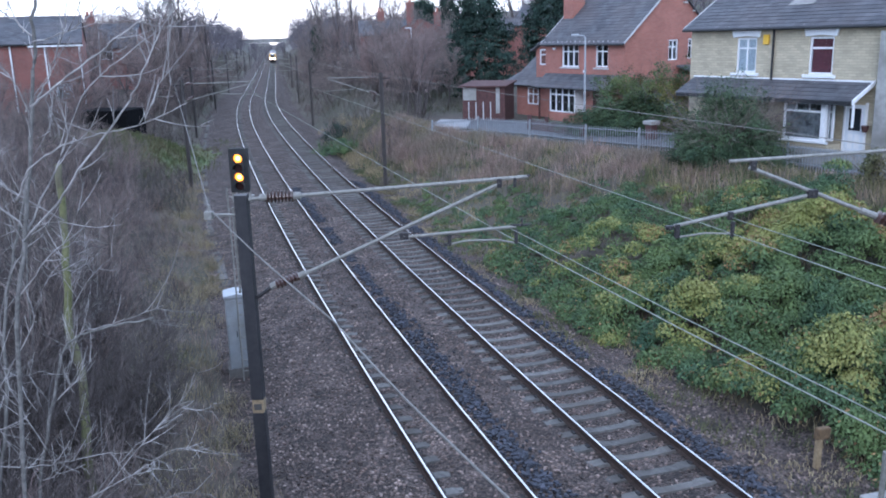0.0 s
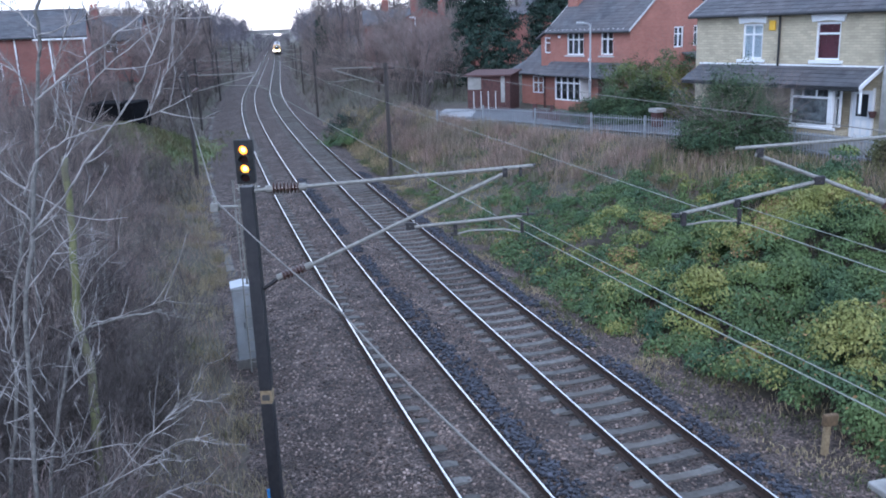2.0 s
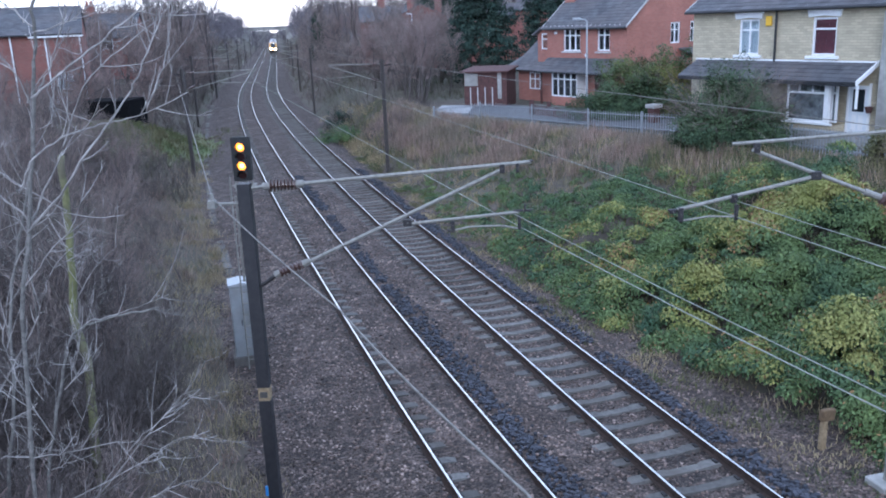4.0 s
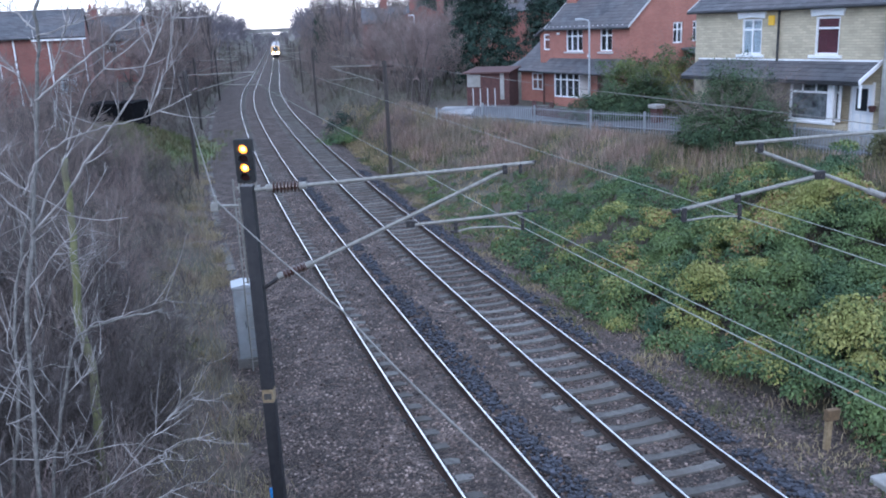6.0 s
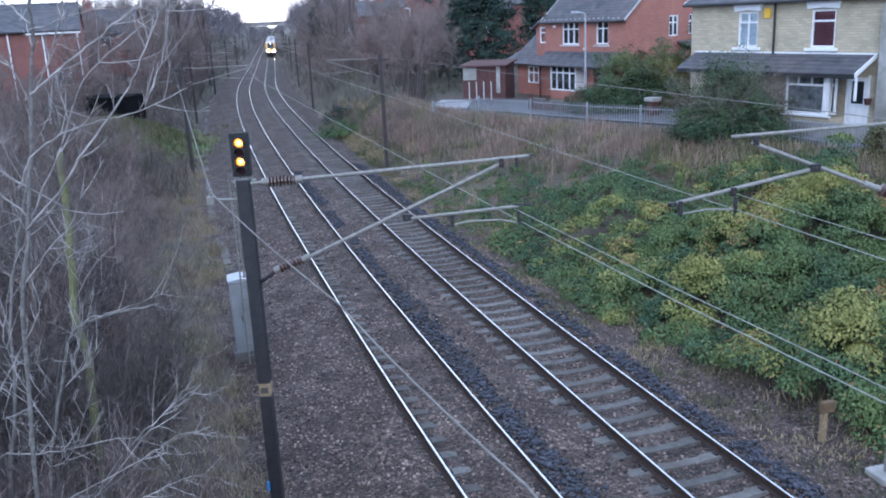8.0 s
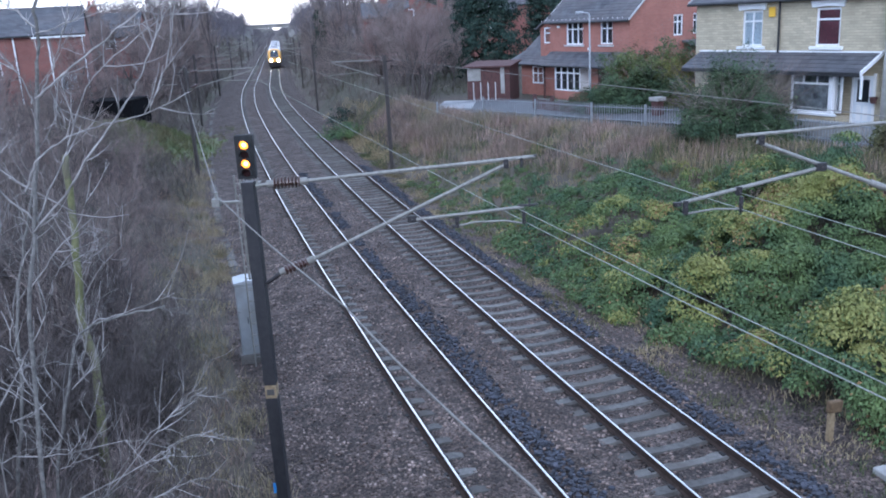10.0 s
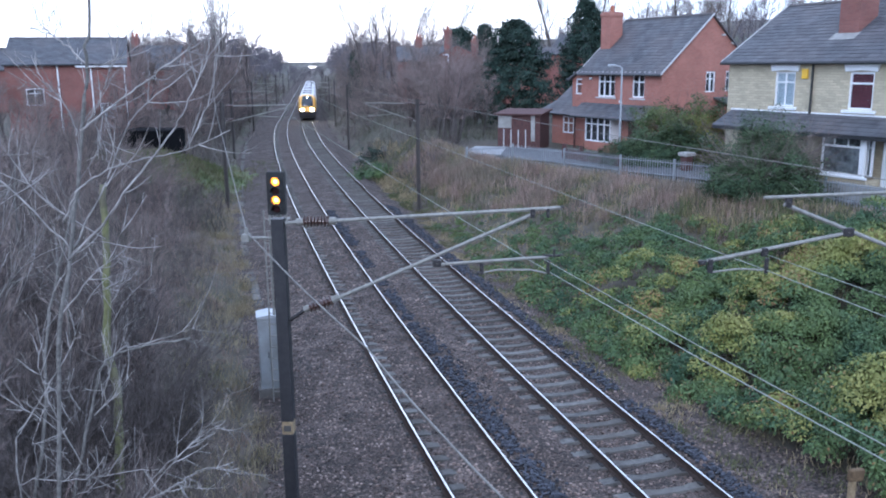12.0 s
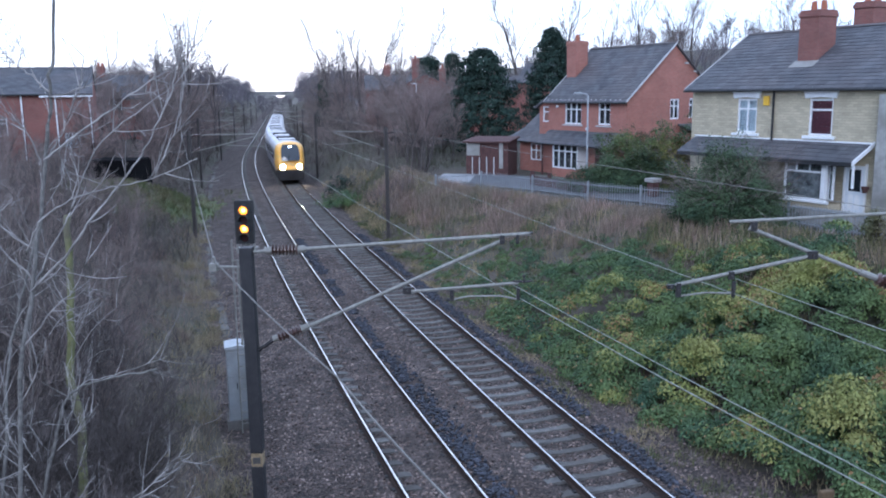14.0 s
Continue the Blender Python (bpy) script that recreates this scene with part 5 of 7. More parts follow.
def build_yellow_house():
    h = empty("buff_house", pose(12.28, 43.0, 2.75, 0, 0, HOUSE_YAW), "buff stone terrace house with slate roof and white lintels", "house")
    W, D, E, R = 17.0, 8.2, 5.4, 7.95
    gabled(h, 0, W, D, E, R, M["yellow_brick"], 0.25, 0.0, front=((2.83, 3.96, 3.26, 4.82), (6.73, 7.9, 3.26, 4.82), (12.6, 13.7, 3.26, 4.82)))
    barge(h, -0.25, E, R, D / 2, D, -1)
    for x0, x1, lights, ins in ((2.83, 3.96, 2, "curtain"), (6.73, 7.9, 1, "red_curtain"), (12.6, 13.7, 2, "curtain")):
        window(h, x0, x1, 3.26, 4.82, lights, 0.3, ins)
        b = Build()
        b.prism([(x0 - 0.16, 4.84), (x0 - 0.24, 5.14), (x1 + 0.24, 5.14), (x1 + 0.16, 4.84), ((x0 + x1) / 2, 4.90)], -0.09, -0.001)
        part("lintel", b, M["white"], h, "white painted stone lintel")
        block("sill", h, x0 - 0.2, x1 + 0.2, -0.13, -0.001, 3.12, 3.25, M["white"], "white stone sill", 0.01)
    b = Build()
    b.tube([(4.93, -0.09, 5.2), (4.93, -0.09, 2.9)], 0.05, 0.05, 8)
    part("drainpipe", b, M["pipe"], h, "black drainpipe")
    block("alarm_box", h, 4.36, 4.66, -0.11, -0.001, 4.52, 4.95, M["alarm"], "yellow alarm box", 0.02)
    # lean-to roof across the ground floor
    slab("lean_to_roof", h, [(0.4, -1.3, 2.3), (9.85, -1.3, 2.3), (9.85, -0.01, 3.0), (0.3, -0.01, 3.0)], 0.09, M["slate"], "slate lean-to roof over the ground floor")
    slates(h, 0.35, 9.85, -1.33, 2.31, -0.02, 3.02)
    block("flashing", h, 0.3, 9.85, -0.06, -0.003, 2.98, 3.07, M["white"], "white painted flashing")
    block("fascia", h, 0.4, 9.85, -1.34, -1.305, 2.16, 2.28, M["pipe"])
    b = Build()
    b.add([(9.86, -1.36, 2.2), (9.86, 0, 2.92), (9.86, 0, 3.1), (9.86, -1.36, 2.38), (9.92, -1.36, 2.2), (9.92, 0, 2.92), (9.92, 0, 3.1), (9.92, -1.36, 2.38)],
          [(0, 1, 2, 3), (7, 6, 5, 4), (0, 4, 5, 1), (3, 2, 6, 7), (0, 3, 7, 4), (1, 5, 6, 2)])
    part("porch_bargeboard", b, M["white"], h, "white porch bargeboard")
    b = Build()
    b.prism([(9.86, 1.3), (9.92, 1.3), (9.92, 2.2), (9.86, 2.2)], -1.3, -1.2)
    part("porch_bracket", b, M["white"], h)
    # bay window with posts
    block("bay", h, 6.35, 8.62, -0.95, -0.003, -0.6, 0.5, M["yellow_brick"], "stone bay base")
    block("bay_sill", h, 6.25, 8.64, -1.03, -0.9, 0.5, 0.6, M["white"], "white bay sill", 0.01)
    block("bay_back", h, 6.5, 8.5, -0.42, -0.38, 0.6, 2.2, M["shop"])
    window(h, 6.4, 8.3, 0.6, 2.2, 1, 0.25, "shop", y=-0.92)
    for x in (7.0, 7.65):
        block("mullion", h, x - 0.02, x + 0.02, -0.95, -0.88, 1.8, 2.15, M["white"])
    block("bay_post", h, 8.3, 8.47, -1.0, -0.85, 0.6, 2.2, M["white"])
    window(h, 8.3, 8.6, 0.6, 2.2, 1, 0.25, "shop", y=-0.6)
    block("bay_side", h, 6.41, 6.47, -0.85, -0.005, 0.6, 2.2, M["white"])
    # front door
    d = block("door", h, 8.76, 9.6, -0.06, -0.003, 0.12, 2.1, M["door_white"], "white panelled front door")
    block("door_glass", d, 8.92, 9.44, -0.075, -0.061, 1.05, 1.95, M["glass"])
    block("door_panel", d, 8.92, 9.14, -0.07, -0.061, 0.3, 0.9, M["white"], bev=0.004)
    block("door_panel", d, 9.22, 9.44, -0.07, -0.061, 0.3, 0.9, M["white"], bev=0.004)
    block("door_frame", h, 8.66, 8.75, -0.08, -0.003, 0.1, 2.2, M["white"])
    block("door_frame", h, 9.61, 9.7, -0.08, -0.003, 0.1, 2.2, M["white"])
    block("step", h, 8.5, 9.9, -0.6, -0.003, -0.4, 0.1, M["concrete"], bev=0.02)
    b = Build()
    b.tube([(9.78, -0.25, 1.3), (9.78, -0.25, 1.05)], 0.17, 0.1, 10)
    part("hanging_basket", b, M["timber"], h)
    chimney(h, 4.75, 5.75, 1.6, 2.8, 6.2, 8.7, 2, M["far_brick"])
    chimney(h, 4.9, 5.9, 5.2, 6.4, 6.5, 9.2, 2, M["far_brick"])
    slab("chimney_flashing", h, [(4.6, 1.15, 6.2), (5.85, 1.15, 6.2), (5.85, 1.62, 6.5), (4.6, 1.62, 6.5)], 0.02, M["concrete"], "pale lead flashing")
    # neighbour's front, grey rendered projection
    block("grey_render", h, 10.2, 17.0, -0.4, -0.003, -0.6, 5.0, M["concrete"], "grey rendered neighbouring front")


def build_far_house(name, x, y, z, yaw, w, d, e, r, brick, label, wins):
    h = empty(name, pose(x, y, z, 0, 0, yaw), label, "house", "distant houses")
    gabled(h, 0, w, d, e, r, brick, 0.15, 0.15, front=[q for q in wins])
    for x0, x1, z0, z1 in wins:
        window(h, x0, x1, z0, z1, 2, 0.3, "room")
    chimney(h, w * 0.3, w * 0.3 + 0.8, d / 2 - 0.35, d / 2 + 0.35, r - 0.8, r + 1.1, 2, brick)
    return h


def build_left_house():
    """Red brick gable end seen through the branches, with white downpipes."""
    h = empty("brick_house", pose(-33.0, 59.2, 2.05, 0, 0, 20), "red brick house end with white downpipes behind bare trees", "house")
    gabled(h, 0, 8.0, 8, 6.35, 8.1, M["far_brick"], 0.1, 0.1, front=((6.0, 7.1, 2.4, 3.5), (1.2, 2.4, 3.4, 4.6)))
    for x in (3.4, 5.6, 7.85):
        b = Build()
        b.tube([(x, -0.08, 6.2), (x, -0.08, 1.6)], 0.06, 0.06, 6)
        part("downpipe", b, M["white"], h, "white downpipe")
    block("fascia", h, 4.6, 8.1, -0.36, -0.30, 6.02, 6.2, M["white"])
    window(h, 6.0, 7.1, 2.4, 3.5, 2, 0.3, "curtain")
    window(h, 1.2, 2.4, 3.4, 4.6, 2, 0.3, "room")
    b = Build()
    b.box(5.7, 6.6, -0.6, -0.05, 1.5, 2.0)
    part("porch_canopy", b, M["white"], h)


build_red_house()
build_yellow_house()
build_left_house()


def build_gable_house():
    """Brick house whose gable looks down the line."""
    h = empty("far_red_house", pose(0.6, 95.0, 3.6, 0, 0, 90), "distant red brick gable house with slate roof", "house", "distant houses")
    D, E, R = 5.8, 5.0, 6.4
    gabled(h, 0, 9, D, E, R, M["far_brick"], 0.2, 0.2, left=((0.5, 1.6, 3.1, 4.2), (3.9, 4.9, 2.6, 4.3)))
    flip = Matrix(((0, 1, 0, 0), (-1, 0, 0, D), (0, 0, 1, 0), (0, 0, 0, 1)))
    window(h, 0.5, 1.6, 3.1, 4.2, 2, 0.3, "curtain", flip=flip)
    window(h, 3.9, 4.9, 2.6, 4.3, 2, 0.4, "curtain", flip=flip)
    chimney(h, 2.5, 3.3, D - 2.2, D - 1.4, 5.4, 8.2, 2, M["far_brick"])
    chimney(h, 6.5, 7.3, 0.6, 1.4, 5.0, 7.2, 2, M["far_brick"])


build_gable_house()
build_far_house("far_slate_house", -9.6, 104.0, 3.9, 6, 7.5, 7, 4.6, 6.2, M["far_brick"], "distant brick house with slate roof behind trees", ((2, 3, 2, 3.2),))
build_far_house("far_slate_house", 3.4, 104.0, 3.9, 8, 9, 7, 4.4, 6.0, M["far_brick"], "distant brick house with slate roof behind trees", ((2, 3, 2, 3.2),))
build_far_house("hill_house", 8.6, 104.0, 3.8, -25, 5.5, 7, 5.4, 7.6, M["far_brick"], "distant red brick house among conifers", ((2, 3, 2, 3.4),))
build_far_house("white_gabled_house", -42.0, 96.0, 3.6, 8, 8.0, 7, 4.4, 6.8, M["far_brick"], "distant house with grey roof and white trim", ((4.2, 5.6, 3.0, 4.2),))
build_far_house("far_slate_house", -58.0, 92.0, 3.4, 6, 11, 8, 4.6, 6.8, M["far_brick"], "distant brick house with long slate roof", ((3.2, 4.5, 3.0, 4.2),))


# ------------------------------------------------------------ street furniture, sheds, fences
def build_fence():
    """Grey steel pale fence along the street edge."""
    f = empty("street_fence", Matrix(), "low grey galvanised steel street fence", "fence")
    run = [(-0.7, 51.2), (2.0, 49.6), (4.7, 46.8), (7.2, 43.4), (9.4, 41.1), (11.4, 38.9), (13.9, 34.4), (15.7, 30.6)]
    post_m = Build()
    post_m.box(-0.04, 0.04, -0.04, 0.04, -0.3, 1.05)
    pm = post_m.mesh("post", M["fence"])
    pale = Build()
    pale.box(-0.014, 0.014, -0.012, 0.012, 0.02, 0.95)
    pale.add([(-0.014, -0.012, 0.95), (0.014, -0.012, 0.95), (0.014, 0.012, 0.95), (-0.014, 0.012, 0.95), (0, 0, 1.02)], [(0, 1, 4), (1, 2, 4), (2, 3, 4), (3, 0, 4)])
    qm = pale.mesh("pale", M["fence"])
    for a, c in zip(run[:-1], run[1:]):
        a, c = Vector(a), Vector(c)
        yaw = math.atan2(c.y - a.y, c.x - a.x)
        part("post", pm, None, f, at=Matrix.Translation((a.x, a.y, on_ground(a.x, a.y))) @ Matrix.Rotation(yaw, 4, "Z"))
        za, zc = on_ground(a.x, a.y), on_ground(c.x, c.y)
        b = Build()
        for h in (0.25, 0.85):
            b.tube([(a.x, a.y, za + h), (c.x, c.y, zc + h)], 0.022, 0.022, 4)
        part("rail", b, M["fence"], f)
        n = int((c - a).length / 0.14)
        for i in range(n):
            p = a.lerp(c, (i + 0.5) / n)
            part("pale", qm, None, f, at=Matrix.Translation((p.x, p.y, za + (zc - za) * (i + 0.5) / n)) @ Matrix.Rotation(yaw, 4, "Z"))


def build_yard():
    s = empty("timber_shed", pose(1.3, 57.5, 2.5, 0, 0, -18), "dark red timber yard shed with pale panels", "shed")
    block("wall", s, 0, 2.9, 0, 2.6, -0.3, 2.3, M["timber"])
    slab("roof", s, [(-0.2, -0.3, 2.3), (3.05, -0.3, 2.3), (3.05, 2.9, 2.5), (-0.2, 2.9, 2.5)], 0.1, M["timber"])
    block("pale_panel", s, 0.05, 0.95, -0.06, -0.003, 1.35, 2.15, M["concrete"], "pale grey board")
    block("pale_panel", s, 2.3, 2.55, -0.06, -0.003, 0.5, 2.2, M["concrete"], "pale grey board")
    for x in (0.4, 0.9, 1.4, 1.9):
        block("batten", s, x, x + 0.06, -0.05, -0.003, 0, 1.25, M["white_dull"])
    w = empty("garden_wall", pose(5.0, 50.6, 2.5, 0, 0, HOUSE_YAW), "low dark brick front garden wall", "wall")
    block("wall", w, 0, 5.2, 0, 0.22, -0.3, 0.6, M["timber"])
    block("coping", w, -0.03, 5.23, -0.03, 0.25, 0.602, 0.66, M["old_concrete"], bev=0.01)
    for x in (0, 1.7, 3.4):
        block("pier", w, x, x + 0.35, -0.07, -0.003, -0.3, 0.9, M["timber"])
    p = empty("gate_pier", pose(10.74, 44.3, 2.5, 0, 0, HOUSE_YAW), "short brick gate pier with pale stone cap", "pier")
    block("shaft", p, -0.22, 0.22, -0.22, 0.22, -0.2, 0.8, M["timber"])
    b = Build()
    b.box(-0.32, 0.32, -0.32, 0.32, 0.8, 1.0)
    bevelled(b, 0.05, "cap", M["concrete"], p, "pale stone cap")
    k = empty("boundary_wall", pose(16.2, 32.6, 2.3, 0, 0, HOUSE_YAW), "low grey stone front boundary wall", "wall")
    block("wall", k, -3.5, 4.5, 0, 0.3, -0.4, 0.85, M["concrete"])
    l = empty("street_lamp", pose(8.21, 50.0, 2.5), "slim grey steel street lamp", "street lamp")
    b = Build()
    b.tube([(0, 0, -0.2), (0, 0, 1.4), (0, 0, 5.25)], 0.07, 0.045, 8)
    part("pole", b, M["lamp_grey"], l)
    b = Build()
    b.tube([(0, 0, 5.22), (-0.1, 0, 5.34), (-0.45, 0, 5.38)], 0.035)
    part("arm", b, M["lamp_grey"], l)
    b = Build()
    b.box(-0.8, -0.35, -0.1, 0.1, 5.33, 5.45)
    bevelled(b, 0.04, "lantern", M["lamp_grey"], l)
    for x, y, z, h in ((-3.2, 93.0, 4.4, 7.0),):
        l = empty("street_lamp", pose(x, y, z), "slim white street lamp before the far house", "street lamp")
        b = Build()
        b.tube([(0, 0, -0.2), (0, 0, 4.6)], 0.06, 0.05, 8)
        part("pole", b, M["white"], l)
        b = Build()
        b.box(-0.6, 0.05, -0.1, 0.1, 4.55, 4.68)
        part("lantern", b, M["white"], l)
    # timber marker post and grey steel post at the foot of the bank
    z = on_ground(7.1, 15.1)
    t = empty("marker_post", pose(7.1, 15.1, z, 2, -1, 20), "pale timber marker post with a rusty head box", "post")
    b = Build()
    b.box(-0.055, 0.055, -0.05, 0.05, -0.2, 0.66)
    bevelled(b, 0.008, "shaft", M["wood"], t)
    b = Build()
    b.box(-0.16, 0.16, -0.06, 0.06, 0.62, 0.86)
    bevelled(b, 0.03, "head_box", M["rust"], t, "rust-brown weathered box", at=pose(0, 0, 0, 0, 5, 0))
    z = on_ground(7.55, 13.75)
    t = empty("concrete_plinth", pose(7.65, 13.7, z, 0, 0, 15), "small grey concrete plinth with steel post", "plinth")
    block("slab", t, -0.25, 0.35, -0.25, 0.25, -0.1, 0.12, M["concrete"], bev=0.02)
    b = Build()
    b.tube([(0, 0, 0.1), (0, 0, 1.05)], 0.05, 0.05, 8)
    part("post", b, M["galv"], t)
    # dark garden shed beyond the bank
    s = empty("dark_shed", pose(-24.2, 57.0, 2.5, 0, 0, -6), "black garden shed with a flat roof", "shed")
    block("wall", s, 0, 3.4, 0, 2.5, -0.4, 1.3, M["matt_black"])
    slab("roof", s, [(-0.02, -0.02, 1.36), (3.42, -0.02, 1.36), (3.42, 2.52, 1.40), (-0.02, 2.52, 1.40)], 0.05, M["matt_black"])
    # concrete cable trough beside the line
    t = empty("cable_trough", Matrix(), "grey concrete cable trough lids along the cess", "cable trough", kind="structure")
    lid = Build()
    lid.box(-0.15, 0.15, -0.44, 0.44, -0.06, 0.02)
    lm = lid.mesh("lid", M["old_concrete"])
    rnd = random.Random(4)
    for i in range(90):
        s = 22 + i * 0.96
        if rnd.random() < 0.35:
            continue
        x, y, dx, dy = line(s, -5.15 - 0.4 * smooth(25, 45, s) + rnd.uniform(-0.03, 0.03))
        part("lid", lm, None, t, at=Matrix.Translation((x, y, ground_z(s, -5.3, False) + rnd.uniform(-0.02, 0.015))) @ Matrix.Rotation(math.atan2(dy, dx) - math.pi / 2 + rnd.uniform(-0.04, 0.04), 4, "Z"))


def build_drive():
    """Pale concrete drive beside the shed, open to the street."""
    b = Build()
    b.add([(-0.9, 53.6, 2.57), (1.4, 52.6, 2.57), (1.9, 56.9, 2.62), (-0.2, 57.8, 2.62)], [(0, 1, 2, 3)])
    b.add([(-0.9, 53.6, 2.3), (1.4, 52.6, 2.3), (1.4, 52.6, 2.57), (-0.9, 53.6, 2.57)], [(0, 1, 2, 3)])
    tagged(part("pavement", b, M["pale_drive"]), "pale worn concrete drive beside the shed", "drive", kind="structure")


M["pale_drive"] = mat("pale_worn_concrete", (0.26, 0.26, 0.265), (0.42, 0.42, 0.42), 1.2, 0.9, bump=0.2, c3=(0.28, 0.27, 0.26), big=0.8)
build_fence()
build_yard()
build_drive()


def build_far_bridge():
    x, y, dx, dy = line(432, -0.5)
    m = Matrix.Translation((x, y, 0)) @ Matrix.Rotation(math.atan2(dy, dx) - math.pi / 2, 4, "Z")
    h = empty("road_bridge", m, "distant grey road bridge over the line", "bridge")
    block("deck", h, -16, 16, 0, 7, 7.6, 8.6, M["concrete"])
    block("parapet", h, -16, 16, -0.2, 0.1, 8.6, 9.5, M["concrete"])
    block("abutment", h, -16, -8.5, 0.1, 6.9, -0.5, 7.6, M["concrete"])
    block("abutment", h, 8.5, 16, 0.1, 6.9, -0.5, 7.6, M["concrete"])


build_far_bridge()


# ------------------------------------------------------------ bare trees and shrubs
def wander(rnd, p, d, length, n, bend, rise):
    """Points of a limb that starts at p towards d and wanders."""
    pts, d = [Vector(p)], Vector(d).normalized()
    for _ in range(n):
        d = (d + Vector((rnd.gauss(0, bend), rnd.gauss(0, bend), rnd.gauss(0, bend) + rise))).normalized()
        pts.append(pts[-1] + d * (length / n))
    return pts


def side_way(rnd, d, spread):
    a = rnd.uniform(0, 2 * math.pi)
    s = d.cross(Vector((math.cos(a), math.sin(a), 0.3))).normalized()
    return (d + s * spread).normalized()


def grow(rnd, wood, twigs, p, d, length, radius, level, top, spread=0.9, rise=0.08, split=(7, 6, 5), thin=0.45, rmin=0.004):
    """Recursive limbs: thick ones go into wood, the last two levels into twigs."""
    n = 5 if level == 0 else 3 if level < top else 1 if rmin > 0.03 else 2
    pts = wander(rnd, p, d, length, n, 0.10 + 0.06 * level, rise)
    tip = max(rmin * 0.6, radius * 0.3)
    (wood if level < top - 1 else twigs).tube(pts, radius, tip, 6 if level == 0 else 4 if level == 1 and top > 2 else 3, level == 0)
    if level >= top:
        twigs.tips.append((pts[0], pts[-1]))
        return
    count = max(2, round(split[min(level, len(split) - 1)] * rnd.uniform(0.8, 1.2)))
    for i in range(count):
        t = 0.25 + 0.75 * (i + rnd.random()) / count if level == 0 else 0.15 + 0.85 * (i + rnd.random()) / count
        t = min(0.98, t)
        k = min(n - 1, int(t * n))
        q = pts[k].lerp(pts[k + 1], t * n - k)
        way = (pts[k + 1] - pts[k]).normalized()
        grow(rnd, wood, twigs, q, side_way(rnd, way, spread * rnd.uniform(0.6, 1.2)), length * rnd.uniform(0.38, 0.62) * (1.15 - 0.45 * t),
             max(rmin, radius * (1 - 0.7 * t) * thin), level + 1, top, spread, rise, split, thin, rmin)


def tuft(twigs, rnd, n, length, r):
    """Fine end twigs round the last limbs of a tree."""
    for a, c in twigs.tips:
        d = (c - a).normalized()
        for _ in range(n):
            p = a.lerp(c, rnd.uniform(0.1, 1.0))
            tip = p + side_way(rnd, d, rnd.uniform(0.2, 1.1)) * (length * rnd.uniform(0.5, 1.2)) + Vector((0, 0, 0.15 * length))
            s = d.cross(Vector((0.3, 0.5, 0.8))).normalized() * r
            q = d.cross(s)
            twigs.add([p + s, p - s * 0.5 + q * 0.87, p - s * 0.5 - q * 0.87, tip], [(0, 1, 3), (1, 2, 3), (2, 0, 3)])


def tree_builds(seed, height, top=3, stems=1, radius=0.12, spread=0.9, split=(9, 7, 5), rise=0.08, rmin=0.004, lean=0.1, fine=None):
    rnd = random.Random(seed)
    wood, twigs = Build(), Build()
    for i in range(stems):
        a = 2 * math.pi * (i + rnd.random()) / stems
        out = 0.0 if stems == 1 else 0.35
        d = Vector((math.cos(a) * (out + lean * rnd.random()), math.sin(a) * (out + lean * rnd.random()), 1))
        grow(rnd, wood, twigs, (0.15 * math.cos(a) * (stems > 1), 0.15 * math.sin(a) * (stems > 1), -0.2), d, height * rnd.uniform(0.75, 1.0), radius, 0, top, spread, rise, split, 0.45, rmin)
    if fine:
        tuft(twigs, rnd, *fine)
    return wood, twigs


def tree_meshes(seed, height, top=3, stems=1, radius=0.12, spread=0.9, split=(9, 7, 5), rise=0.08, rmin=0.004, mats=("trunk", "twig"), lean=0.1, fine=None):
    wood, twigs = tree_builds(seed, height, top, stems, radius, spread, split, rise, rmin, lean, fine)
    return wood.mesh("trunk", M[mats[0]], True), twigs.mesh("crown", M[mats[1]])


def tree_proto(name, meshes, label, category, group):
    t = empty(name, pose(0, 0, -400), label, category, group)
    part("trunk", meshes[0], None, t)
    part("crown", meshes[1], None, t)
    return t


def plant(proto, x, y, yaw, size, z=None):
    g = on_ground(x, y) if z is None else z
    t = copy_thing(proto, pose(x, y, g, 0, 0, yaw))
    t.scale = (size, size, size)
    return t


def drop(proto):
    for o in list(proto.children_recursive) + [proto]:
        bpy.data.objects.remove(o, do_unlink=True)


def scatter_join(name, label, builds, places, material):
    """Far trees that nobody could count, joined: each place is x, y, yaw, size, which."""
    arrays = [(np.array(b.v), b.f) for b in builds]
    out_v, out_f, k = [], [], 0
    for x, y, yaw, size, which in places:
        v, f = arrays[which]
        c, s = math.cos(yaw), math.sin(yaw)
        w = np.stack([x + size * (c * v[:, 0] - s * v[:, 1]), y + size * (s * v[:, 0] + c * v[:, 1]), on_ground(x, y) + size * v[:, 2]], 1)
        out_v.append(w)
        out_f += [tuple(i + k for i in q) for q in f]
        k += len(v)
    b = Build()
    b.v, b.f = np.concatenate(out_v).tolist(), out_f
    tagged(part(name, b, material), label, "woodland", kind="stuff")


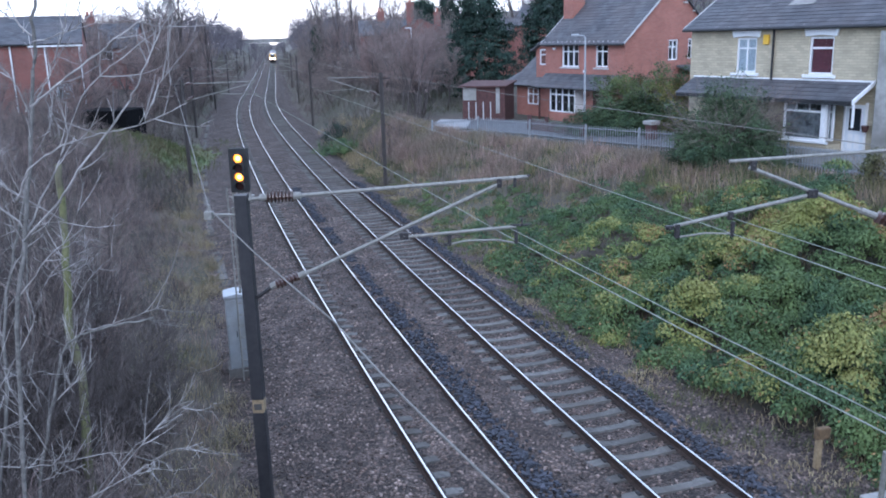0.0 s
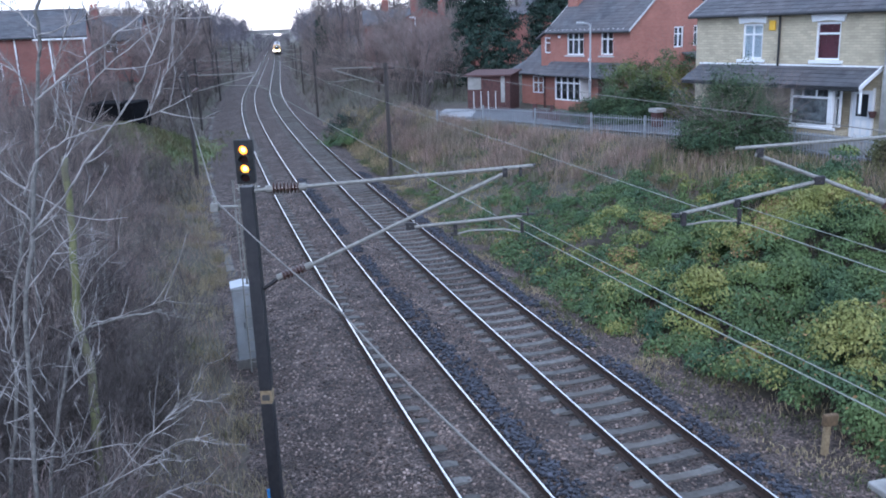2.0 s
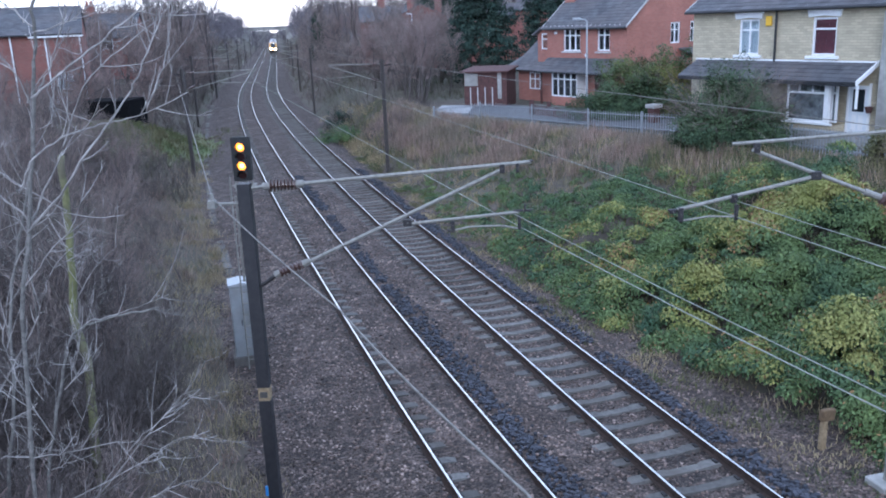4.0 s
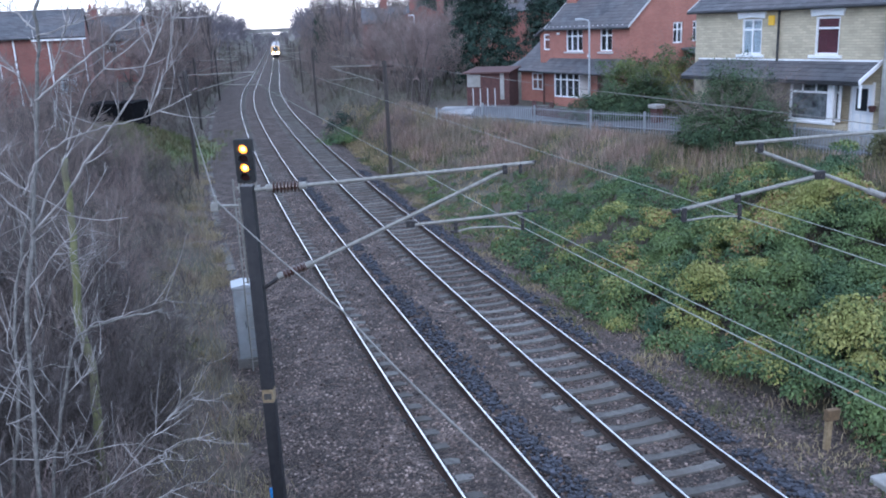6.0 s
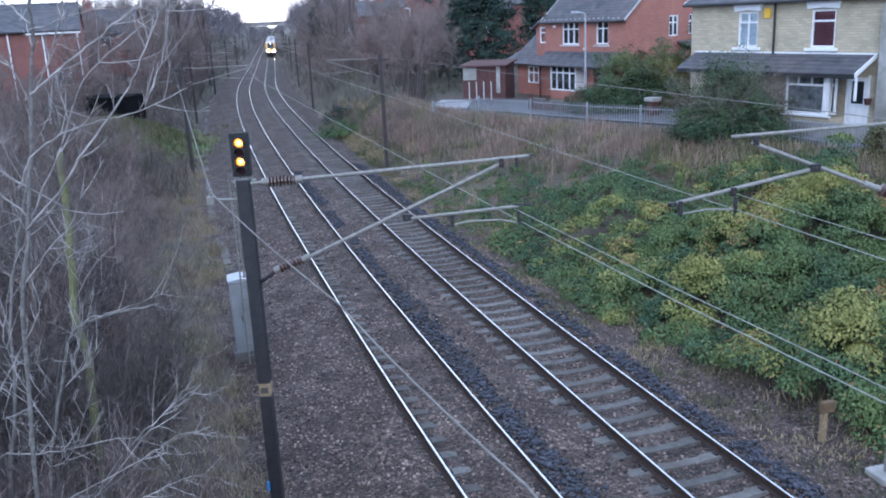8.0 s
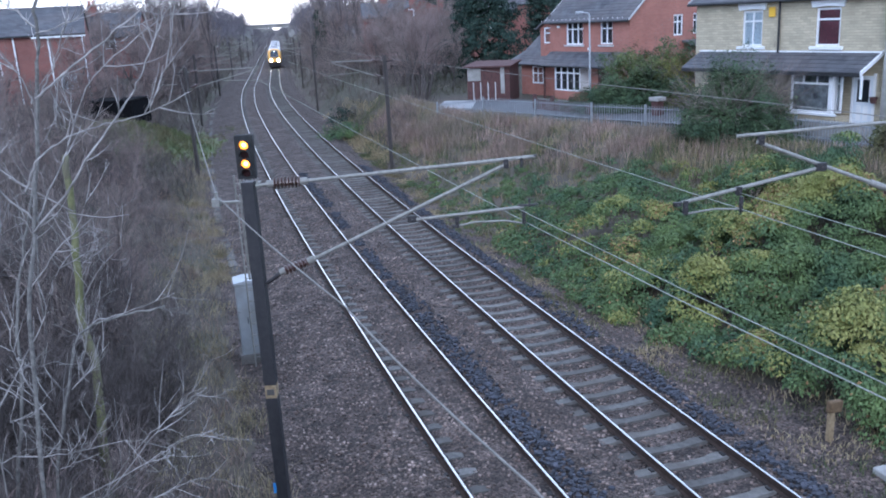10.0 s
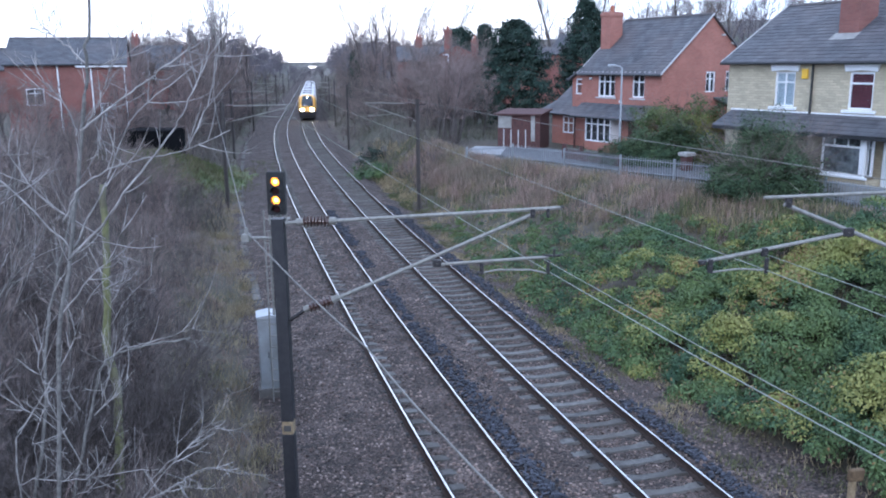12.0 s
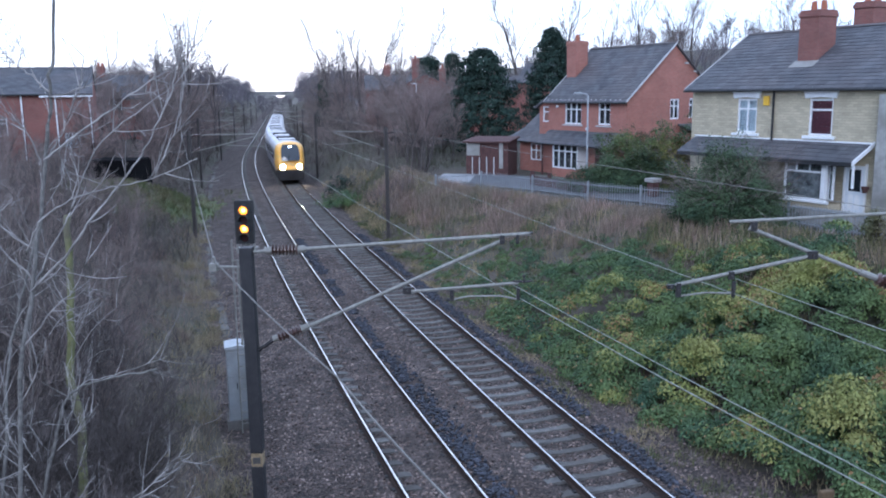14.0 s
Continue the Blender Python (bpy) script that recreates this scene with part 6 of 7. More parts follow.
def build_woods():
    rnd = random.Random(11)
    shrubs = [tree_proto("bare_shrub", tree_meshes(20 + i, 3.2, 2, 7, 0.022, 0.75, (7, 5), 0.05, 0.006, ("twig_dark", ("twig_red", "twig", "twig_dark", "twig")[i]), fine=(4, 0.45, 0.005)),
                         "leafless brown thicket shrub on the bank", "shrub", "bank shrubs") for i in range(4)]
    darker = shrubs[2]
    trees = [tree_proto("bare_tree", tree_meshes(40 + i, 8.5, 3, 1 + i % 2, 0.14, 0.85, (11 - 4 * (i % 2), 6, 4), 0.07, 0.016, ("trunk", "twig" if i % 2 else "twig_red"), fine=(4, 0.8, 0.011)),
                        "leafless dark brown deciduous tree", "tree", "bare trees") for i in range(5)]
    tall = [tree_proto("bare_tree", tree_meshes(60 + i, 11, 3, 1, 0.2, 0.5, (11, 6, 4), 0.16, 0.014, fine=(2, 0.7, 0.009)), "tall leafless tree against the sky", "tree", "bare trees") for i in range(3)]
    far = []
    for i in range(6):
        wood, twigs = tree_builds(80 + i, 8.5, 2, 1 + i % 2, 0.16, 0.9, (10 - 4 * (i % 2), 6), 0.08, 0.045, fine=(3, 1.5, 0.04))
        twigs.add(wood.v, wood.f)
        far.append(twigs)
    # thicket on the near left bank
    for i in range(190):
        s = 9 + 75 * rnd.random() ** 1.3
        u = -7.2 - rnd.random() ** 0.8 * 9.5
        if s < 15 and u > -7.8:
            continue
        x, y, _, _ = line(s, u)
        if (x + 20.5) ** 2 / 9 + (y - 55) ** 2 / 90 < 1:
            continue
        plant(rnd.choice(shrubs), x, y, rnd.uniform(0, 360), rnd.uniform(0.5, 0.9) * (0.6 if u > -8.6 else 1))
    # darker tangle close below, its dense shade put into the twig colour
    for i in range(60):
        s, u = 10.5 + 13 * rnd.random(), -7.6 - 6.5 * rnd.random()
        x, y, _, _ = line(s, u)
        plant(darker, x, y, rnd.uniform(0, 360), rnd.uniform(0.5, 0.95))
    # small trees along the left garden edge
    for i in range(40):
        s, u = 58 + 75 * rnd.random(), -10 - 16 * rnd.random()
        x, y, _, _ = line(s, u)
        if x < -23 and y < 72:
            continue
        plant(rnd.choice(trees), x, y, rnd.uniform(0, 360), rnd.uniform(0.5, 0.8))
    for x, y, k in ((-19.5, 41, 0.36), (-24.5, 47, 0.42), (-21, 49, 0.36), (-28, 52.5, 0.45), (-29.5, 57, 0.5), (-33, 58.5, 0.55), (-27, 60, 0.5), (-36, 57, 0.6), (-24.5, 62.5, 0.6), (-22.5, 66, 0.62), (-31, 55, 0.42), (-33, 78, 0.7), (-36, 82, 0.75), (-30, 76, 0.7), (-38, 86, 0.75), (-28.5, 82, 0.75), (-41, 80, 0.7), (-34, 88, 0.8), (-31, 86, 0.8), (-26.5, 75, 0.65)):
        plant(rnd.choice(trees), x, y, rnd.uniform(0, 360), k)
    # wooded cutting sides, the nearer trees
    for side in (-1, 1):
        for i in range(55):
            s = (78 if side > 0 else 92) + 85 * rnd.random()
            u = side * (8.6 + 2.0 * rnd.random() + 20 * rnd.random() ** 1.2)
            x, y, _, _ = line(s, u)
            if side > 0 and (-9 < x < 12 and 92 < y < 115 or x > 0.008 * y and y < 118):
                continue
            plant(rnd.choice(trees), x, y, rnd.uniform(0, 360), rnd.uniform(0.6, 0.9))
        for i in range(26):
            x, y, _, _ = line(80 + 90 * rnd.random(), side * (6.8 + 3 * rnd.random()))
            plant(rnd.choice(shrubs), x, y, rnd.uniform(0, 360), rnd.uniform(0.8, 1.3))
    # dense scrub right of the line, before the far house
    for i in range(74):
        s = 57 + 33 * rnd.random()
        u = 8.6 + 10 * rnd.random() * (0.4 + 0.6 * smooth(52, 75, s))
        x, y, _, _ = line(s, u)
        if x > -1.2 and y < 66 or x > 0.008 * y:
            continue
        plant(rnd.choice(trees if rnd.random() < 0.75 else shrubs), x, y, rnd.uniform(0, 360), rnd.uniform(0.5, 0.72))
    # skyline trees
    for x, y, k in ((-35, 118, 1.35), (-37.5, 122, 1.3), (-33.8, 126, 1.25), (-39, 117, 1.1), (10.4, 116, 0.95), (14.5, 118, 1.0), (17, 125, 0.9), (25.5, 112, 1.0), (30, 120, 0.9), (35, 130, 0.95),
                    (40, 138, 1.0), (21.5, 122, 0.95), (46, 130, 0.9), (50, 125, 1.0), (-43, 70, 0.85), (-47, 74, 0.9), (-38.5, 78, 0.8), (56, 135, 1.0), (62, 140, 0.9), (-12, 116, 1.12), (-9, 120, 1.1), (-14.5, 124, 1.05), (-6.5, 119, 1.0), (-3.5, 122, 1.05), (0.5, 120, 1.05), (-17, 130, 1.05), (3.5, 118, 1.0), (-20, 138, 1.0)):
        plant(rnd.choice(tall), x, y, rnd.uniform(0, 360), k * rnd.uniform(0.92, 1.08) * (1.42 if x > 5 else 1.05))
    # woods nobody could count: far cutting sides, the hill behind the houses, the far left
    spots = []
    for i in range(260):
        side = 1 if i % 2 else -1
        s = 160 + 275 * rnd.random()
        u = side * (10.5 + 34 * rnd.random() ** 1.4)
        x, y, _, _ = line(s, u)
        spots.append((x, y, rnd.uniform(0, 6), rnd.uniform(0.75, 1.1), rnd.randrange(6)))
    for i in range(90):
        x, y, _, _ = line(440 + 90 * rnd.random(), rnd.uniform(-60, 60))
        spots.append((x, y, rnd.uniform(0, 6), rnd.uniform(0.6, 0.8), rnd.randrange(6)))
    for i in range(240):
        x, y = rnd.uniform(-15, 190), rnd.uniform(140, 300)
        s, u = to_line(x, y)
        if u < 40:
            continue
        spots.append((x, y, rnd.uniform(0, 6), rnd.uniform(0.55, 0.85), rnd.randrange(6)))
    for i in range(80):
        x, y = rnd.uniform(-200, -55), rnd.uniform(110, 330)
        spots.append((x, y, rnd.uniform(0, 6), rnd.uniform(0.5, 0.8), rnd.randrange(6)))
    # this wood material has the air haze mixed into its colour
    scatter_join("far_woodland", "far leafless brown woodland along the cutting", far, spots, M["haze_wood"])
    for p in shrubs + trees + tall:
        drop(p)


build_woods()


# ------------------------------------------------------------ near trees on the left bank
def limbs_tree(name, label, main, limbs, r_main, mats, seed, side=10, twig_len=0.8):
    """A tree from its stem line and main limb lines, with side twigs grown along them."""
    rnd = random.Random(seed)
    t = empty(name, pose(0, 0, 0), label, "tree", "near bare trees")
    stem, tw = Build(), Build()

    def curve(pts, k=5):
        pts = [Vector(p) for p in pts]
        out = []
        for i in range(len(pts) - 1):
            a, b = pts[max(0, i - 1)], pts[i]
            c, d = pts[i + 1], pts[min(len(pts) - 1, i + 2)]
            for j in range(k):
                s = j / k
                q = 0.5 * ((2 * b) + (c - a) * s + (2 * a - 5 * b + 4 * c - d) * s * s + (3 * b - a - 3 * c + d) * s ** 3)
                out.append(q + Vector((rnd.gauss(0, 0.006), rnd.gauss(0, 0.02), rnd.gauss(0, 0.006))))
        return out + [pts[-1]]

    c = curve(main)
    stem.tube(c, r_main, r_main * 0.55, 10)
    lines = [(c, r_main * 0.5)]
    for pts, r in limbs:
        q = curve(pts)
        limb_b = Build()
        limb_b.tube(q, r * 0.56, r * 0.22, 6)
        part("limb", limb_b, M[mats[1]], t, smooth=True)
        lines.append((q, r))
    for q, r in lines:
        for i in range(side):
            k = rnd.randrange(max(1, len(q) // 5), len(q) - 1)
            d = (q[k + 1] - q[k]).normalized()
            w = side_way(rnd, d, 0.9)
            L = twig_len * rnd.uniform(0.4, 1.2)
            pts = wander(rnd, q[k], w, L, 5, 0.07, 0.09)
            rr = min(r * 0.36, 0.006)
            tw.tube(pts, rr, 0.0025, 4, False)
            for j in range(rnd.randrange(1, 4)):
                m = rnd.randrange(1, 5)
                d2 = (pts[m] - pts[m - 1]).normalized()
                tw.tube(wander(rnd, pts[m], side_way(rnd, d2, 0.8), L * rnd.uniform(0.25, 0.6), 3, 0.18, 0.04), rr * 0.6, 0.002, 3, False)
    part("trunk", stem, M[mats[0]], t, "green mossy trunk" if mats[0] == "moss" else "", smooth=True)
    part("crown", tw, M[mats[2]], t)


def build_near_trees():
    limbs_tree("near_tree", "slender leafless tree with pale grey branches", [(-4.75, 8.4, 0.6), (-4.7, 8.4, 3.0), (-4.5, 8.45, 5.2), (-4.26, 8.5, 6.37), (-4.06, 8.55, 7.53), (-3.99, 8.6, 8.06), (-3.92, 8.65, 8.7), (-3.8, 8.7, 10.0)],
               [([(-4.06, 8.4, 7.4), (-4.12, 8.35, 7.7), (-4.28, 8.4, 7.87), (-4.44, 8.45, 8.03)], 0.014),
                ([(-4.05, 8.45, 7.45), (-3.73, 8.45, 7.68), (-3.38, 8.5, 7.91), (-3.18, 8.55, 8.07), (-2.78, 8.6, 8.33), (-2.4, 8.65, 8.63)], 0.022),
                ([(-4.3, 8.55, 6.2), (-4.0, 8.6, 6.72), (-3.9, 8.65, 6.95), (-3.63, 8.7, 7.52), (-3.1, 8.75, 7.97), (-2.67, 8.85, 8.22)], 0.019),
                ([(-4.3, 8.4, 6.1), (-3.73, 8.2, 6.61), (-3.45, 8.25, 6.98), (-3.14, 8.3, 7.34), (-2.96, 8.35, 7.6), (-2.76, 8.4, 7.99), (-2.66, 8.45, 8.32), (-2.59, 8.5, 8.63)], 0.022),
                ([(-4.3, 8.4, 6.5), (-4.03, 8.2, 6.85), (-3.83, 8.25, 7.01), (-3.53, 8.3, 7.14), (-3.23, 8.35, 7.19), (-2.91, 8.4, 7.27), (-2.51, 8.45, 7.44)], 0.019),
                ([(-2.94, 8.42, 7.27), (-2.77, 8.5, 7.63), (-2.69, 8.6, 7.9), (-2.63, 8.65, 8.32), (-2.57, 8.7, 8.69)], 0.013),
                ([(-3.99, 8.6, 8.1), (-4.16, 8.65, 8.26), (-4.34, 8.7, 8.38), (-4.55, 8.75, 8.57)], 0.017),
                ([(-3.99, 8.55, 8.06), (-3.59, 8.45, 8.15), (-3.34, 8.5, 8.33), (-3.14, 8.55, 8.55)], 0.014),
                ([(-4.07, 8.6, 7.47), (-3.95, 8.65, 7.68), (-3.81, 8.7, 8.0), (-3.74, 8.75, 8.21), (-3.69, 8.8, 8.59)], 0.017),
                ([(-3.73, 8.45, 7.68), (-3.99, 8.7, 7.5), (-3.96, 8.8, 7.17), (-3.95, 8.85, 6.97)], 0.012),
                ([(-4.3, 8.5, 6.2), (-4.8, 8.3, 6.9), (-5.3, 8.2, 7.3), (-5.8, 8.2, 8.0)], 0.018),
                ([(-4.45, 8.45, 5.5), (-4.1, 8.4, 5.9), (-3.8, 8.4, 6.2), (-3.6, 8.4, 6.7)], 0.013)],
               0.025, ("bark", "twig_pale", "twig_pale"), 3, 6, 0.6)
    limbs_tree("mossy_tree", "leafless tree with green mossy trunk on the bank", [(-5.6, 12.0, -0.2), (-5.62, 12.0, 0.95), (-5.66, 12.0, 1.86), (-5.56, 12.0, 3.08), (-5.64, 12.0, 3.92), (-5.56, 12.0, 4.96), (-5.47, 12.0, 6.4)],
               [([(-5.6, 11.6, 3.1), (-4.71, 10.2, 4.44), (-4.18, 10, 4.66), (-3.5, 10, 4.9)], 0.014),
                ([(-5.4, 11.0, 1.4), (-4.74, 10, 2.27), (-4.18, 10, 2.91), (-3.87, 10, 3.16), (-3.51, 10, 3.53), (-3.26, 10, 3.62)], 0.013),
                ([(-5.3, 10.6, 1.6), (-4.54, 10, 2.3), (-3.83, 10, 2.81), (-3.21, 10, 3.03)], 0.012),
                ([(-5.62, 12, 4.2), (-5.0, 11.6, 4.9), (-4.6, 11.4, 5.2)], 0.013),
                ([(-5.5, 12, 5.6), (-6.2, 11.6, 6.3), (-6.7, 11.5, 7.2)], 0.016)],
               0.085, ("moss", "twig_pale", "twig_pale"), 5, 8, 0.8)
    limbs_tree("near_tree", "slender leafless tree with pale grey branches", [(-5.7, 9.25, 0.9), (-5.54, 9.3, 2.61), (-5.26, 9.35, 3.93), (-5.18, 9.4, 4.91), (-4.95, 9.45, 5.77), (-4.7, 9.5, 6.6)],
               [([(-5.6, 9.2, 2.2), (-5.47, 9.0, 3.67), (-5.29, 9.05, 4.05), (-5.0, 9.1, 4.5), (-4.71, 9.15, 4.97), (-4.54, 9.2, 5.42), (-4.26, 9.25, 5.72)], 0.018),
                ([(-5.2, 9.3, 4.42), (-5.07, 9.2, 4.37), (-4.9, 9.15, 4.34), (-4.6, 9.1, 4.44)], 0.010),
                ([(-5.4, 9.3, 3.3), (-5.07, 8.7, 3.9), (-4.88, 8.6, 3.81), (-4.71, 8.65, 3.55)], 0.010),
                ([(-5.5, 9.2, 2.9), (-5.26, 8.75, 3.39), (-4.69, 8.8, 3.4), (-4.1, 8.85, 3.48), (-3.73, 8.9, 3.49)], 0.014),
                ([(-5.0, 9.4, 5.5), (-4.7, 9.2, 5.9), (-4.5, 9.1, 6.1), (-4.1, 9.0, 6.2)], 0.013),
                ([(-5.3, 9.35, 3.9), (-5.8, 9.2, 4.4), (-6.1, 9.1, 5.0)], 0.013)],
               0.024, ("bark", "twig_pale", "twig_pale"), 8, 8, 0.55)
    limbs_tree("near_tree", "thin leafless tree with arching pale branches", [(-5.0, 9.0, 1.0), (-4.87, 9.0, 2.79), (-4.57, 9.05, 4.05), (-4.41, 9.1, 4.6), (-4.26, 9.15, 4.79), (-3.89, 9.2, 4.9), (-3.37, 9.25, 4.98)],
               [([(-4.5, 9.05, 4.1), (-4.21, 8.95, 4.37), (-3.96, 9.0, 4.67)], 0.012),
                ([(-4.95, 9.0, 2.4), (-4.68, 8.8, 2.73), (-4.4, 8.85, 2.86), (-3.54, 8.9, 3.29), (-3.39, 8.95, 3.4), (-2.88, 9.0, 3.54)], 0.015),
                ([(-4.97, 9.0, 2.0), (-4.79, 9.2, 2.25), (-4.38, 9.25, 2.62), (-3.8, 9.3, 3.29), (-3.49, 9.35, 3.6), (-3.06, 9.4, 3.89)], 0.015),
                ([(-4.95, 9.0, 1.9), (-4.3, 8.8, 2.4), (-3.73, 8.6, 2.81), (-3.45, 8.65, 2.94), (-2.97, 8.7, 3.08), (-2.53, 8.75, 2.87)], 0.012),
                ([(-4.7, 9.0, 3.5), (-4.9, 8.9, 4.2), (-4.95, 8.8, 4.8), (-4.8, 8.8, 5.4)], 0.013),
                ([(-4.8, 9.0, 3.1), (-4.5, 8.9, 3.3), (-4.2, 8.8, 3.9)], 0.011)],
               0.02, ("bark", "twig_pale", "twig_pale"), 9, 10, 0.5)
    # more pale stems crowding the corner
    rnd = random.Random(21)
    proto = tree_proto("sapling", tree_meshes(71, 5.2, 2, 2, 0.03, 0.6, (9, 5), 0.1, 0.006, ("bark", "twig"), fine=(3, 0.5, 0.004)), "thin pale leafless sapling", "tree", "near bare trees")
    proto2 = tree_proto("sapling", tree_meshes(72, 4.6, 2, 2, 0.028, 0.7, (9, 5), 0.08, 0.006, ("bark", "twig_pale"), fine=(3, 0.5, 0.004)), "thin pale leafless sapling", "tree", "near bare trees")
    for x, y, k in ((-7.9, 13.5, 1.0), (-8.9, 12.0, 1.25), (-9.4, 15.5, 1.1), (-8.0, 17.5, 0.8), (-11.0, 18.0, 1.1), (-10.6, 13.4, 1.4)):
        plant(rnd.choice((proto, proto2)), x, y, rnd.uniform(0, 360), k)
    drop(proto)
    drop(proto2)


build_near_trees()


# ------------------------------------------------------------ evergreen trees, hedges
def build_conifer(x, y, h, r, seed, label, blunt=0.5):
    rnd = random.Random(seed)
    rng = np.random.default_rng(seed)
    t = empty("conifer", pose(x, y, on_ground(x, y)), label, "tree", "conifers")
    b = Build()
    b.tube([(0, 0, -0.3), (0.05, 0, h * 0.6)], 0.25, 0.08, 8)
    part("trunk", b, M["trunk"], t)
    c = []
    for i in range(620):
        f = 0.04 + 0.95 * rnd.random() ** 0.9
        a = rnd.uniform(0, 2 * math.pi)
        prof = 1.25 * r * (1 - f) ** blunt * (0.62 + 0.38 * min(1, f * 7)) * (0.82 + 0.42 * noise.noise(Vector((math.cos(a) * 1.4, math.sin(a) * 1.4, f * 5 + seed))))
        out = prof * rnd.uniform(0.5, 1.1)
        c.append((math.cos(a) * out, math.sin(a) * out, f * h + 0.1 * out))
    c = np.repeat(np.array(c), 34, 0)
    p = c + rng.normal(size=c.shape) * (0.24, 0.24, 0.16)
    n = np.stack([p[:, 0], p[:, 1], np.full(len(p), 0.9 * r)], 1) + rng.normal(size=p.shape) * 0.7 * r
    part("crown", leaf_mesh("crown", p, n, rng.uniform(0.07, 0.15, len(p)), rng, M["evergreen"], 2.6, 1.0), None, t)


def build_bush(name, x, y, size, count, material, label, seed, twigs=None, leaf_size=0.07, z=None, category="shrub"):
    """Leafy mass with an uneven outline: clumps of small leaves round a lumpy body, on a few stems."""
    rnd = random.Random(seed)
    rng = np.random.default_rng(seed)
    g = on_ground(x, y) if z is None else z
    t = empty(name, pose(x, y, g, 0, 0, -12 if name == "hedge" else 0), label, category, "garden shrubs")
    sx, sy, sz = size
    st = Build()
    for i in range(9):
        st.tube(wander(rnd, (rnd.uniform(-.3, .3) * sx, rnd.uniform(-.3, .3) * sy, -0.1), (rnd.gauss(0, .4), rnd.gauss(0, .4), 1), sz * 0.8, 4, 0.15, 0), 0.03, 0.008, 5)
    part("stems", st, M["trunk"], t)
    c, dirs = [], []
    for i in range(count):
        a, e = rnd.uniform(0, 2 * math.pi), math.asin(rnd.uniform(-0.15, 1))
        d = Vector((math.cos(a) * math.cos(e), math.sin(a) * math.cos(e), math.sin(e)))
        k = (0.85 + 0.6 * noise.noise(d * 2.6 + Vector((seed, 0, 0)))) * rnd.uniform(0.66, 1.07)
        c.append((d.x * sx * k, d.y * sy * k, max(0.05, sz * 0.12 + d.z * sz * 0.88 * k)))
        dirs.append(tuple(d))
    n = 34
    c, dirs = np.repeat(np.array(c), n, 0), np.repeat(np.array(dirs), n, 0)
    p = c + rng.normal(size=c.shape) * (0.14, 0.14, 0.11)
    p[:, 2] = np.maximum(p[:, 2], 0.02)
    normal = dirs + rng.normal(size=p.shape) * 0.55 + (0, 0, 0.4)
    part("foliage", leaf_mesh("foliage", p, normal, leaf_size * rng.uniform(0.6, 1.3, len(p)), rng, M[material], 1.6, 0.6), None, t)
    if twigs:
        tw = Build()
        for i in range(twigs):
            a = rnd.uniform(0, 2 * math.pi)
            q = (math.cos(a) * sx * 0.5 * rnd.random(), math.sin(a) * sy * 0.5 * rnd.random(), sz * 0.3)
            pts = wander(rnd, q, (math.cos(a) * 1.0, math.sin(a) * 1.0, rnd.uniform(0.2, 1.3)), max(sx, sz) * rnd.uniform(0.5, 1.0), 4, 0.2, 0)
            tw.tube(pts, 0.008, 0.003, 3, False)
            tw.tips += [(pts[2], pts[4]), (pts[1], pts[3])]
        tuft(tw, rnd, 4, 0.35, 0.005)
        part("brushwood", tw, M["twig"], t)["kind"] = "stuff"


build_conifer(3.2, 75.0, 9.0, 3.5, 1, "broad dark green conifer behind the houses", 0.42)
build_conifer(10.2, 84.0, 11.2, 3.5, 3, "tall dark green conifer behind the houses", 0.6)
build_conifer(-2.4, 112.0, 9.2, 3.4, 6, "dark green conifer on the far skyline", 0.35)
build_conifer(0.9, 116.0, 9.6, 2.6, 5, "dark green conifer on the far skyline", 0.5)
build_conifer(-18.6, 132.0, 7.6, 1.3, 8, "small dark conifer beside the line")
build_bush("hedge", 11.5, 47.6, (3.5, 1.5, 4.1), 1150, "hedge", "loose green hedge turning yellow at the top", 31, 160, category="hedge", z=2.4)
build_bush("hedge", 9.6, 46.3, (2.8, 0.9, 2.4), 700, "shrub", "dense clipped dark green hedge", 32, category="hedge", z=2.4)
build_bush("evergreen_shrub", 11.6, 35.2, (2.5, 1.8, 3.3), 1050, "shrub", "large dark green shrub with bare twigs by the fence", 33, 300, 0.06)
build_bush("evergreen_shrub", 13.2, 37.5, (1.9, 1.5, 2.2), 190, "shrub", "dark green twiggy shrub by the fence", 34, 240, 0.06)
build_bush("bramble", -8.6, 69.5, (1.5, 1.3, 1.5), 150, "evergreen", "dark green bramble patch on the bank", 35, 40)
build_bush("bramble", -7.2, 63.5, (2.2, 2.2, 1.0), 240, "ivy", "low green bramble patch on the bank", 36, 60)
build_bush("bramble", 15.2, 30.0, (0.4, 0.4, 1.5), 40, "grass", "tall green weed by the wall", 37, 6)


# ------------------------------------------------------------ ground cover
def bank_point(rnd, s0, s1, f0, f1):
    """A random place on the right bank: s range, and fraction from toe to top edge."""
    s = rnd.uniform(s0, s1)
    toe = 4.2 + 0.8 * (1 - smooth(12, 22, s))
    u = toe + (float(np.interp(s, EDGE_S, EDGE_U)) - toe) * rnd.uniform(f0, f1)
    return s, u


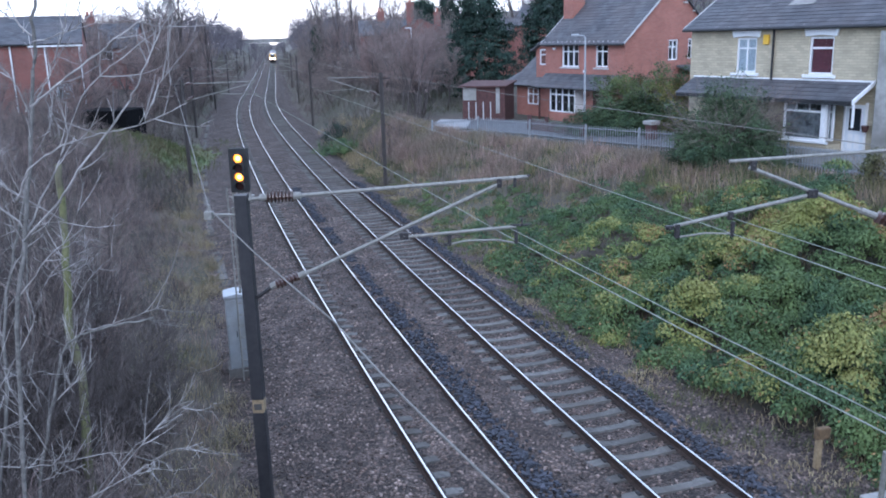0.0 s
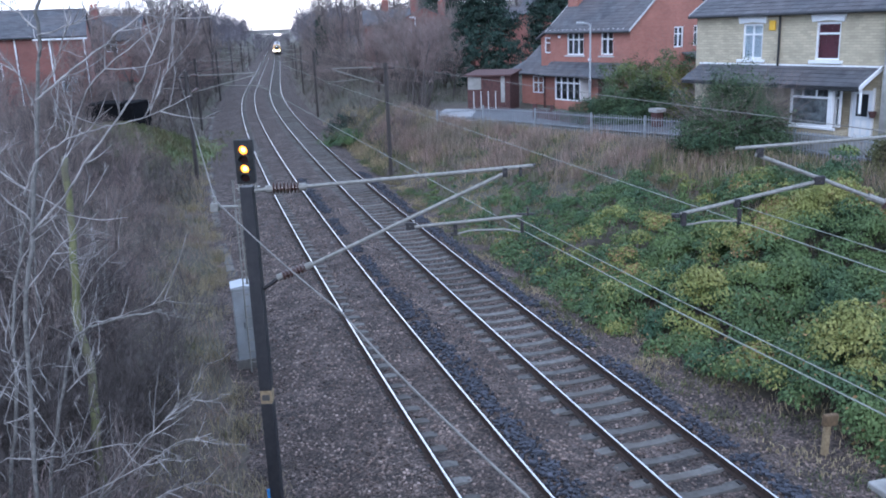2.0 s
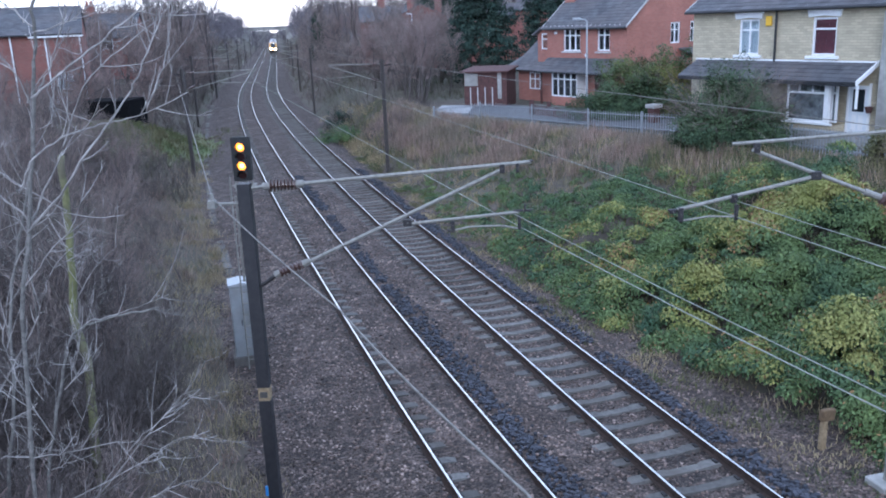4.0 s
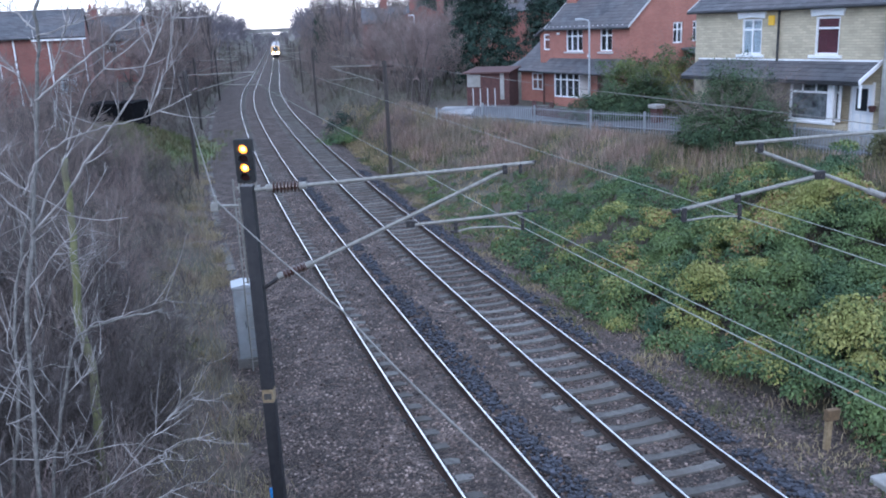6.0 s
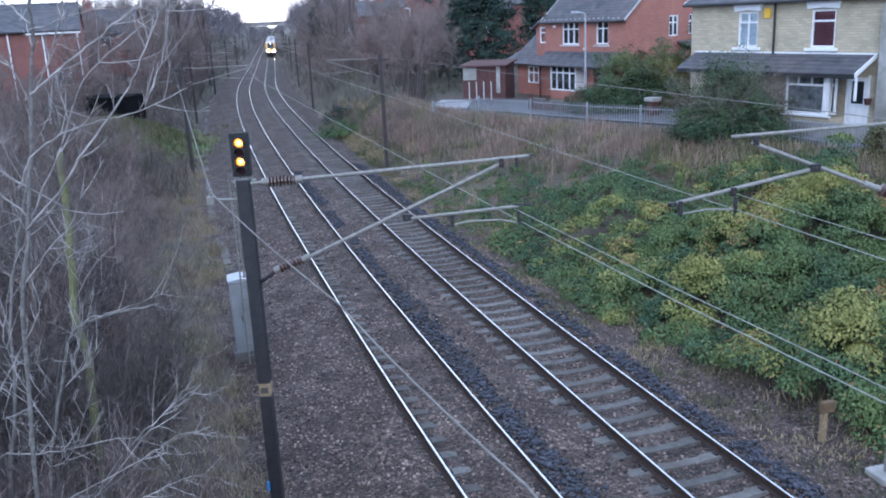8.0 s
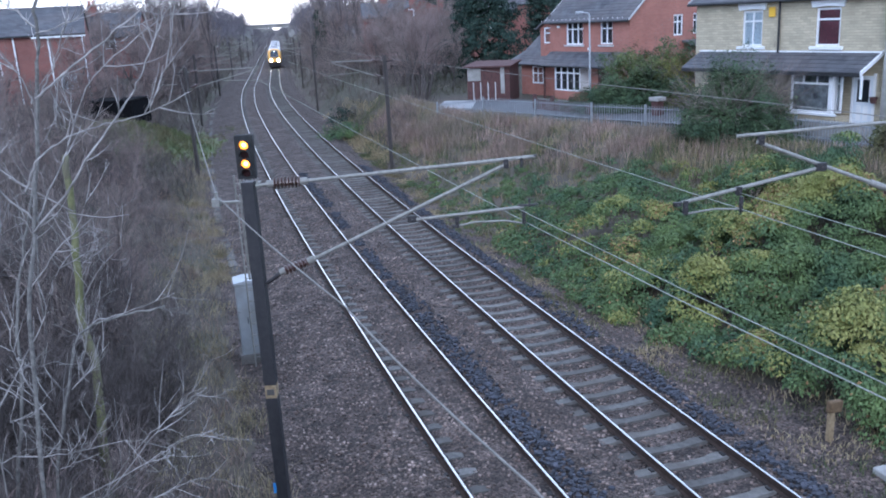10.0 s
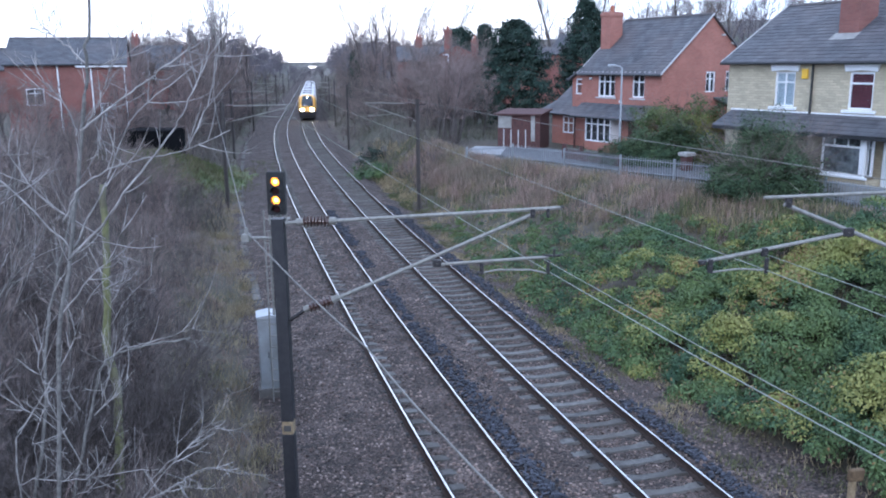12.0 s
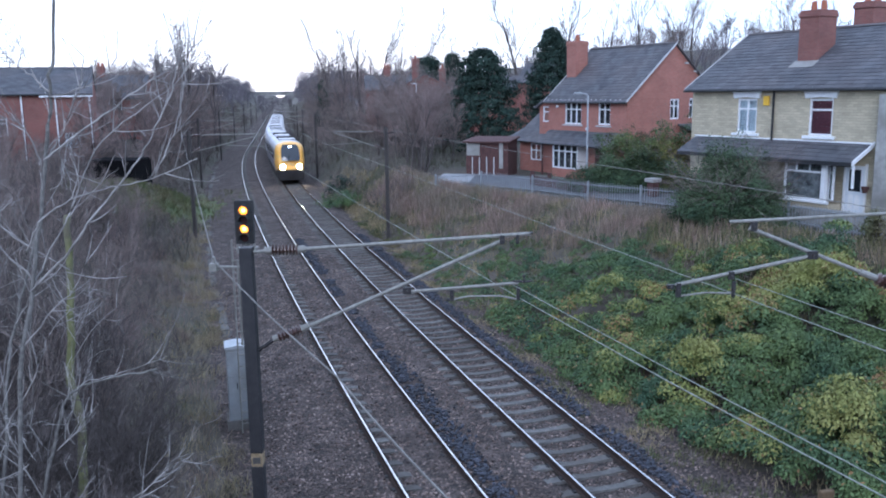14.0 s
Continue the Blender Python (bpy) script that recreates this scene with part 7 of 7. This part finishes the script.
def build_ivy():
    """Low shrubs in rounded heads over the bank: deep green, some heads olive or yellow with rusty leaves."""
    rnd = random.Random(77)
    rng = np.random.default_rng(77)
    heads = []
    for i in range(4300):
        s, u = bank_point(rnd, 7, 7 + 41 * rnd.random() ** 0.7, -0.01, 0.9)
        toe = 4.2 + 0.8 * (1 - smooth(12, 22, s))
        if u < toe + 0.75 * (1 - smooth(15, 27, s)) + 0.3 * lumps(s, u, 1.2, 15):
            continue
        f = (u - toe) / (float(np.interp(s, EDGE_S, EDGE_U)) - toe)
        fade = 1 - smooth(22, 40, s)
        limit = 0.46 + 0.26 * fade + 0.2 * lumps(s, u, 2.5, 6)
        if f > limit + 0.14 * rnd.random():
            continue
        x, y, _, _ = line(s, u)
        z = ground_z(s, u)
        swell = max(0.0, 0.42 + 1.3 * lumps(x, y, 2.3, 12) + 0.5 * lumps(x, y, 1.0, 13)) * (1.15 * fade + 0.06) * smooth(-0.02, 0.12, f)
        # real yellow patches by noise; swell tops also lightened, top light in the colour
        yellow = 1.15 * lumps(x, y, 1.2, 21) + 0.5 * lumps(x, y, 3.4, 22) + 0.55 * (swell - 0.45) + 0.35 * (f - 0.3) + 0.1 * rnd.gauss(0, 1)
        rusty = max(0.0, lumps(x, y, 2.2, 27)) if yellow > 0.3 else 0.03 * (f < 0.25)
        r = rnd.uniform(0.22, 0.52) * (0.6 + 0.4 * fade)
        heads.append((x, y, z + swell, r, r * rnd.uniform(0.7, 1.1), 1.0 if s < 26 else 0.6, yellow - 0.25 * (1 - fade), rusty))
    h = np.array(heads)
    h = np.repeat(h, np.maximum(40, 215 * (h[:, 3] / 0.35) ** 1.5 * h[:, 5]).astype(int), 0)
    d = unit(rng.normal(size=(len(h), 3)))
    d[:, 2] = np.abs(d[:, 2]) - 0.25
    size = np.stack([h[:, 3], h[:, 3], h[:, 4]], 1)
    p = h[:, :3] + d * size * rng.uniform(0.72, 1.06, (len(h), 1)) + rng.normal(size=d.shape) * 0.025
    normal = d + rng.normal(size=d.shape) * 0.45 + (0, 0, 0.35)
    # upward leaves shifted to lighter tones: light from above put into leaf colour
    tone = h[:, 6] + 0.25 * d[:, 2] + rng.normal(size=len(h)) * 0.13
    rust = rng.random(len(h)) < h[:, 7] * 1.2
    t = empty("shrub_bank", Matrix(), "dense green low shrubs with yellowing heads on the bank", "shrub", kind="stuff")
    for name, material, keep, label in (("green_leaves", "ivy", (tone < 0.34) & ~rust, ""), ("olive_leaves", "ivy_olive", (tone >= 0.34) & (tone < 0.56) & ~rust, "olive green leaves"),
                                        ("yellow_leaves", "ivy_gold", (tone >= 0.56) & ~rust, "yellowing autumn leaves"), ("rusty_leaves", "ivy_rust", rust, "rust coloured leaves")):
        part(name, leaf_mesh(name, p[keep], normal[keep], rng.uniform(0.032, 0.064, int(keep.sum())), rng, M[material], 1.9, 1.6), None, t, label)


def blades(b, rnd, x, y, z, n, h, spread, lean=0.35, w=0.012):
    for _ in range(n):
        px, py = x + rnd.gauss(0, spread), y + rnd.gauss(0, spread)
        hh = h * rnd.uniform(0.5, 1.25)
        dx, dy = rnd.gauss(0, lean) * hh, rnd.gauss(0, lean) * hh
        a = rnd.uniform(0, math.pi)
        wx, wy = math.cos(a) * w, math.sin(a) * w
        b.add([(px - wx, py - wy, z - 0.05), (px + wx, py + wy, z - 0.05), (px + dx * 0.4 + wx * 0.7, py + dy * 0.4 + wy * 0.7, z + hh * 0.6), (px + dx * 0.4 - wx * 0.7, py + dy * 0.4 - wy * 0.7, z + hh * 0.6), (px + dx, py + dy, z + hh)],
              [(0, 1, 2, 3), (3, 2, 4)])


def build_grass():
    rnd = random.Random(91)
    dead, straw, green = Build(), Build(), Build()
    # dead stems along the top of the right bank
    for i in range(4200):
        s, u = bank_point(rnd, 8, 62, 0.34, 1.06)
        toe = 4.2
        f = (u - toe) / (float(np.interp(s, EDGE_S, EDGE_U)) - toe)
        if f < 0.62 - 0.3 * smooth(32, 48, s) + 0.12 * lumps(s, u, 2.5, 6):
            continue
        x, y, _, _ = line(s, u)
        k = lumps(x, y, 2.2, 30)
        z = ground_z(s, u)
        tall = 0.55 + 0.4 * k if f < 0.98 else 0.3
        pick = k + 0.25 * rnd.gauss(0, 1) + (0.3 if s > 34 else -0.3)
        target = dead if pick > 0.0 else green if pick < -0.22 else straw
        blades(target, rnd, x, y, z, 12, max(0.2, tall), 0.22, 0.32, 0.011)
    # low grass between
    for i in range(4800):
        s, u = bank_point(rnd, 10, 70, 0.02, 0.95)
        x, y, _, _ = line(s, u)
        blades(green if lumps(x, y, 3, 40) > -0.2 else straw, rnd, x, y, ground_z(s, u), 10, 0.16, 0.2, 0.5, 0.012)
    # fringe at the foot of the bank
    for i in range(1500):
        s, u = bank_point(rnd, 9, 60, -0.09, 0.06)
        x, y, _, _ = line(s, u)
        if lumps(x, y, 1.2, 44) > -0.15:
            blades(green if lumps(x, y, 2, 45) > -0.1 else straw, rnd, x, y, ground_z(s, u), 9, 0.12, 0.14, 0.6, 0.012)
    # straw patches by the cess, right, far along
    for i in range(700):
        s, u = rnd.uniform(52, 80), rnd.uniform(4.3, 7.0)
        x, y, _, _ = line(s, u)
        if lumps(x, y, 3, 41) > -0.15:
            blades(straw, rnd, x, y, ground_z(s, u), 10, 0.35, 0.25, 0.4, 0.014)
    # left cess edge: straw, dead grass, brown stems
    for i in range(2600):
        s, u = 9 + 51 * rnd.random() ** 1.2, -5.6 - 5.5 * rnd.random() ** 1.4
        x, y, _, _ = line(s, u)
        k = lumps(x, y, 1.6, 42)
        if u > -6.1 and k < 0.1:
            continue
        if u < -7.6 and rnd.random() < 0.8:
            continue
        b = green if k > 0.42 else straw if k > -0.1 and u > -8 else dead
        blades(b, rnd, x, y, ground_z(s, u), 14, 0.30 if u > -7.5 else 0.5, 0.2, 0.7, 0.006)
    # grass mound and garden edge on the left
    for i in range(1500):
        x, y = rnd.gauss(-20.3, 1.7), rnd.gauss(55, 6.0)
        s, u = to_line(x, y)
        blades(green, rnd, x, y, ground_z(s, u) + mound_z(x, y), 9, 0.22, 0.3, 0.5, 0.02)
    for name, b, m, label in (("dead_stems", dead, "dry", "brown dead weed stems along the bank"), ("straw_grass", straw, "straw", "pale straw-coloured dead grass"), ("rough_grass", green, "grass", "rough green grass on the banks")):
        tagged(part(name, b, M[m]), label, "grass", kind="stuff")


def build_brush():
    """Brown undergrowth over the wooded banks farther along, too tangled to count."""
    rnd = random.Random(55)
    b = Build()
    for i in range(5200):
        side = rnd.choice((-1, 1))
        s = (54 if side > 0 else 46) + 240 * rnd.random() ** 1.9
        u = side * ((5.6 if side > 0 else 6.9) + 14 * rnd.random() ** 1.3)
        x, y, _, _ = line(s, u)
        if side > 0 and x > -1.5 and y < 64 or (x + 20.5) ** 2 / 9 + (y - 55) ** 2 / 90 < 1:
            continue
        k = 1 + s / 90
        blades(b, rnd, x, y, ground_z(s, u), 7, 0.55 * (0.6 + 0.4 * k), 0.35 * k, 0.6, 0.011 * k)
    tagged(part("undergrowth", b, M["brush"]), "tangled brown undergrowth on the wooded banks", "undergrowth", kind="stuff")


def build_brushwood():
    """Fine leafless undergrowth over the left bank: arching stems with side twigs, too tangled to count."""
    rng = np.random.default_rng(19)
    rnd = random.Random(19)
    roots = []
    for i in range(5200):
        s, u = 9 + 62 * rnd.random() ** 1.4, -7.0 - 12 * rnd.random() ** 1.1
        x, y, _, _ = line(s, u)
        k = lumps(x, y, 2.4, 70)
        if k < -0.35 or (x + 20.5) ** 2 / 9 + (y - 55) ** 2 / 90 < 1:
            continue
        roots.append((x, y, ground_z(s, u), (0.55 + 0.9 * max(0, k + 0.3)) * smooth(-6.6, -9.5, u) + 0.3, 1 + s / 60))
    h = np.array(roots)
    base = h[:, :3] + rng.normal(size=(len(h), 3)) * (0.12, 0.12, 0)
    up = unit(rng.normal(size=base.shape) * (0.5, 0.5, 0.1) + (0, 0, 1.0))
    top = base + up * h[:, 3:4] * rng.uniform(0.6, 1.3, (len(h), 1))
    sets = [(base - (0, 0, 0.05), top, 0.006 * h[:, 4])]
    for level, (n, frac, r) in enumerate(((6, 0.5, 0.004), (3, 0.5, 0.003))):
        a, c = np.repeat(sets[-1][0], n, 0), np.repeat(sets[-1][1], n, 0)
        wide = np.repeat(sets[-1][2], n) * 0.72
        f = rng.uniform(0.2, 0.95, (len(a), 1))
        p = a + (c - a) * f
        length = np.linalg.norm(c - a, axis=1, keepdims=True) * frac * rng.uniform(0.5, 1.2, (len(a), 1))
        tip = p + unit(unit(c - a) + rng.normal(size=p.shape) * 0.75) * length
        sets.append((p, tip, wide))
    t = empty("brushwood", Matrix(), "tangled leafless brown brushwood on the bank", "undergrowth", kind="stuff")
    tone = np.array([lumps(x, y, 3.5, 71) for x, y in h[:, :2]]) + rng.normal(size=len(h)) * 0.2
    for name, material, keep in (("brown_stems", "twig", (tone < 0.18) & (tone > -0.25)), ("reddish_stems", "twig_red", tone >= 0.18), ("dark_stems", "twig_dark", tone <= -0.25)):
        pick = [keep, np.repeat(keep, 6), np.repeat(keep, 18)]
        p, tip, r = (np.concatenate([q[k][m] for q, m in zip(sets, pick)]) for k in range(3))
        part(name, spike_mesh(name, p, tip, r, M[material]), None, t)


def mound_z(x, y):
    return 1.15 * math.exp(-((x + 20.6) / 2.2) ** 2 - ((y - 56) / 8.0) ** 2)


def build_mound():
    b = Build()
    n = 28
    for i in range(n + 1):
        for j in range(n + 1):
            x, y = -26 + 11 * i / n, 38 + 36 * j / n
            b.v.append((x, y, on_ground(x, y) - 0.06 + mound_z(x, y) + 0.05 * lumps(x, y, 1.0, 50)))
    for i in range(n):
        for j in range(n):
            k = i * (n + 1) + j
            b.f.append((k, k + n + 1, k + n + 2, k + 1))
    tagged(part("grass_mound", b, M["turf"], smooth=True), "green grassy earth mound beside the garden shed", "mound", kind="structure")


M["turf"] = mat("turf", (0.06, 0.09, 0.03), (0.11, 0.14, 0.05), 2.0, 0.9, bump=0.5, c3=(0.13, 0.12, 0.06), big=0.5)


def stone(b, rnd, x, y, z, r):
    """An angular ballast stone: a jittered, flattened box of eight corners."""
    a = rnd.uniform(0, math.pi)
    ca, sa = math.cos(a), math.sin(a)
    vs = []
    for k in range(8):
        px = (1 if k & 1 else -1) * r * rnd.uniform(0.55, 1.1)
        py = (1 if k & 2 else -1) * r * rnd.uniform(0.45, 0.9)
        pz = (1 if k & 4 else -1) * r * rnd.uniform(0.4, 0.8)
        vs.append((x + ca * px - sa * py, y + sa * px + ca * py, z + pz))
    b.add(vs, [(0, 2, 3, 1), (4, 5, 7, 6), (0, 1, 5, 4), (2, 6, 7, 3), (0, 4, 6, 2), (1, 3, 7, 5)])


def build_stones():
    rnd = random.Random(13)
    pale, dark, light = Build(), Build(), Build()
    for i in range(26000):
        s = 9 + 36 * rnd.random() ** 1.7
        u = rnd.uniform(-5.9, 5.3)
        if any(abs(u - r) < 0.09 for r in RAILS):
            continue
        x, y, _, _ = line(s, u)
        stone(pale, rnd, x, y, ground_z(s, u) + 0.005, rnd.uniform(0.016, 0.036))
    # larger pale stones on the shoulder
    for i in range(2600):
        s, u = 9 + 26 * rnd.random() ** 1.5, -2.7 - 2.6 * rnd.random()
        x, y, _, _ = line(s, u)
        if lumps(x, y, 0.9, 63) > -0.1:
            stone(light, rnd, x, y, ground_z(s, u) + 0.006, rnd.uniform(0.016, 0.036))
    # dark fresh stone in strips beside two of the rails
    for i in range(6800):
        s = 9 + 42 * rnd.random() ** 1.5
        c = rnd.choice((-0.62, 2.98))
        if lumps(s, c, 1.4, 61) + 0.3 * lumps(s, c, 0.4, 62) < -0.28:
            continue
        w = 0.15 + 0.10 * lumps(s, c, 2.0, 60)
        u = c + rnd.gauss(0, w)
        if any(abs(u - r) < 0.1 for r in RAILS):
            continue
        x, y, _, _ = line(s, u)
        stone(dark, rnd, x, y, ground_z(s, u) + 0.03 + rnd.uniform(0, 0.03), rnd.uniform(0.022, 0.05))
    t = empty("ballast_stones", Matrix(), "loose brown and blue-grey ballast stones", "ballast", kind="stuff")
    part("brown_stones", pale, M["stones"], t)
    part("pale_stones", light, M["light_stones"], t, "paler pinkish stones")
    part("dark_stones", dark, M["dark_stones"], t, "dark blue-grey fresh stones")


build_ivy()
build_brushwood()
build_brush()
build_grass()
build_mound()
build_stones()

# ------------------------------------------------------------ track pieces
build_track("track_down", RAILS[0], RAILS[1], "worn railway track half sunk in brown ballast")
build_track("track_up", RAILS[2], RAILS[3], "railway track on weathered concrete sleepers")


def motions():
    for i, car in enumerate(CARS):
        rows = []
        for t, s in ARC:
            rows.append((t, car_pose(s + CAR_LEN / 2 + i * (CAR_LEN + 0.7))))
        walk(car, rows)


motions()
